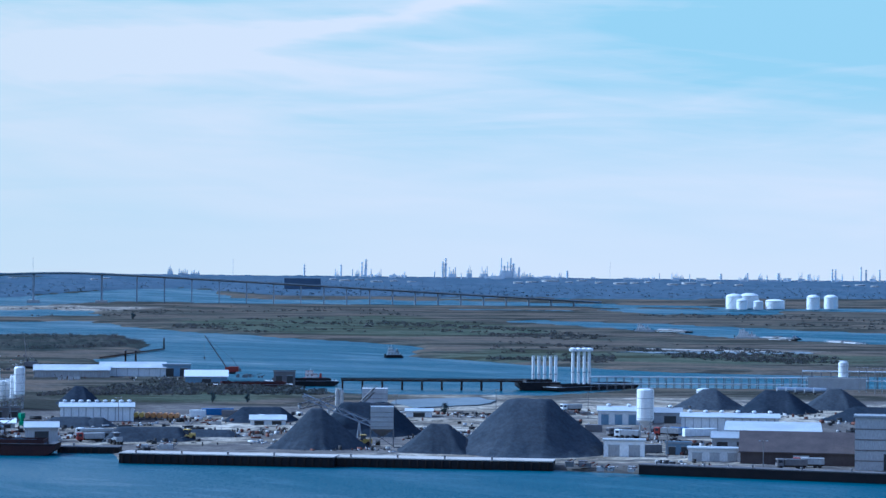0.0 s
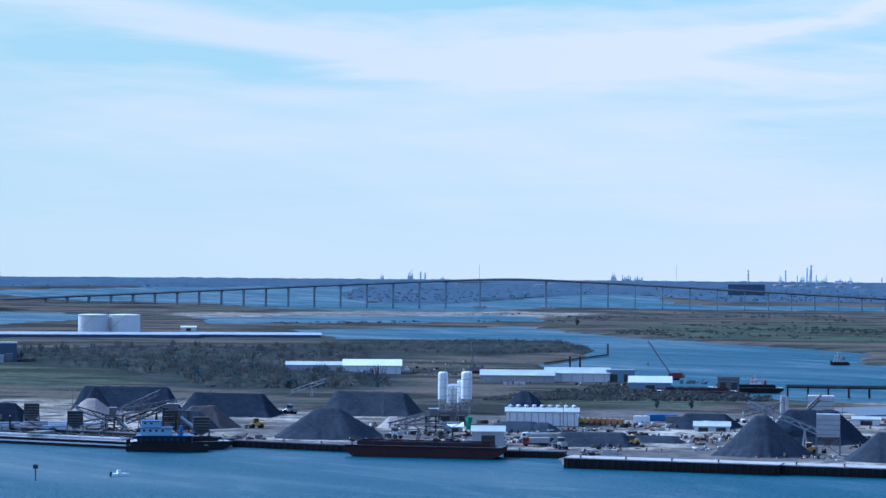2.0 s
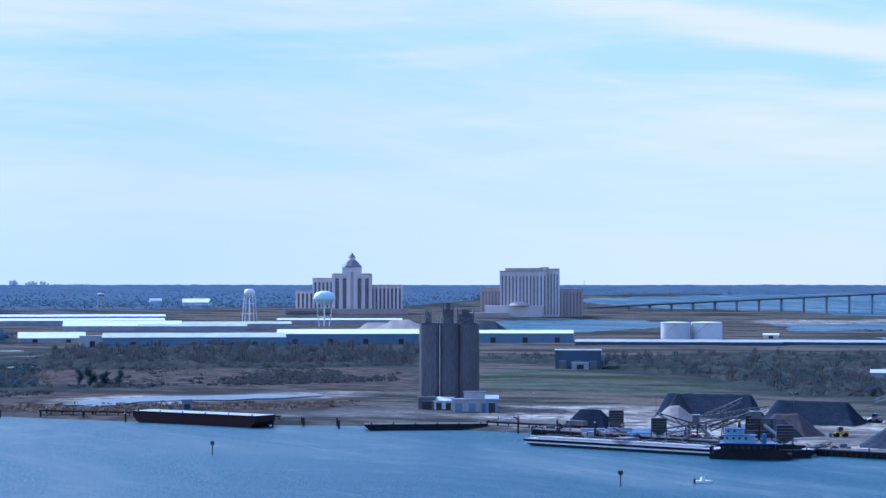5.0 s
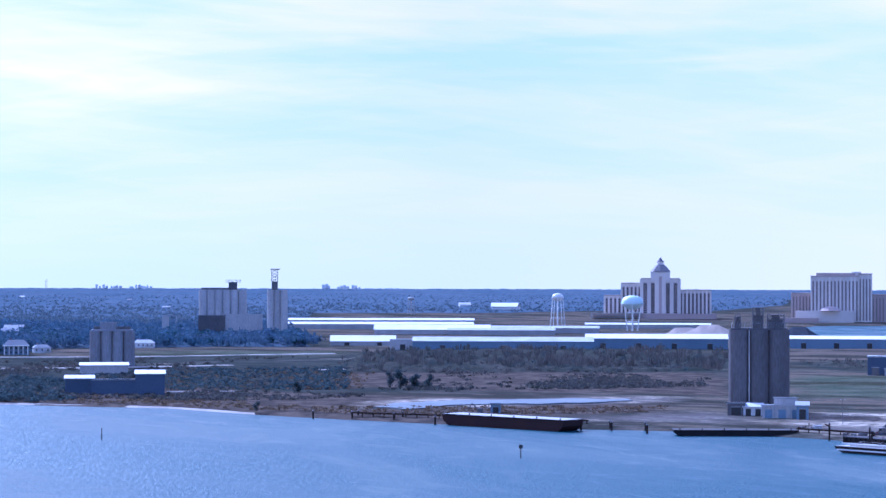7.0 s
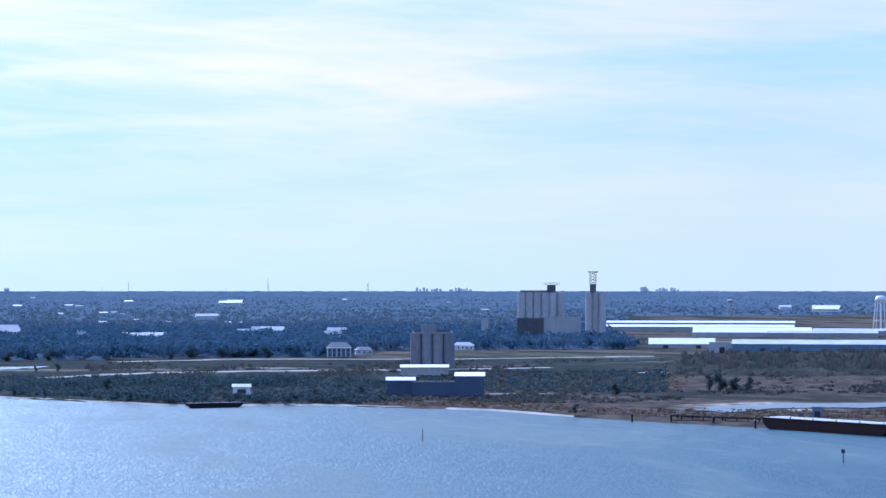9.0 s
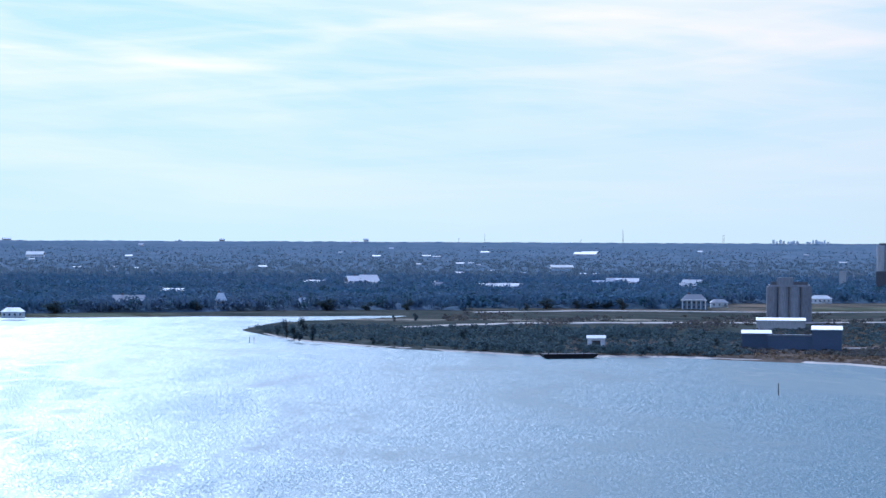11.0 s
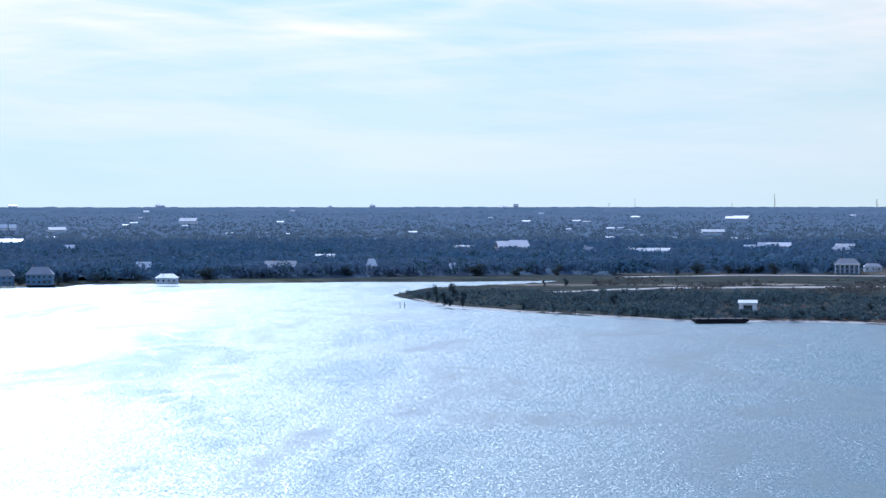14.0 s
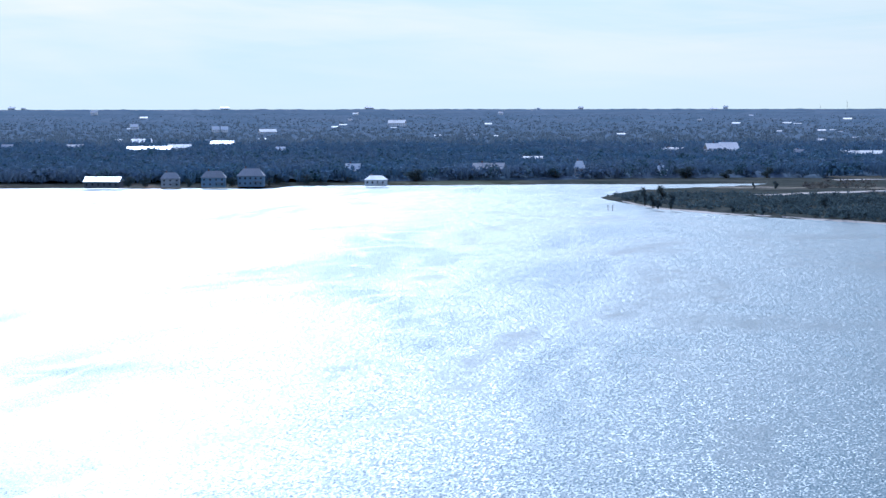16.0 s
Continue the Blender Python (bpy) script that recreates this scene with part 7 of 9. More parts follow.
shed(-429.2, 886.5, 1.5, 25.8, 8.4, 4.4, 6, "white", "white", "small white canopy before the silos", "mono", 2, group="elevator sheds")
shed(-435.8, 883.4, 1.5, 26.3, 7.4, 5.4, 8, "concrete_dark", "roof_grey", "dark machine hall at the foot of the silos", "flat", 1, group="elevator sheds")

b = (-1026.5, 1141.6, 1.5, 42.0, 27.6, 25.1)
old = thing("grain_elevator", *b[:4], "short grey stained silo block above sheds", "silo")
elevator_bins(old, 4, 3, b[4] / 7.2, b[5] * 0.95, "concrete_grey", 0, 0, 1.95)
part("roof_slab", box(B_(), -b[4] / 2, b[4] / 2, 0.8, b[4] * 0.75, b[5] * 0.95, b[5]), M["concrete_grey"], old)
part("head_house", box(B_(), -b[4] * 0.3, b[4] * 0.1, 4, 9, b[5], b[5] + 5), M["concrete_grey"], old, "grey sheet metal head house")
part("gallery", box(B_(), -b[4] * 0.45, b[4] * 0.45, 5, 8, b[5], b[5] + 2), M["concrete_dark"], old)
shed(-941.9, 1040.3, 1.5, 42.2, 29.5, 6.6, 10, "concrete_pale", "white", "pale loading house with a curved white roof", "mono", 0, group="elevator sheds")
shed(-784.7, 848.5, 1.5, 42.8, 14.4, 8.9, 8, "navy_wall", "white", "low shed with a bright white roof on the bank", "mono", 0, group="elevator sheds")
shed(-770.1, 859.8, 1.5, 41.9, 25.1, 7.7, 10, "navy_wall", "roof_grey", "low dark blue shed on the bank", "flat", 0, group="elevator sheds")
shed(-756.8, 870.1, 1.5, 41.0, 14.7, 11.2, 16, "navy_wall", "white", "blue grey shed with a bright pitched white roof", "mono", 0, group="elevator sheds")

b = (-1709.1, 2095.2, 1.5, 39.2, 56.8, 48.6)
ge = thing("grain_elevator", *b[:4], "pale concrete grain elevator with a small head tower", "silo")
elevator_bins(ge, 6, 2, b[4] / 11.6, b[5], "concrete_pale", 0, 0, 1.92)
part("head_house", box(B_(), b[4] * 0.12, b[4] * 0.30, 3, 9, b[5], b[5] + 9), M["concrete_dark"], ge)
bm = B_()
truss_beam(bm, (b[4] * 0.05, 5, b[5] + 9), (b[4] * 0.38, 5, b[5] + 9), 2.5, 2, 6, 0.2)
part("top_frame", bm, M["steel"], ge)
part("gallery", box(B_(), -b[4] * 0.45, b[4] * 0.2, 4, 8, b[5], b[5] + 2.5), M["concrete"], ge)
shed(-1420.3, 1772.5, 1.5, 38.7, 39.7, 25.5, 24, "concrete_pale", "roof", "square pale annex of the grain elevator", "flat", 0, group="elevator annexes", strips=7)
shed(-1443.1, 1751.7, 1.5, 39.5, 26.7, 24.4, 20, "concrete_dark", "roof_grey", "dark lower annex of the grain elevator", "flat", 2, group="elevator annexes")
b = (-1484.0, 1910.8, 1.5, 37.8, 21.8, 49.4)
gt = thing("grain_elevator", *b[:4], "tall narrow grain elevator with a lattice head tower", "silo")
elevator_bins(gt, 3, 2, b[4] / 5.8, b[5], "concrete_pale", 0, 0, 1.9)
part("leg_tower", box(B_(), -b[4] * 0.28, b[4] * 0.02, 1, 8, b[5], b[5] + 9), M["concrete_dark"], gt)
bm = B_()
for sx in (-0.28, 0.02):
    for yy in (1, 7):
        bar(bm, (b[4] * sx, yy, b[5] + 9), (b[4] * sx, yy, b[5] + 22), 0.35, 5)
for k in range(4):
    z0 = b[5] + 9 + k * 3.2
    bar(bm, (b[4] * -0.28, 1, z0), (b[4] * 0.02, 1, z0 + 3.2), 0.25, 4)
    bar(bm, (b[4] * 0.02, 1, z0), (b[4] * -0.28, 1, z0 + 3.2), 0.25, 4)
box(bm, b[4] * -0.36, b[4] * 0.12, 0, 8, b[5] + 21.5, b[5] + 22.5)
part("lattice_head", bm, M["steel"], gt)
conveyor(-1711.1, 2008.0, 1.5, 42, 26, 22, 14, "pale inclined grain conveyor above the trees", off=0, legs=1, material="concrete_pale")
b = (-1605.6, 1870.9, 1.5, 40.6, 7.4, 21.5)
shed(*b, 6, "concrete_pale", "roof", "slim pale transfer tower", "flat", 0, group="elevator annexes")

# mansion and shore buildings in the trees
b = (-1257.5, 1287.4, 1.5, 44.3, 19.8, 11.7)
man = house(*b, "blue grey columned mansion at the edge of the woods", "blue_wall", "roof_grey", depth=14, wing=False, group="")
for k in range(6):
    cx = -b[4] / 2 + 1 + (b[4] - 2) * k / 5
    part("column", cyl(B_(), cx, -2.0, 0.4, -0.3, b[5] * 0.58, 8), M["white"], man)
part("portico", box(B_(), -b[4] / 2, b[4] / 2, -2.6, 0, b[5] * 0.58, b[5] * 0.64), M["white"], man)
HOUSES = [
    ((-1412.6, 670.8, 1.5, 64.6, 18.0, 12.1), "blue_wall", "roof_grey"), ((-1416.6, 644.5, 1.5, 65.5, 16.3, 10.8), "blue_wall", "roof_grey"), ((-1432.4, 619.7, 1.5, 66.6, 12.9, 9.7), "grey_wall", "roof_grey"),
    ((-1375.9, 748.6, 1.5, 61.4, 14.5, 7.0), "white", "white"), ((-1498.5, 796.3, 1.5, 62.0, 10.2, 11.9), "grey_wall", "white"), ((-1465.9, 895.1, 1.5, 58.6, 23.2, 11.6), "grey_wall", "roof_grey"),
    ((-1428.4, 953.5, 1.5, 56.3, 7.7, 13.3), "grey_wall", "white"), ((-1416.7, 1020.8, 1.5, 54.2, 7.9, 9.1), "white", "white"), ((-1882.3, 1436.1, 1.5, 52.7, 33.1, 15.2), "stucco", "white"),
    ((-2737.3, 1145.9, 1.5, 67.3, 26.0, 11.7), "white", "white"), ((-2679.0, 1231.4, 1.5, 65.3, 29.5, 8.8), "white", "white"), ((-2256.6, 1107.8, 1.5, 63.9, 12.6, 9.4), "stucco_pink", "white"),
    ((-2419.7, 1018.1, 1.5, 67.2, 52.5, 7.8), "white", "white"), ((-2454.2, 1075.5, 1.5, 66.3, 26.8, 9.3), "white", "roof"), ((-2523.7, 972.2, 1.5, 68.9, 20.3, 9.3), "white", "roof"), ((-2570.4, 902.5, 1.5, 70.7, 15.0, 9.3), "white", "roof"),
    ((-4293.6, 1692.2, 34.2, 68.5, 13.8, 11.4), "white", "white"), ((-3598.9, 1490.8, 12.8, 67.5, 13.6, 11.5), "white", "white"), ((-3387.0, 1546.8, 8.9, 65.5, 11.2, 12.9), "white", "white"), ((-3380.3, 1558.9, 8.8, 65.2, 11.2, 12.9), "white", "white"),
    ((-3521.3, 1959.2, 16.2, 60.9, 30.2, 13.1), "white", "roof"), ((-2359.2, 1217.1, 1.5, 62.7, 19.9, 5.3), "white", "roof"), ((-3296.1, 1598.1, 7.6, 64.1, 27.5, 10.0), "white", "roof"), ((-1438.2, 571.5, 1.5, 68.3, 24.0, 7.3), "concrete_dark", "white"),
    ((-1812.4, 1708.9, 1.5, 46.7, 15.6, 9.3), "white", "white"), ((-1844.2, 1758.4, 1.5, 46.4, 15.3, 10.8), "stucco", "white"), ((-1794.2, 1732.0, 1.5, 46.0, 24.9, 11.8), "stucco", "white"), ((-1750.5, 1787.5, 1.5, 44.4, 21.3, 10.5), "white", "roof"),
    ((-3081.3, 2866.0, 21.2, 47.1, 42.1, 9.4), "white", "white"), ((-2626.9, 2395.2, 5.6, 47.6, 35.5, 8.9), "white", "roof"), ((-1803.8, 1472.0, 1.5, 50.8, 11.6, 9.9), "white", "roof"), ((-1801.3, 1554.3, 1.5, 49.2, 47.6, 7.7), "white", "roof"),
    ((-2078.5, 1590.7, 1.5, 52.6, 19.6, 12.2), "stucco", "white"), ((-3102.7, 2895.5, 22.2, 47.0, 29.7, 9.5), "white", "white"), ((-2034.1, 3245.4, 11.2, 32.1, 42.1, 14.2), "white", "white"), ((-1309.5, 1496.2, 1.5, 41.2, 18.9, 7.0), "white", "roof"),
    ((-1283.3, 1343.6, 1.5, 43.7, 13.9, 6.5), "white", "roof_grey"), ((-1513.4, 863.4, 1.5, 60.3, 10.9, 4.7), "white", "roof"), ((-2190.8, 3362.9, 15.8, 33.1, 20.1, 8.9), "white", "white"),
    ((-1690.6, 1722.2, 1.5, 44.5, 18.1, 8.4), "white", "roof"), ((-2020.5, 1643.7, 1.5, 50.9, 29.3, 5.8), "white", "roof"), ((-2099.3, 1528.9, 1.5, 53.9, 26.0, 6.5), "white", "roof"), ((-1823.5, 1160.0, 1.5, 57.5, 24.3, 6.5), "white", "roof"),
]
HOUSES += [(b, "white", "white" if i % 3 else "roof") for i, b in enumerate((
    (-4639.4, 1667.7, 45.7, 70.2, 8.6, 4.8),
    (-4068.5, 1706.6, 27.4, 67.2, 15.4, 6.5),
    (-3049.7, 1469.2, 3.0, 64.3, 10.2, 4.2),
    (-1936.9, 1061.2, 1.5, 61.3, 5.5, 2.2),
    (-3945.1, 2438.7, 35.0, 58.3, 9.3, 6.9),
    (-2967.6, 2061.2, 6.7, 55.2, 13.5, 4.5),
    (-1912.5, 1481.2, 1.5, 52.2, 7.9, 2.4),
    (-4647.8, 1643.9, 45.7, 70.5, 13.6, 7.2),
    (-3602.2, 1484.4, 12.8, 67.6, 8.8, 4.8),
    (-2438.2, 1155.6, 1.5, 64.6, 4.7, 2.7),
    (-4335.8, 2346.4, 45.7, 61.6, 17.3, 7.4),
    (-3503.4, 2140.3, 18.2, 58.6, 12.3, 5.1),
    (-2461.5, 1686.7, 1.5, 55.6, 7.5, 3.0),
    (-3917.0, 2993.6, 45.7, 52.6, 9.9, 7.3),
    (-3308.2, 2814.5, 25.3, 49.6, 16.3, 5.3),
    (-3131.4, 1271.4, 3.0, 67.9, 11.0, 3.3),
    (-1995.5, 933.0, 1.5, 64.9, 6.1, 3.3),
    (-4076.5, 2172.6, 34.4, 61.9, 10.4, 5.7),
    (-3076.0, 1852.5, 6.2, 58.9, 6.3, 3.6),
    (-1976.3, 1339.2, 1.5, 55.9, 8.4, 3.6),
    (-3876.7, 2931.4, 43.1, 52.9, 14.6, 6.0),
    (-2933.1, 2464.6, 11.2, 50.0, 9.6, 3.8),
    (-2505.6, 999.0, 1.5, 68.3, 5.4, 4.0),
    (-4476.4, 2065.6, 45.7, 65.2, 18.5, 6.1),
    (-3618.0, 1904.0, 17.8, 62.2, 13.3, 4.1),
    (-2535.8, 1509.1, 1.5, 59.2, 8.1, 4.4),
    (-4098.9, 2739.3, 45.7, 56.2, 11.1, 6.1),
    (-3460.1, 2582.5, 24.5, 53.3, 7.6, 4.3),
    (-2542.3, 2114.4, 2.2, 50.3, 11.6, 4.9),
    (-2053.4, 806.4, 1.5, 68.6, 6.6, 2.7),
    (-3829.7, 2029.2, 25.0, 62.1, 7.6, 4.3),
    (-3009.7, 1855.0, 5.3, 58.4, 10.6, 3.5),
    (-2071.4, 1470.1, 1.5, 54.6, 5.1, 2.5),
    (-3196.8, 2604.1, 18.7, 50.8, 13.4, 4.1),
    (-2437.4, 2264.2, 2.4, 47.1, 7.5, 3.3),
    (-1632.7, 1728.6, 1.5, 43.4, 8.3, 2.3),
    (-3453.8, 1916.6, 14.1, 61.0, 9.9, 3.9),
    (-2577.2, 1659.3, 1.5, 57.2, 11.5, 3.1),
    (-1763.0, 1304.6, 1.5, 53.5, 6.0, 2.2),
    (-2857.4, 2418.0, 9.3, 49.8, 6.6, 3.7),
    (-2014.4, 1946.5, 1.5, 46.0, 8.4, 2.8),
    (-1401.5, 1539.2, 1.5, 42.3, 4.2, 2.1),
    (-3086.1, 1792.0, 5.9, 59.9, 11.6, 3.5),
    (-2137.3, 1433.1, 1.5, 56.2, 5.8, 2.6),
    (-3287.0, 2535.1, 19.5, 52.4, 14.5, 4.2),
    (-2516.6, 2216.7, 2.7, 48.6, 8.4, 3.3),
    (-1688.9, 1697.2, 1.5, 44.9, 9.0, 2.4),
    (-3531.1, 1841.5, 15.0, 62.5, 11.0, 3.9),
    (-2665.9, 1614.6, 1.5, 58.8, 5.5, 3.1),
    (-1816.7, 1271.0, 1.5, 55.0, 6.7, 2.2),
    (-2941.4, 2357.8, 9.9, 51.3, 7.5, 3.8),
    (-2086.0, 1912.0, 1.5, 47.5, 9.2, 2.8),
    (-3568.1, 2790.4, 31.3, 52.0, 7.9, 4.5),
    (-2715.3, 2476.8, 7.9, 47.6, 11.0, 3.7),
    (-1807.6, 1919.7, 1.5, 43.3, 5.9, 2.6),
    (-3242.9, 2619.0, 20.0, 51.1, 14.6, 4.1),
    (-2408.6, 2264.0, 2.2, 46.8, 9.1, 3.3),
    (-1544.2, 1690.5, 1.5, 42.4, 4.6, 2.3),
    (-2933.4, 2441.4, 10.9, 50.2, 12.4, 3.8),
    (-2014.5, 1951.4, 1.5, 45.9, 7.0, 2.8),
    (-2850.8, 3217.2, 23.9, 41.5, 7.5, 4.3),
    (-2626.7, 2252.9, 4.1, 49.4, 10.4, 3.4),
    (-1708.6, 1705.7, 1.5, 45.0, 5.4, 2.4),
    (-2566.6, 2992.3, 13.9, 40.6, 13.8, 3.9),
    (-2248.3, 1987.2, 1.5, 48.5, 8.3, 3.0),
    (-3093.5, 3182.7, 28.3, 44.2, 8.9, 4.4)))]
for b, wall, roof in HOUSES:
    what = {"white": "white roofed", "roof": "pale roofed", "roof_grey": "grey roofed"}[roof]
    col = {"white": "white", "blue_wall": "blue grey", "stucco": "cream", "stucco_pink": "rose", "concrete_dark": "dark", "grey_wall": "grey"}[wall]
    house(*b, f"{what} {col} house among winter trees", wall, roof, off=(b[0] * 7.3) % 30 - 15, wing=b[4] < 22)

# ================= skyline =================
def stack(b, label, kind, group="refinery towers"):
    t = thing("process_tower" if kind != "mast" else "radio_mast", *b[:4], label, "tower" if kind != "mast" else "mast", group)
    w, h = max(b[4], 1.2), b[5]
    if kind == "mast":
        bm = B_()
        truss_beam(bm, (0, 0, -3), (0.01, 0, h), 0.01, w * 0.6, 10, 0.3)
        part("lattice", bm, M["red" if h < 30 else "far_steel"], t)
        part("beacon", lathe(B_(), 0, 0, [(0.4, h), (0.3, h + 1)], 6), M["red"], t)
    elif kind == "column":
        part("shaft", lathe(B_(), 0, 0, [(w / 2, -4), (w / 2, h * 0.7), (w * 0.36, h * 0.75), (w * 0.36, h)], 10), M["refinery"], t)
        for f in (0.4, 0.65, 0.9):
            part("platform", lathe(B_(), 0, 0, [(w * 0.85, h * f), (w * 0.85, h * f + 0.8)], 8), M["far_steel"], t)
    else:
        part("frame", box(B_(), -w / 2, w / 2, 0, 10, -4, h * 0.38), M["refinery"], t)
        for k in range(4):
            cx = -w / 2 + w * (k + 0.5) / 4
            part("column", cyl(B_(), cx, 3, w * (0.05 + 0.02 * (k % 2)), h * 0.3, h * (0.62 + 0.38 * ((k * 7 + int(w)) % 3) / 2), 8), M["refinery"], t)
        part("platform", box(B_(), -w * 0.4, w * 0.4, 1, 6, h * 0.55, h * 0.58), M["refinery"], t)
    return t


def skyline_block(x, y, z, turn, w, h):
    """A cluster of far towers of uneven height."""
    r = random.Random(int(x))
    t = thing("distant_block", x, y, z - 2, turn, "distant tower blocks on the skyline, painted pale with haze", "building", "skyline blocks")
    k = max(2, int(w / 6))
    left = -w / 2
    for i in range(k):
        ww = w / k * r.uniform(0.55, 1.15)
        hh = (h + 2) * (r.uniform(0.55, 1.0) if h > 7 else r.uniform(0.6, 0.9))
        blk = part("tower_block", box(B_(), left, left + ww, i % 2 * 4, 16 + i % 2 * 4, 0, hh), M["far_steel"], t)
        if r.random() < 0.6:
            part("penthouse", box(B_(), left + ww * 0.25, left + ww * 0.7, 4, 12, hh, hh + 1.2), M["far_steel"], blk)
        left += w / k
    return t


SKY_TOWERS = [
    ((-587.9, 4864.6, 44.6, 6.9, 9.8, 21.9), "block"),
    ((-561.5, 4867.7, 44.6, 6.6, 17.1, 14.6), "block"),
    ((-533.9, 4870.8, 44.6, 6.3, 19.6, 12.2), "block"),
    ((-453.1, 4879.0, 44.6, 5.3, 3.7, 35.4), "mast"),
    ((-300.1, 4890.8, 44.6, 3.5, 3.7, 26.9), "column"),
    ((-220.8, 4895.0, 44.6, 2.6, 3.7, 26.9), "column"),
    ((-185.4, 4896.5, 44.6, 2.2, 9.8, 17.1), "block"),
    ((-175.6, 4896.9, 44.6, 2.1, 3.7, 33.0), "column"),
    ((-167.1, 4897.2, 44.6, 2.0, 4.9, 39.2), "column"),
    ((-138.9, 4898.0, 44.6, 1.6, 12.2, 12.2), "block"),
    ((-0.6, 4900.0, 44.6, 0.0, 4.9, 35.5), "column"),
    ((5.6, 4900.0, 44.6, -0.1, 4.9, 42.9), "column"),
    ((20.3, 4900.0, 44.6, -0.2, 17.1, 23.3), "block"),
    ((57.0, 4899.7, 44.6, -0.7, 12.2, 26.9), "block"),
    ((90.1, 4899.2, 44.6, -1.1, 14.7, 25.7), "block"),
    ((136.6, 4898.1, 44.6, -1.6, 26.9, 44.1), "block"),
    ((152.5, 4897.6, 44.6, -1.8, 6.1, 33.1), "column"),
    ((164.7, 4897.2, 44.6, -1.9, 4.9, 24.5), "column"),
    ((185.5, 4896.5, 44.6, -2.2, 24.5, 12.2), "block"),
    ((268.5, 4892.6, 44.6, -3.1, 4.9, 18.3), "column"),
    ((361.0, 4886.7, 44.6, -4.2, 3.7, 35.4), "mast"),
    ((513.5, 4873.0, 44.6, -6.0, 12.2, 11.0), "block"),
    ((597.6, 4863.4, 44.6, -7.0, 4.9, 14.6), "column"),
    ((651.4, 4856.5, 44.6, -7.6, 9.8, 17.0), "block"),
    ((681.1, 4852.4, 44.6, -8.0, 9.8, 18.2), "block"),
    ((719.1, 4846.9, 44.6, -8.4, 6.1, 17.0), "column"),
    ((781.8, 4837.2, 44.6, -9.2, 4.9, 14.5), "column"),
    ((831.2, 4829.0, 44.6, -9.8, 3.7, 26.6), "column"),
    ((838.2, 4827.8, 44.6, -9.8, 3.7, 26.5), "column"),
    ((890.8, 4818.4, 44.6, -10.5, 3.7, 31.3), "column"),
    ((901.2, 4816.4, 44.6, -10.6, 3.7, 25.3), "column"),
    ((916.3, 4813.6, 44.6, -10.8, 9.8, 19.3), "block"),
    ((929.1, 4811.1, 44.6, -10.9, 3.7, 26.5), "column"),
    ((-1020.6, 4792.5, 44.6, 12.0, 12.2, 23.3), "block"),
    ((-1080.4, 4779.4, 44.6, 12.7, 7.3, 13.5), "block"),
    ((-999.1, 4797.1, 44.6, 11.8, 3.7, 18.4), "column"),
    ((-989.5, 4799.1, 44.6, 11.6, 3.7, 15.9), "column"),
    ((-952.2, 4806.6, 44.6, 11.2, 9.8, 8.6), "block"),
    ((-874.0, 4821.4, 44.6, 10.3, 3.7, 33.1), "mast"),
    ((-586.5, 4864.8, 44.6, 6.9, 12.2, 15.9), "block"),
    ((-557.5, 4868.2, 44.6, 6.5, 17.1, 11.0), "block"),
    ((-1857.4, 4534.3, 44.6, 22.3, 3.7, 11.0), "mast"),
    ((-3531.4, 3397.0, 44.6, 46.1, 3.7, 19.5), "mast"),
    ((-3380.0, 3547.6, 44.6, 43.6, 4.9, 17.1), "mast"),
    ((-3532.1, 3396.2, 44.6, 46.1, 4.9, 29.2), "mast"),
    ((-3732.1, 3175.1, 44.6, 49.6, 2.5, 19.6), "mast"),
    ((-3768.3, 3132.0, 44.6, 50.3, 2.5, 9.8), "mast"),
    ((-3594.0, 3330.7, 44.6, 47.2, 2.5, 8.5), "mast"),
    ((-3378.0, 3549.5, 44.6, 43.6, 3.7, 19.3), "mast"),
]
shed(-260.4, 4195.9, 21.1, 3.6, 67.3, 22.0, 24, "navy_wall", "roof_grey", "dark industrial hall beyond the bridge", "flat", 0, group="skyline blocks", name="industrial_hall", category="building")
for b, kind in SKY_TOWERS:
    stack(b, {"mast": "slim distant radio mast on the skyline", "column": "distant slender refinery column on the skyline", "block": "distant refinery unit with clustered columns"}[kind], kind, "" if kind == "mast" else "refinery towers")
# smaller columns, sheds and pipework between the large units
rr = random.Random(77)
for i in range(64):
    a = rr.choice((rr.uniform(-0.05, 0.045), rr.uniform(-0.06, 0.20), rr.uniform(0.10, 0.20)))
    d = rr.uniform(4820, 4895)
    if i % 4 == 3:
        shed(d * math.sin(a), d * math.cos(a), 43.0, -math.degrees(a), rr.uniform(8, 22), rr.uniform(3.5, 8), 10, "far_steel", "roof_white", "low hall of the distant refinery with haze-pale walls", "flat", 0, group="refinery halls", name="refinery_hall", category="hall")
    else:
        stack((d * math.sin(a), d * math.cos(a), 43.0, -math.degrees(a), rr.uniform(1.3, 2.6) if i % 4 else rr.uniform(7, 13), rr.uniform(7, 20)), "pale slim refinery column among low halls" if i % 4 else "small distant refinery unit with short columns", "column" if i % 4 else "block")
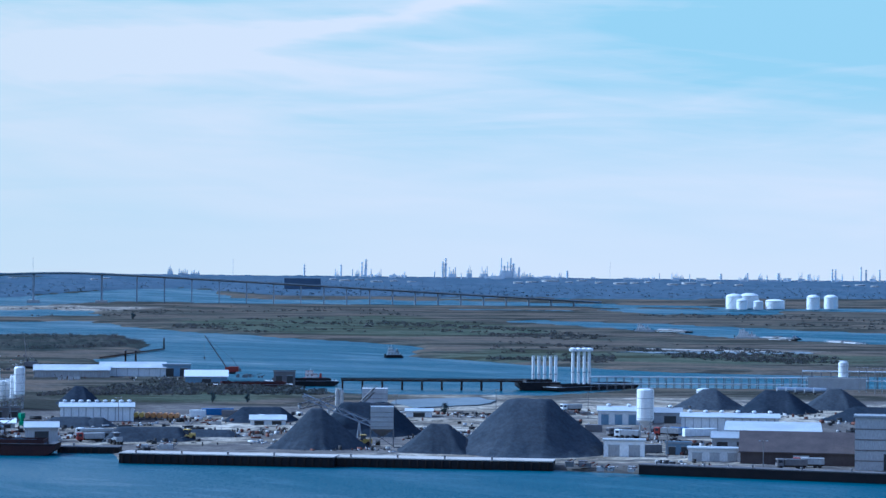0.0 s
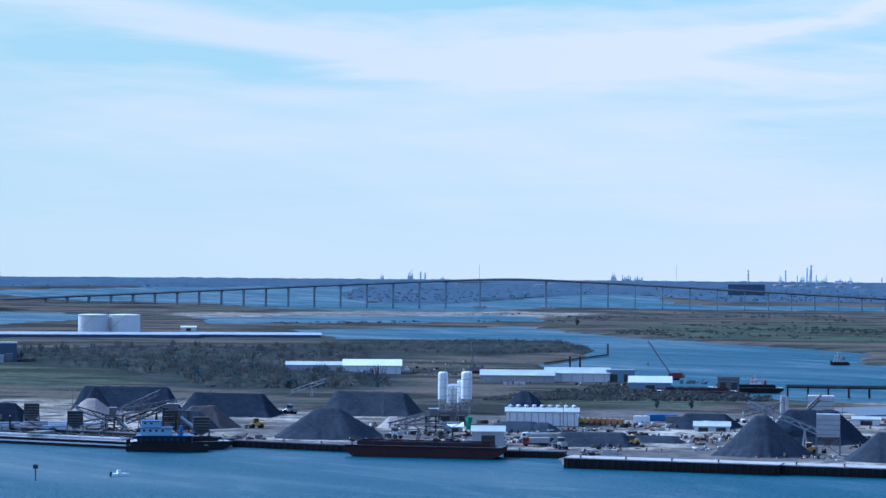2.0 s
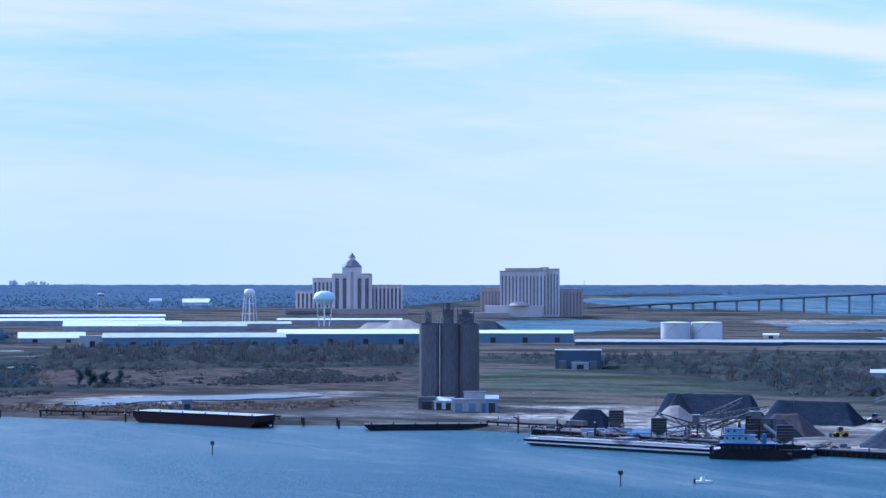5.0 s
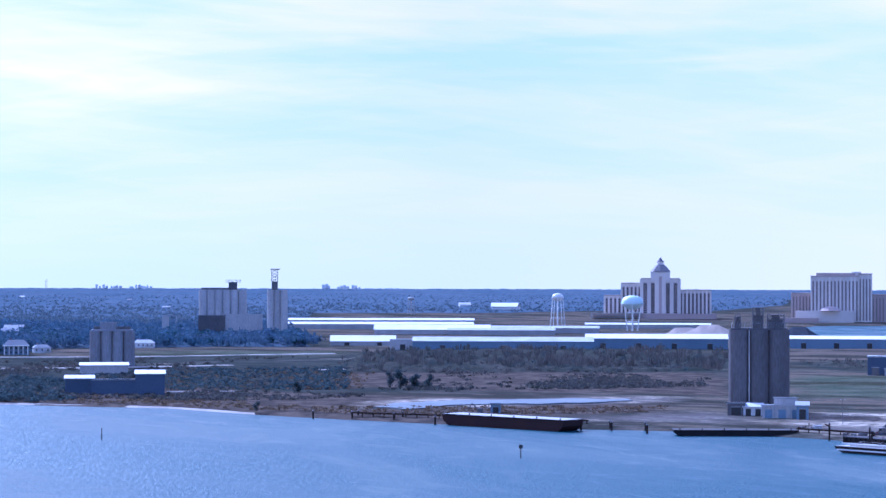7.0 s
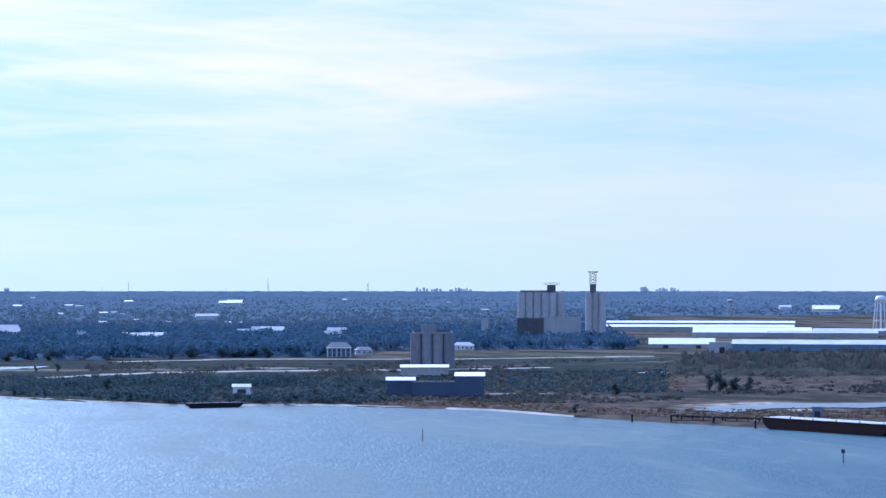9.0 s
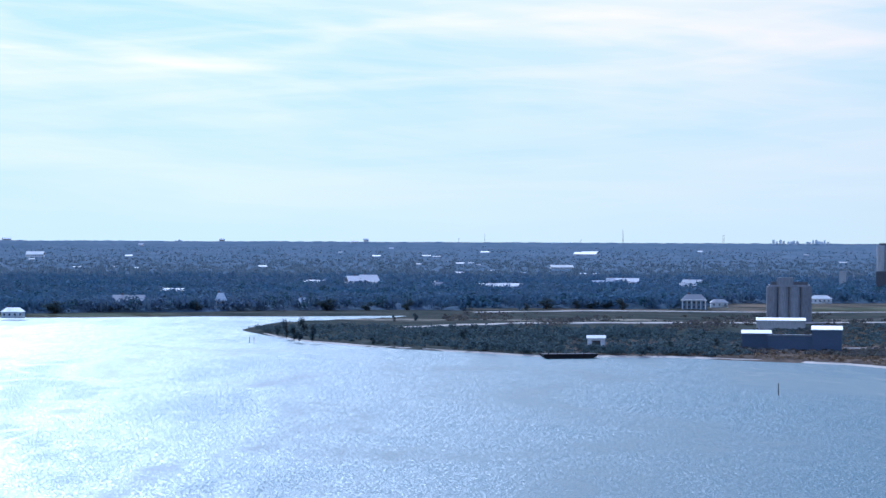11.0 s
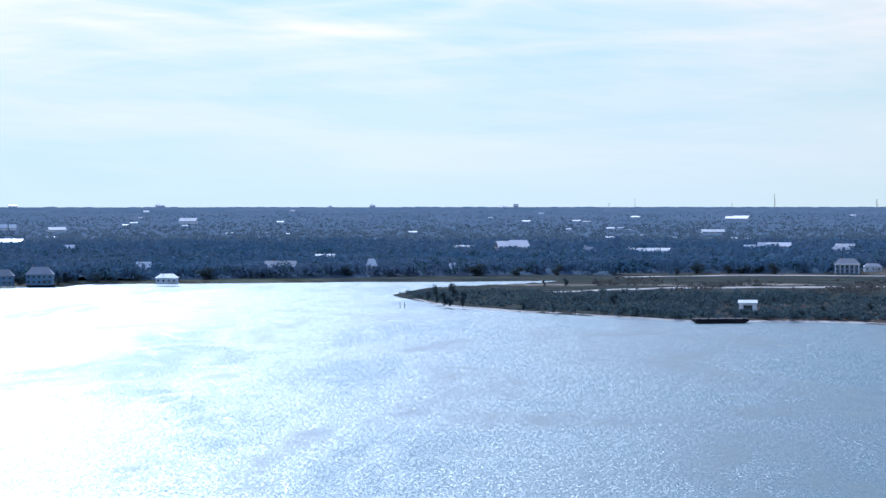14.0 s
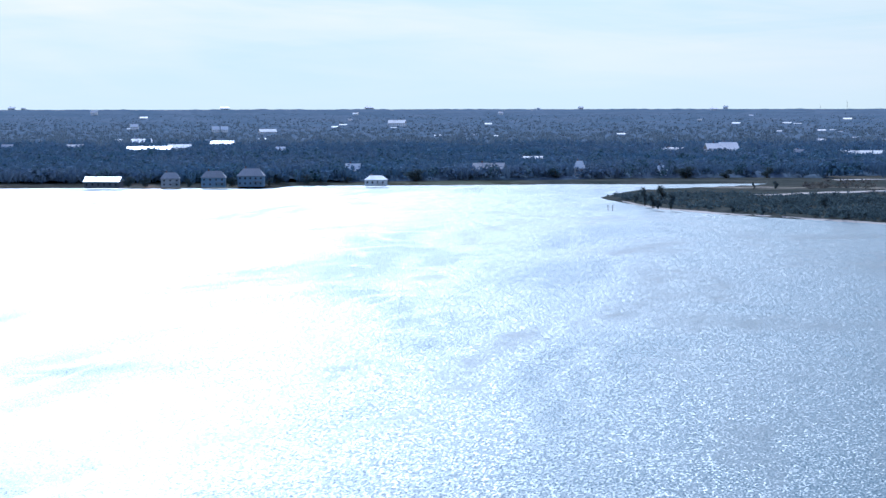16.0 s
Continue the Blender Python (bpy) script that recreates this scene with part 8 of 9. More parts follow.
for b in ((-3278.7, 3614.5, 43.8, 42.2, 29.3, 11.0), (-3256.9, 3634.1, 43.8, 41.9, 24.4, 12.2), (-3224.6, 3662.9, 43.8, 41.4, 30.5, 11.0), (-3206.2, 3678.9, 43.8, 41.1, 18.3, 12.2), (-2908.8, 3918.3, 43.8, 36.6, 20.7, 12.1), (-2880.1, 3939.5, 43.8, 36.2, 26.8, 10.9), (-2856.6, 3956.5, 43.8, 35.8, 22.0, 10.9), (-2810.0, 3989.8, 43.8, 35.2, 79.3, 4.8), (-4107.7, 2634.7, 43.8, 57.3, 18.3, 7.3), (-3602.8, 3291.5, 43.8, 47.6, 58.6, 3.6), (-157.9, 4877.4, 43.8, 1.9, 34.2, 8.5), (-95.7, 4879.1, 43.8, 1.1, 36.6, 8.5), (230.3, 4874.6, 43.8, -2.7, 67.1, 7.3), (421.2, 4861.8, 43.8, -5.0, 48.8, 6.1)):
    skyline_block(*b)

# white tanks and low roofs of the refinery under the skyline
for b in ((-228.1, 4694.5, 37.2, 2.8, 16.4, 4.7), (-201.4, 4645.6, 35.4, 2.5, 23.2, 4.6), (-173.1, 4696.8, 37.2, 2.1, 18.8, 4.7), (-134.9, 4598.0, 33.7, 1.7, 25.3, 4.6), (-101.6, 4648.9, 35.4, 1.3, 13.9, 4.6), (-63.7, 4599.6, 33.7, 0.8, 18.4, 4.6), (152.4, 4597.5, 33.7, -1.9, 18.4, 5.7), (183.1, 4646.4, 35.4, -2.3, 25.6, 4.6), (222.5, 4694.7, 37.2, -2.7, 35.2, 5.9), (259.5, 4642.8, 35.4, -3.2, 16.3, 4.6), (291.1, 4741.1, 39.0, -3.5, 21.4, 4.7), (319.6, 4639.0, 35.4, -3.9, 16.3, 4.6), (359.5, 4585.9, 33.7, -4.5, 27.6, 5.7), (393.3, 4633.3, 35.4, -4.9, 18.6, 4.6), (424.3, 4680.8, 37.2, -5.2, 14.1, 4.7), (465.1, 4576.4, 33.7, -5.8, 23.0, 4.6), (503.3, 4622.7, 35.4, -6.2, 30.2, 5.8), (531.8, 4569.2, 33.7, -6.6, 20.7, 4.6), (567.5, 4665.6, 37.2, -6.9, 18.8, 4.7), (597.0, 4561.1, 33.7, -7.5, 16.1, 4.6), (807.8, 4528.5, 33.7, -10.1, 16.1, 4.5), (843.1, 4572.9, 35.4, -10.4, 20.9, 4.6), (862.5, 4518.4, 33.7, -10.8, 16.1, 4.5), (-684.6, 4599.3, 35.4, 8.5, 18.6, 4.6), (-700.5, 4546.3, 33.7, 8.8, 16.1, 4.5), (-868.3, 4568.2, 35.4, 10.8, 18.6, 3.4)):
    storage_tank(*b, "low white tank on the distant refinery", 0.08, "concrete_pale", "refinery tanks")

# ================= clutter of the yards =================
for i, tx in enumerate(((63.7, 774.9, 1.5), (61.6, 785.3, 1.5), (-114.4, 737.5, 1.5), (-63.1, 838.5, 1.5), (102.0, 659.1, 1.5), (107.7, 663.5, 1.5), (-118.1, 759.2, 1.5), (-329.6, 796.7, 1.5), (78.5, 787.4, 1.5), (52.8, 923.8, 1.5))):
    truck(*tx, (i * 53) % 60 - 30, ("white-cabbed tipper truck in the yard", "dark box truck parked in the yard", "red-cabbed truck with a grey body")[i % 3], ("white", "steel", "red")[i % 3], ("steel_pale", "steel", "grey_wall")[i % 3])
for i, tx in enumerate(((-104.9, 729.0, 1.5), (-25.6, 729.1, 1.5), (-167.0, 759.3, 1.5), (-226.1, 793.0, 1.5), (-236.2, 877.7, 1.5), (-84.0, 746.2, 1.5), (85.4, 878.9, 1.5))):
    loader(*tx, (i * 71) % 120 - 60, "yellow wheel loader between the stockpiles" if i % 2 else "grey wheel loader near the quay", "yellow" if i % 2 else "steel_pale")
for i, tx in enumerate(((83.1, 793.5, 1.5), (90.5, 789.0, 1.5), (66.6, 712.5, 1.5), (-86.9, 877.9, 1.5), (-93.4, 866.8, 1.5), (-78.4, 868.9, 1.5), (122.9, 821.3, 1.5), (-123.9, 867.3, 1.5), (54.0, 803.6, 1.5))):
    container(*tx, (i * 37) % 40 - 20, ("blue shipping container in the yard", "white shipping container in the yard", "grey shipping container in the yard")[i % 3], ("blue", "white", "steel")[i % 3], 12.2 if i % 2 else 6.1)
for tx, h in (((20.6, 859.8, 1.5), 12), ((69.0, 691.3, 1.5), 10), ((56.6, 874.8, 1.5), 11), ((-17.5, 864.3, 1.5), 9), ((92.3, 648.8, 1.5), 9), ((-197.1, 875.0, 1.5), 12), ((-119.3, 835.0, 1.5), 9), ((-314.2, 841.5, 1.5), 10), ((-373.7, 854.4, 1.5), 10), ((-265.0, 864.3, 1.5), 12)):
    light_pole(*tx, h, "slim steel light pole in the yard")
for i, b in enumerate(((-89.7, 709.9, 1.5, 7.2, 12.5, 1.8), (41.2, 660.2, 1.5, -3.6, 9.9, 1.8), (50.0, 646.2, 1.5, -4.4, 9.7, 1.6), (-336.8, 786.2, 1.5, 23.2, 12.8, 1.9), (-305.7, 763.0, 1.5, 21.8, 14.4, 2.1), (-264.7, 750.1, 1.5, 19.4, 10.9, 2.0), (-85.6, 823.1, 1.5, 5.9, 14.5, 2.1), (54.7, 898.6, 1.5, -3.5, 11.3, 3.4), (-269.3, 1283.6, 1.5, 11.9, 19.7, 3.3), (-245.3, 1237.6, 1.5, 11.2, 28.4, 3.1), (-187.0, 1148.0, 1.5, 9.3, 17.4, 2.9), (-100.2, 1189.8, 1.5, 4.8, 14.9, 2.4), (-369.0, 815.9, 1.5, 24.3, 13.4, 2.9), (-213.4, 738.2, 1.5, 16.1, 13.4, 1.5), (78.4, 647.4, 1.5, -6.9, 8.2, 1.5))):
    scrap_heap(*b, ("jumble of rusty beams and concrete blocks", "heap of scrap steel and rubble")[i % 2], i, ("steel", "rust", "concrete_dark") if i % 2 else ("concrete_pale", "steel", "rust"))


def litter(name, label, outlines, count, sizes, material, seed, bounds, reach):
    """Countless small blocks, planks and machine parts lying about, as one mass."""
    g = np.random.default_rng(seed)
    az = np.radians(g.uniform(bounds[0], bounds[1], count))
    inv = g.uniform(1 / reach[1], 1 / reach[0], count)
    x, y = np.sin(az) / inv, np.cos(az) / inv
    heap = np.sin(x * 0.09 + 2 * np.sin(y * 0.05)) + np.sin(y * 0.12 + 1.7 * np.sin(x * 0.07)) + g.normal(size=count) * 0.5
    ok = within(outlines, x, y, 2.0) & on_land(x, y, 6.0) & (heap > 0.5)
    x, y = x[ok], y[ok]
    k = len(x)
    a = g.uniform(0, 3.14, k)
    half = sizes[0] + (sizes[1] - sizes[0]) * g.random((k, 3)) ** 2.5
    half[:, 0] *= g.choice([1.0, 1.0, 2.6], k)
    half[:, 2] *= 0.8
    cs, sn = np.cos(a), np.sin(a)
    co = np.empty((k, 8, 3))
    for i, (sx, sy, sz) in enumerate(((-1, -1, 0), (1, -1, 0), (1, 1, 0), (-1, 1, 0), (-1, -1, 1), (1, -1, 1), (1, 1, 1), (-1, 1, 1))):
        lx, ly = sx * half[:, 0], sy * half[:, 1]
        co[:, i, 0], co[:, i, 1], co[:, i, 2] = x + lx * cs - ly * sn, y + lx * sn + ly * cs, 1.3 + sz * (0.2 + 2 * half[:, 2])
    q = np.array([(3, 2, 1, 0), (4, 5, 6, 7), (0, 1, 5, 4), (1, 2, 6, 5), (2, 3, 7, 6), (3, 0, 4, 7)])
    me = quad_mesh(name, co.reshape(-1, 3), (np.arange(k)[:, None, None] * 8 + q[None]).reshape(-1, 4))
    me.materials.append(M[material])
    return tagged(new(name, me), label, "rubble", kind="stuff")


YARDS = [
    [(198, 925), (138, 643), (61, 661), (55, 734), (69, 924), (126, 971)],
    [(69, 924), (41, 920), (-18, 912), (-84, 878), (-156, 868), (-139, 712), (-98, 691), (-53, 704), (38, 700)],
    [(-202, 1152), (-99, 1094), (-115, 1273), (-226, 1286)],
    [(-199, 846), (-133, 829), (-120, 748), (-182, 774)],
    [(-392, 873), (-308, 851), (-247, 842), (-227, 754), (-281, 775), (-357, 806)],
    [(-320, 1437), (-257, 1457), (-218, 1237), (-272, 1222)],
    [(-658, 1426), (-616, 1448), (-563, 1342), (-609, 1319)],
]
litter("yard_rubble", "scattered pale rubble, blocks and crates", YARDS, 7000, (0.15, 0.8), "concrete_pale", 61, (-17, 13), (640, 1500))
litter("yard_scrap", "scattered dark scrap, tyres and machine parts", YARDS, 12000, (0.15, 1.0), "steel_dark", 62, (-17, 13), (640, 1500))
litter("yard_rust", "scattered rusty steel pieces", YARDS, 4500, (0.15, 0.8), "rust_pale", 63, (-17, 13), (640, 1500))

# ================= woods and scrub =================
def clear_of(x, y, spots):
    """True where no building stands or would be hidden."""
    ok = np.ones(x.shape, bool)
    for bx, by, half, front in spots:
        d = math.hypot(bx, by)
        ux, uy = bx / d, by / d
        along = d - (x * ux + y * uy)
        side = np.abs(x * uy - y * ux)
        ok &= ~((along > -14) & (along < front) & (side < half))
    return ok


def sightline(b):
    """How far the trees stand back before a house, so that its roof shows above them."""
    d = math.hypot(b[0], b[1])
    return max(7.0, min(320.0, (9.5 - 0.8 * b[5]) * d / (EYE - b[2]))) if d > 2000 else 7.0


CLEARINGS = [(b[0], b[1], b[4] * 0.45 + 1, min(sightline(b), 140.0 if b[5] > 6 else 50.0)) for b, _, _ in HOUSES]
CLEARINGS += [(o.matrix_basis.translation.x, o.matrix_basis.translation.y, 22, 60) for o in scene.objects if o.name.startswith("grain_elevator")]
CLEARINGS += [(man.matrix_basis.translation.x, man.matrix_basis.translation.y, 8, 40)]


def canopy(name, label, outlines, bounds, reach, tall, seed, material="canopy"):
    """The closed, bumpy top of far woodland."""
    g = np.random.default_rng(seed)
    az = np.radians(np.arange(bounds[0], bounds[1], 0.045))
    ds = np.linspace(reach[0], reach[1], 8000)
    app = (EYE - rise(ds)) / ds * 4000
    d = np.interp(-np.arange(app[0], app[-1], -0.9), -app, ds)
    a, r = np.meshgrid(az, d, indexing="ij")
    x, y = r * np.sin(a) + g.normal(size=a.shape) * 0.6, r * np.cos(a)
    px, py = x.ravel(), y.ravel()
    bump = g.random(a.shape) ** 1.6
    bump = (bump + np.roll(bump, 1, 0) + np.roll(bump, 2, 0) + 0.6 * np.roll(bump, 3, 0)) / 3.6
    bump = (bump - 0.12) / 0.55
    swell = 0.75 + 0.25 * np.sin(x * 0.012 + 2 * np.sin(y * 0.008)) * np.sin(y * 0.015 + x * 0.004)
    inner = np.full(px.shape, -1e9)
    for o in outlines:
        inner = np.maximum(inner, signed(px, py, o))
    for o in WATERS:
        inner = np.minimum(inner, -signed(px, py, o))
    inner = np.minimum(inner, signed(px, py, MAINLAND)) + 0.6 * wobble(px, py)
    open_ = clear_of(px, py, [c for c in CLEARINGS if math.hypot(c[0], c[1]) < 3000])
    fill = np.clip(inner / 14, 0, 1) * np.where(open_, 1.0, 0.5)
    h = np.where(fill > 0, -1.0 + fill * (1 + tall * np.interp(np.hypot(px, py), [2600, 4700], [1.0, 0.45]) * (0.35 + 0.65 * bump.ravel()) * swell.ravel()), -1.5)
    co = np.stack([px, py, rise(np.hypot(px, py)) + 1.5 + h], -1)
    na, nd = a.shape
    i, j = np.meshgrid(np.arange(na - 1), np.arange(nd - 1), indexing="ij")
    q = np.stack([i * nd + j, i * nd + j + 1, (i + 1) * nd + j + 1, (i + 1) * nd + j], -1).reshape(-1, 4)
    q = q[(fill[q] > 0).any(1)]
    used = np.unique(q)
    back = np.zeros(len(co), np.int64)
    back[used] = np.arange(len(used))
    me = quad_mesh(name, co[used], back[q])
    me.materials.append(M[material])
    return tagged(new(name, me), label, "trees", kind="stuff")


# far woods below use the colours with distance haze painted in
canopy("forest_canopy", "closed far-forest canopy with haze in its grey-blue colour", WOODS[:1], (-75, -18), (1640, 2560), 5.5, 81)
canopy("skyline_canopy", "closed skyline-forest canopy, painted pale with haze", WOODS[:1], (-75, -18), (2500, 4930), 6.0, 84, "canopy_far")
canopy("lakeside_canopy", "low woods beyond the lake, haze painted in grey-blue", WOODS[4:], (-30, 15), (2900, 4930), 6.0, 82, "canopy_far")
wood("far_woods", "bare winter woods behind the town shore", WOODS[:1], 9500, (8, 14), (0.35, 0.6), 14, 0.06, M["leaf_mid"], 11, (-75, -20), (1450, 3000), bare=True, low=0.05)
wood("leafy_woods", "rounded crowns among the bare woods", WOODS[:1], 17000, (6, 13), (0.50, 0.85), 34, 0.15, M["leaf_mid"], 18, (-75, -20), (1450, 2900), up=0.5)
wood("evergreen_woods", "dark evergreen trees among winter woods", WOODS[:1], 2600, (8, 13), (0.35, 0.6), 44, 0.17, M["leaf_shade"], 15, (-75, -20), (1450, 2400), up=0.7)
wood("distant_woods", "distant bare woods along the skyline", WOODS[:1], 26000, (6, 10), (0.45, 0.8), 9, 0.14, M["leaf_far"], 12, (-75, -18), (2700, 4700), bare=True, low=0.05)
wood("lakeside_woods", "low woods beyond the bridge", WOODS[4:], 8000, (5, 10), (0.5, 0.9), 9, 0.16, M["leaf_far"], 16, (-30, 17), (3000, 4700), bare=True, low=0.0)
wood("scrub", "bare winter trees in front of warehouses", WOODS[1:2], 13000, (4, 9), (0.35, 0.6), 26, 0.04, M["leaf"], 13, (-45, 6), (800, 3000), bare=True, low=0.0)
wood("low_scrub", "low bare scrub among yards and marsh", WOODS[2:3], 8000, (1.8, 5), (0.5, 0.9), 22, 0.05, M["leaf"], 17, (-45, 6), (800, 3000), bare=True, low=0.0)
wood("scrub_evergreen", "dark evergreen scrub in front of warehouses", WOODS[1:3], 3000, (2.5, 6.5), (0.36, 0.6), 44, 0.15, M["leaf_dark"], 14, (-45, 6), (800, 3000))
THICKET = [
    [(-696, 1508), (-400, 1719), (-244, 1099), (-300, 1075), (-345, 1150), (-420, 1250), (-520, 1360), (-610, 1400)],
    [(-995, 1356), (-767, 1533), (-660, 1320), (-848, 1155)],
]
canopy("thicket_mass", "dense grey-green winter thicket", THICKET + WOODS[1:4], (-42, 4), (900, 2300), 3.3, 83, "scrub_top")
wood("thicket", "grey-green winter thicket between marsh and yards", THICKET, 7000, (1.5, 4.6), (0.6, 1.1), 22, 0.05, M["leaf"], 25, (-42, -2), (900, 1900), 0.0, bare=True)
wood("thicket_trees", "taller bare trees through the thicket", THICKET + WOODS[2:3], 1100, (4.5, 8), (0.35, 0.6), 36, 0.03, M["leaf"], 28, (-42, -2), (900, 1900), 0.0, bare=True)
wood("thicket_evergreen", "dark evergreen shrubs through the thicket", THICKET, 2600, (1.5, 4.0), (0.6, 1.0), 30, 0.16, M["leaf_dark"], 27, (-42, -2), (900, 1900), 0.0)
wood("point_scrub", "brown scrub covering the wooded point", WOODS[3:4], 9000, (1.2, 3.6), (0.6, 1.1), 14, 0.07, M["leaf"], 26, (-16, 2), (1500, 2300), 0.0, bare=True)
wood("bushes", "low winter bushes scattered over the marsh", BUSHY[1:3] + BUSHY[4:] + THICKET[1:], 100000, (0.6, 2.4), (0.8, 1.7), 18, 0.2, M["leaf"], 21, (-56, 14), (700, 3400), 0.0, patchy=True)
wood("dark_brush", "dark brown brush in drifts over the marsh", BUSHY[1:3] + BUSHY[4:] + THICKET[1:], 120000, (0.5, 2.0), (1.0, 2.4), 16, 0.2, M["brush"], 24, (-56, 14), (700, 3400), 0.0, patchy=True)
wood("evergreen_bushes", "dark evergreen bushes on the spit", BUSHY[:2] + [SPIT], 22000, (0.7, 2.4), (0.7, 1.4), 18, 0.22, M["leaf_dark"], 22, (-58, -36), (700, 1800), 0.0)
wood("spit_thicket", "dark evergreen thicket along the edge of the spit", BUSHY[:1] + [SPIT], 7000, (2.0, 5.0), (0.45, 0.8), 40, 0.16, M["leaf_dark"], 29, (-58, -36), (1080, 1500), 0.0, patchy=True)
wood("reeds", "dry tan reeds along the marsh edge", BUSHY[1:2] + [[(-688, 805), (-605, 842), (-492, 925), (-473, 889), (-531, 796), (-628, 792)], [(-805, 765), (-649, 813), (-695, 871), (-799, 860), (-854, 811)]], 30000, (0.6, 1.3), (0.9, 1.8), 14, 0.22, M["reed"], 23, (-56, -18), (700, 1900), 0.0, margin=3.0)

# single trees that stand out at the water's edge
rng = random.Random(5)


def tree(x, y, z, h, spread, label, dark=True, seed=0):
    t = thing("tree", x, y, z, 0, label, "tree", "waterside trees")
    r = random.Random(seed)
    part("trunk", lathe(B_(), 0, 0, [(h * 0.035, -0.3), (h * 0.022, h * 0.5), (h * 0.006, h * 0.92)], 7), M["bark"], t)
    for k in range(5):
        a, zz = k * 2.4 + r.random(), h * (0.3 + 0.12 * k)
        part("limb", bar(B_(), (0, 0, zz), (spread * h * 0.7 * math.cos(a), spread * h * 0.7 * math.sin(a), zz + h * 0.18), h * 0.010, 5), M["bark"], t)
    g = np.random.default_rng(seed)
    co, q = [], []
    base = 0
    for k in range(6):
        a = k * 1.05
        rad = spread * h * 0.5
        off = spread * h * 0.45 if k else 0
        c, i = crowns(g, np.array([off * math.cos(a)]), np.array([off * math.sin(a)]), np.array([h * (0.0 + 0.105 * k)]), np.array([rad]), np.array([h * 0.42]), 110, 0.15, 0.0)
        co.append(c)
        q.append(i + base)
        base += len(c)
    me = quad_mesh("crown", np.concatenate(co), np.concatenate(q))
    me.materials.append(M["leaf_dark" if dark else "leaf"])
    ob = new("crown", me)
    ob.parent = t
    return t


TREES = [(-1029.8, 731.2, 1.5, 11), (-1004.6, 718.7, 1.5, 9), (-1071.9, 773.3, 1.5, 10), (-987.8, 718.6, 1.5, 10), (-1056.5, 743.9, 1.5, 6), (-992.1, 713.1, 1.5, 6), (-1184.8, 929.0, 1.5, 5), (-1183.9, 946.6, 1.5, 6), (-937.3, 721.0, 1.5, 5), (-908.6, 718.3, 1.5, 5), (1.1, 897.9, 1.5, 5), (-710.3, 931.6, 1.5, 7), (-703.6, 1005.4, 1.5, 10), (-691.6, 998.7, 1.5, 12), (-686.0, 1003.8, 1.5, 9), (-687.7, 1019.7, 1.5, 9), (-623.1, 787.6, 1.5, 5), (-347.8, 2539.9, 1.5, 8), (-97.6, 963.6, 1.5, 5), (-82.9, 966.0, 1.5, 4), (-954.4, 797.0, 1.5, 7), (-871.7, 786.2, 1.5, 6), (-800.4, 803.3, 1.5, 6), (-807.8, 843.7, 1.5, 6)]
kinds = [tree(*TREES[0][:3], TREES[0][3], 0.32, "dark evergreen tree standing at the water's edge", True, 1), tree(*TREES[1][:3], TREES[1][3], 0.45, "rounded evergreen tree at the water's edge", True, 2), tree(*TREES[2][:3], TREES[2][3], 0.4, "sparse olive tree at the water's edge", True, 3)]
for i, (x, y, z, h) in enumerate(TREES[3:]):
    k = (i * 2) % 3
    o = copy_thing(kinds[k], pose(x, y, z, 0, 0, rng.uniform(0, 360)) @ Matrix.Scale(h / TREES[k][3], 4))
SHORE = [Vector((-1535.6, 559.4, 1.5)), Vector((-1444.7, 702.4, 1.5)), Vector((-1435.2, 826.3, 1.5)), Vector((-1411.2, 980.5, 1.5)), Vector((-1290.7, 1147.8, 1.5)), Vector((-1270.5, 1237.5, 1.5))]
for i in range(34):
    u = i / 34 * 5
    k = min(4, int(u))
    c = SHORE[k].lerp(SHORE[k + 1], u - k)
    out = 1 + rng.uniform(0.0, 0.03)
    x, y = c.x * out, c.y * out
    if not clear_of(np.array([x]), np.array([y]), CLEARINGS)[0] or rng.random() < 0.15:
        continue
    q = i % 3
    h = rng.uniform(5, 10)
    copy_thing(kinds[q], pose(x, y, ground_z(x, y), 0, 0, rng.uniform(0, 360)) @ Matrix.Diagonal((2.1 * h / TREES[q][3], 2.1 * h / TREES[q][3], h / TREES[q][3], 1)))

# trees between the shore houses
for q, (x, y, h) in enumerate(((-1427.0, 631.0, 6.5), (-1417.0, 659.0, 7.5), (-1446.0, 607.0, 7.0), (-1418.0, 688.0, 6.0), (-1450.0, 596.0, 8.0), (-1434.0, 725.0, 7.5))):
    copy_thing(kinds[q % 3], pose(x, y, 1.3, 0, 0, 50 * q) @ Matrix.Diagonal((1.7 * h / TREES[q % 3][3], 1.7 * h / TREES[q % 3][3], h / TREES[q % 3][3], 1)))

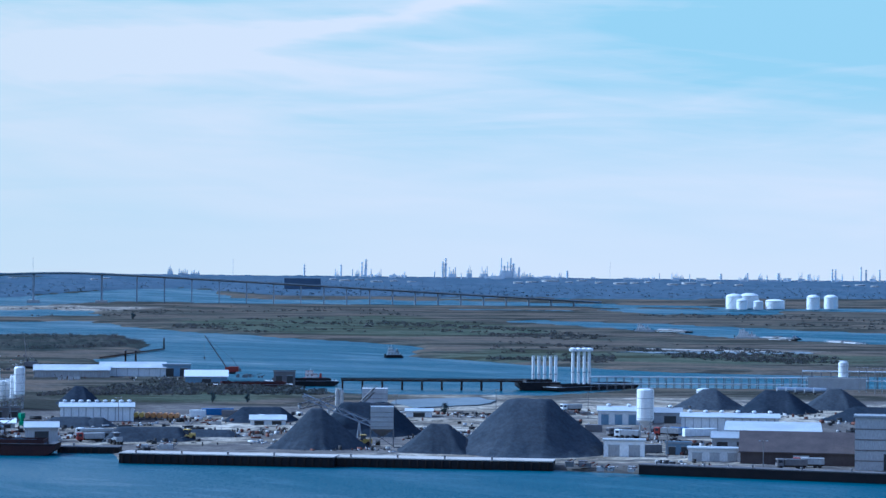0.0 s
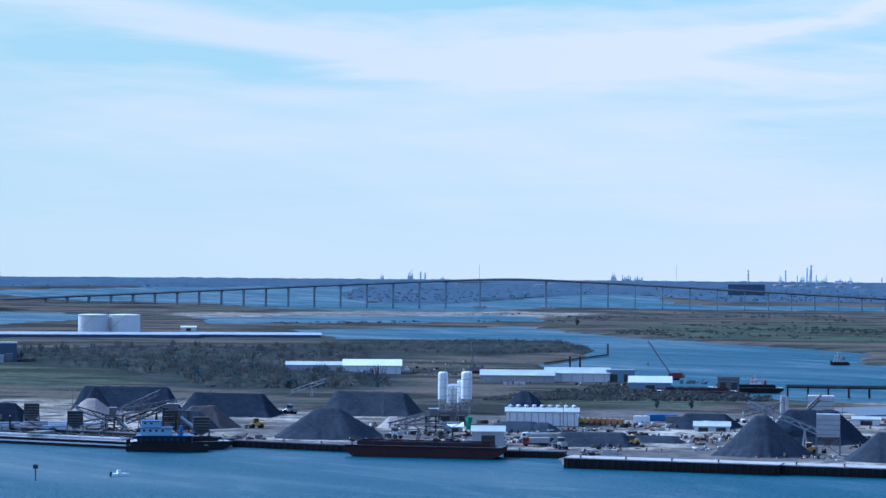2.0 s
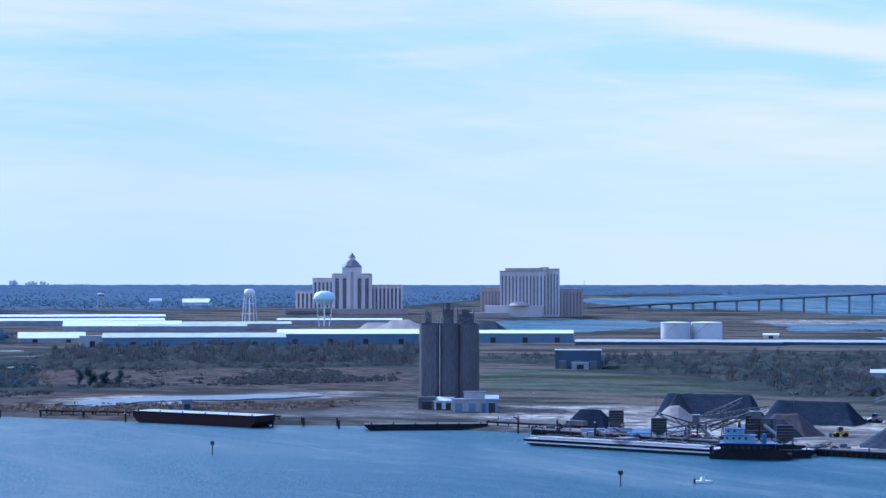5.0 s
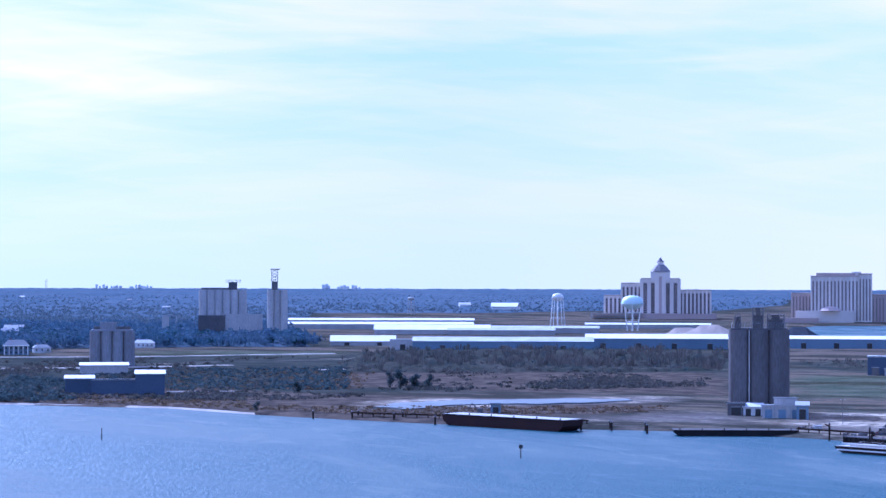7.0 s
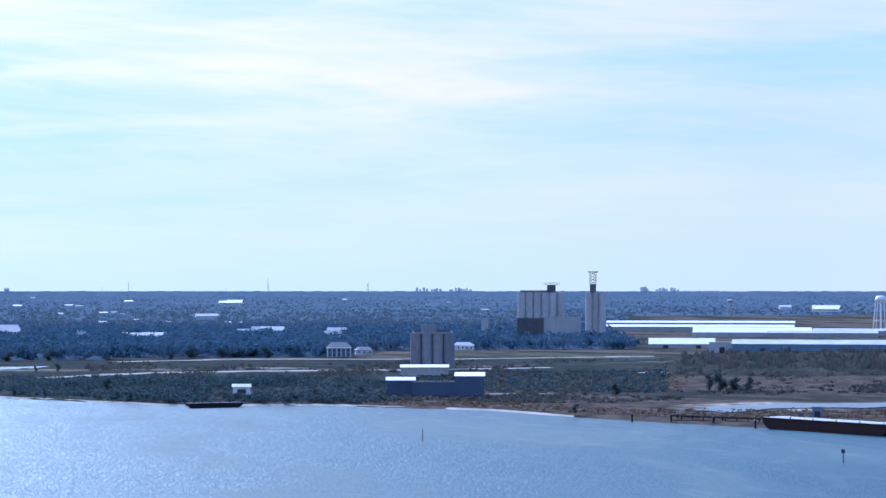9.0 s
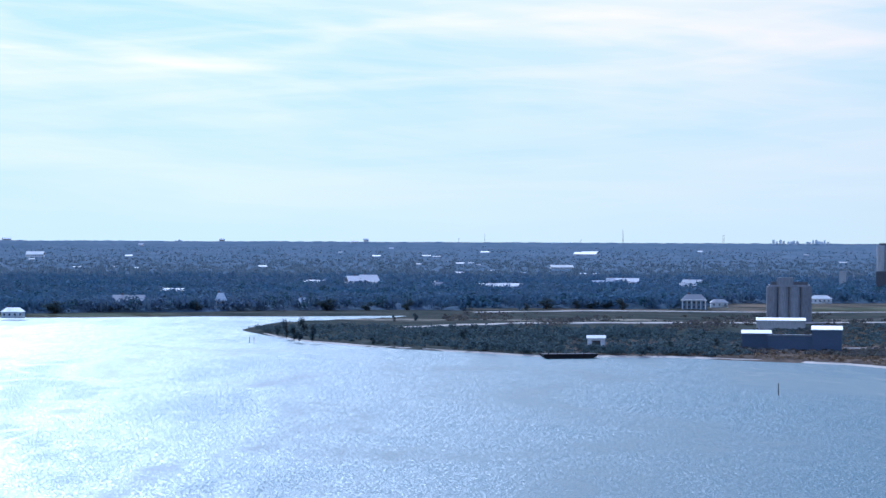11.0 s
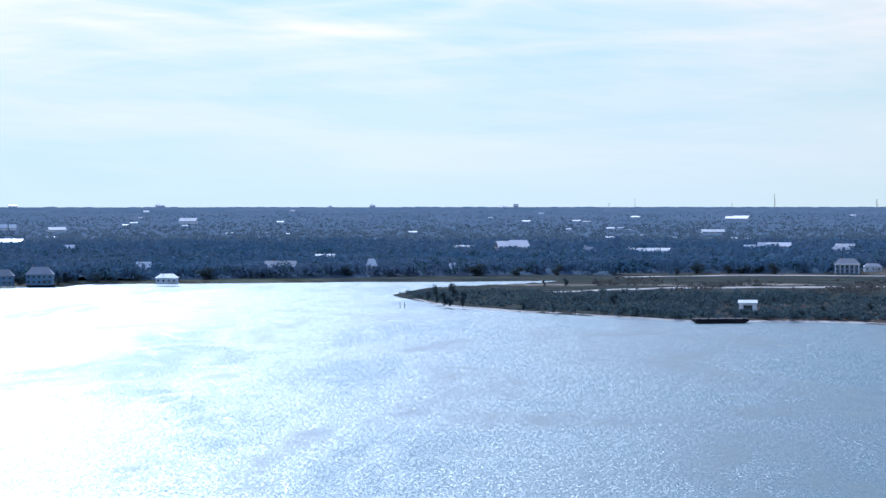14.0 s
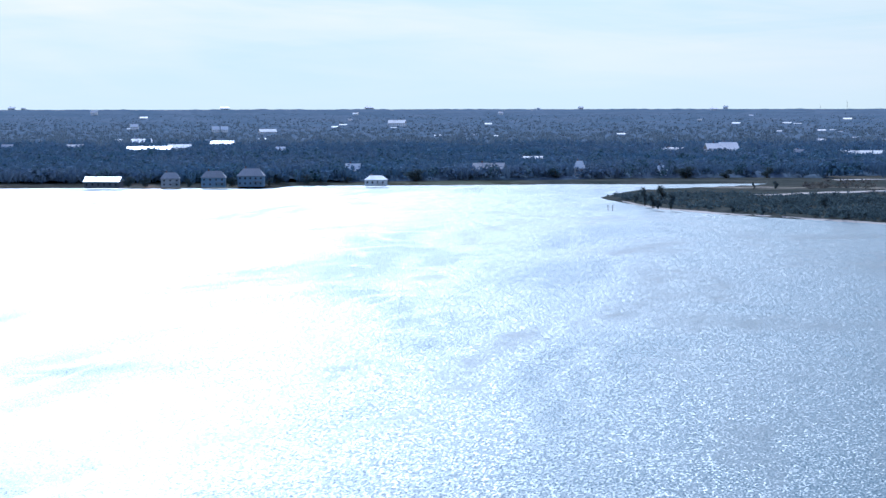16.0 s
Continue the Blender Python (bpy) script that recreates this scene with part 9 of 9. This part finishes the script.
# ================= smoke and steam =================
def plume(name, x, y, z, turn, h, lean, wide, label, seed, density):
    """Thin drifting smoke: a few bulging veils that fade out at their edges."""
    r = random.Random(seed)
    m = bpy.data.materials.new(name)
    m.use_nodes = True
    nn, ll = m.node_tree.nodes, m.node_tree.links
    tr = nn.new("ShaderNodeBsdfTranslucent")
    tr.inputs[0].default_value = (0.95, 0.94, 0.92, 1)
    facing = nn.new("ShaderNodeCombineXYZ")
    facing.inputs[0].default_value, facing.inputs[1].default_value, facing.inputs[2].default_value = 0.6, -0.45, -0.66
    ll.new(facing.outputs[0], tr.inputs["Normal"])
    clear = nn.new("ShaderNodeBsdfTransparent")
    at = nn.new("ShaderNodeAttribute")
    at.attribute_name = "density"
    grain = node(nn, "ShaderNodeTexNoise", Scale=0.05, Detail=4.0)
    tcs = nn.new("ShaderNodeTexCoord")
    ll.new(tcs.outputs["Object"], grain.inputs["Vector"])
    fac = maths(nn, ll, "MULTIPLY", at.outputs["Fac"], ramp(nn, ll, grain.outputs[0], [(0.3, 0.3), (0.7, 1.2)]), True)
    mx = nn.new("ShaderNodeMixShader")
    ll.new(fac, mx.inputs[0])
    ll.new(clear.outputs[0], mx.inputs[1])
    ll.new(tr.outputs[0], mx.inputs[2])
    ll.new(mx.outputs[0], nn["Material Output"].inputs[0])
    co, q, dens = [], [], []
    k = 14
    for v in range(3):
        base = len(co)
        sway = r.uniform(-0.2, 0.2)
        for i in range(k + 1):
            for j in range(k + 1):
                a, b = i / k * 2 - 1, j / k
                ww = wide * (0.12 + 0.9 * b ** 0.8)
                co.append((a * ww + lean * b ** 1.3 + sway * wide * b, (v - 1) * wide * 0.35 + wide * 0.3 * (1 - a * a), h * b))
                dens.append(density * max(0, 1 - a * a) * max(0, 1 - b) ** 0.8)
        for i in range(k):
            for j in range(k):
                o = base + i * (k + 1) + j
                q.append((o, o + k + 1, o + k + 2, o + 1))
    me = quad_mesh(name, co, q)
    at2 = me.attributes.new("density", "FLOAT", "POINT")
    at2.data.foreach_set("value", np.array(dens, np.float32))
    me.materials.append(m)
    me.shade_smooth()
    ob = new(name, me)
    ob.matrix_basis = pose(x, y, z, 0, 0, turn)
    return tagged(ob, label, "smoke", kind="stuff")


plume("smoke_plume", -3565.4, 3213.7, 40.8, 48.0, 105, -95, 75, "faint white smoke rising from a distant fire", 3, 0.34)
for sx, sy, sz, st in ((67.0, 4849.5, 74, 0), (96.1, 4849.0, 76, 0), (122.7, 4848.4, 78, 0)):
    plume("steam_plume", sx, sy, sz - 12, st, 22, 22, 9, "small white steam plume over the refinery", int(sx), 0.85)
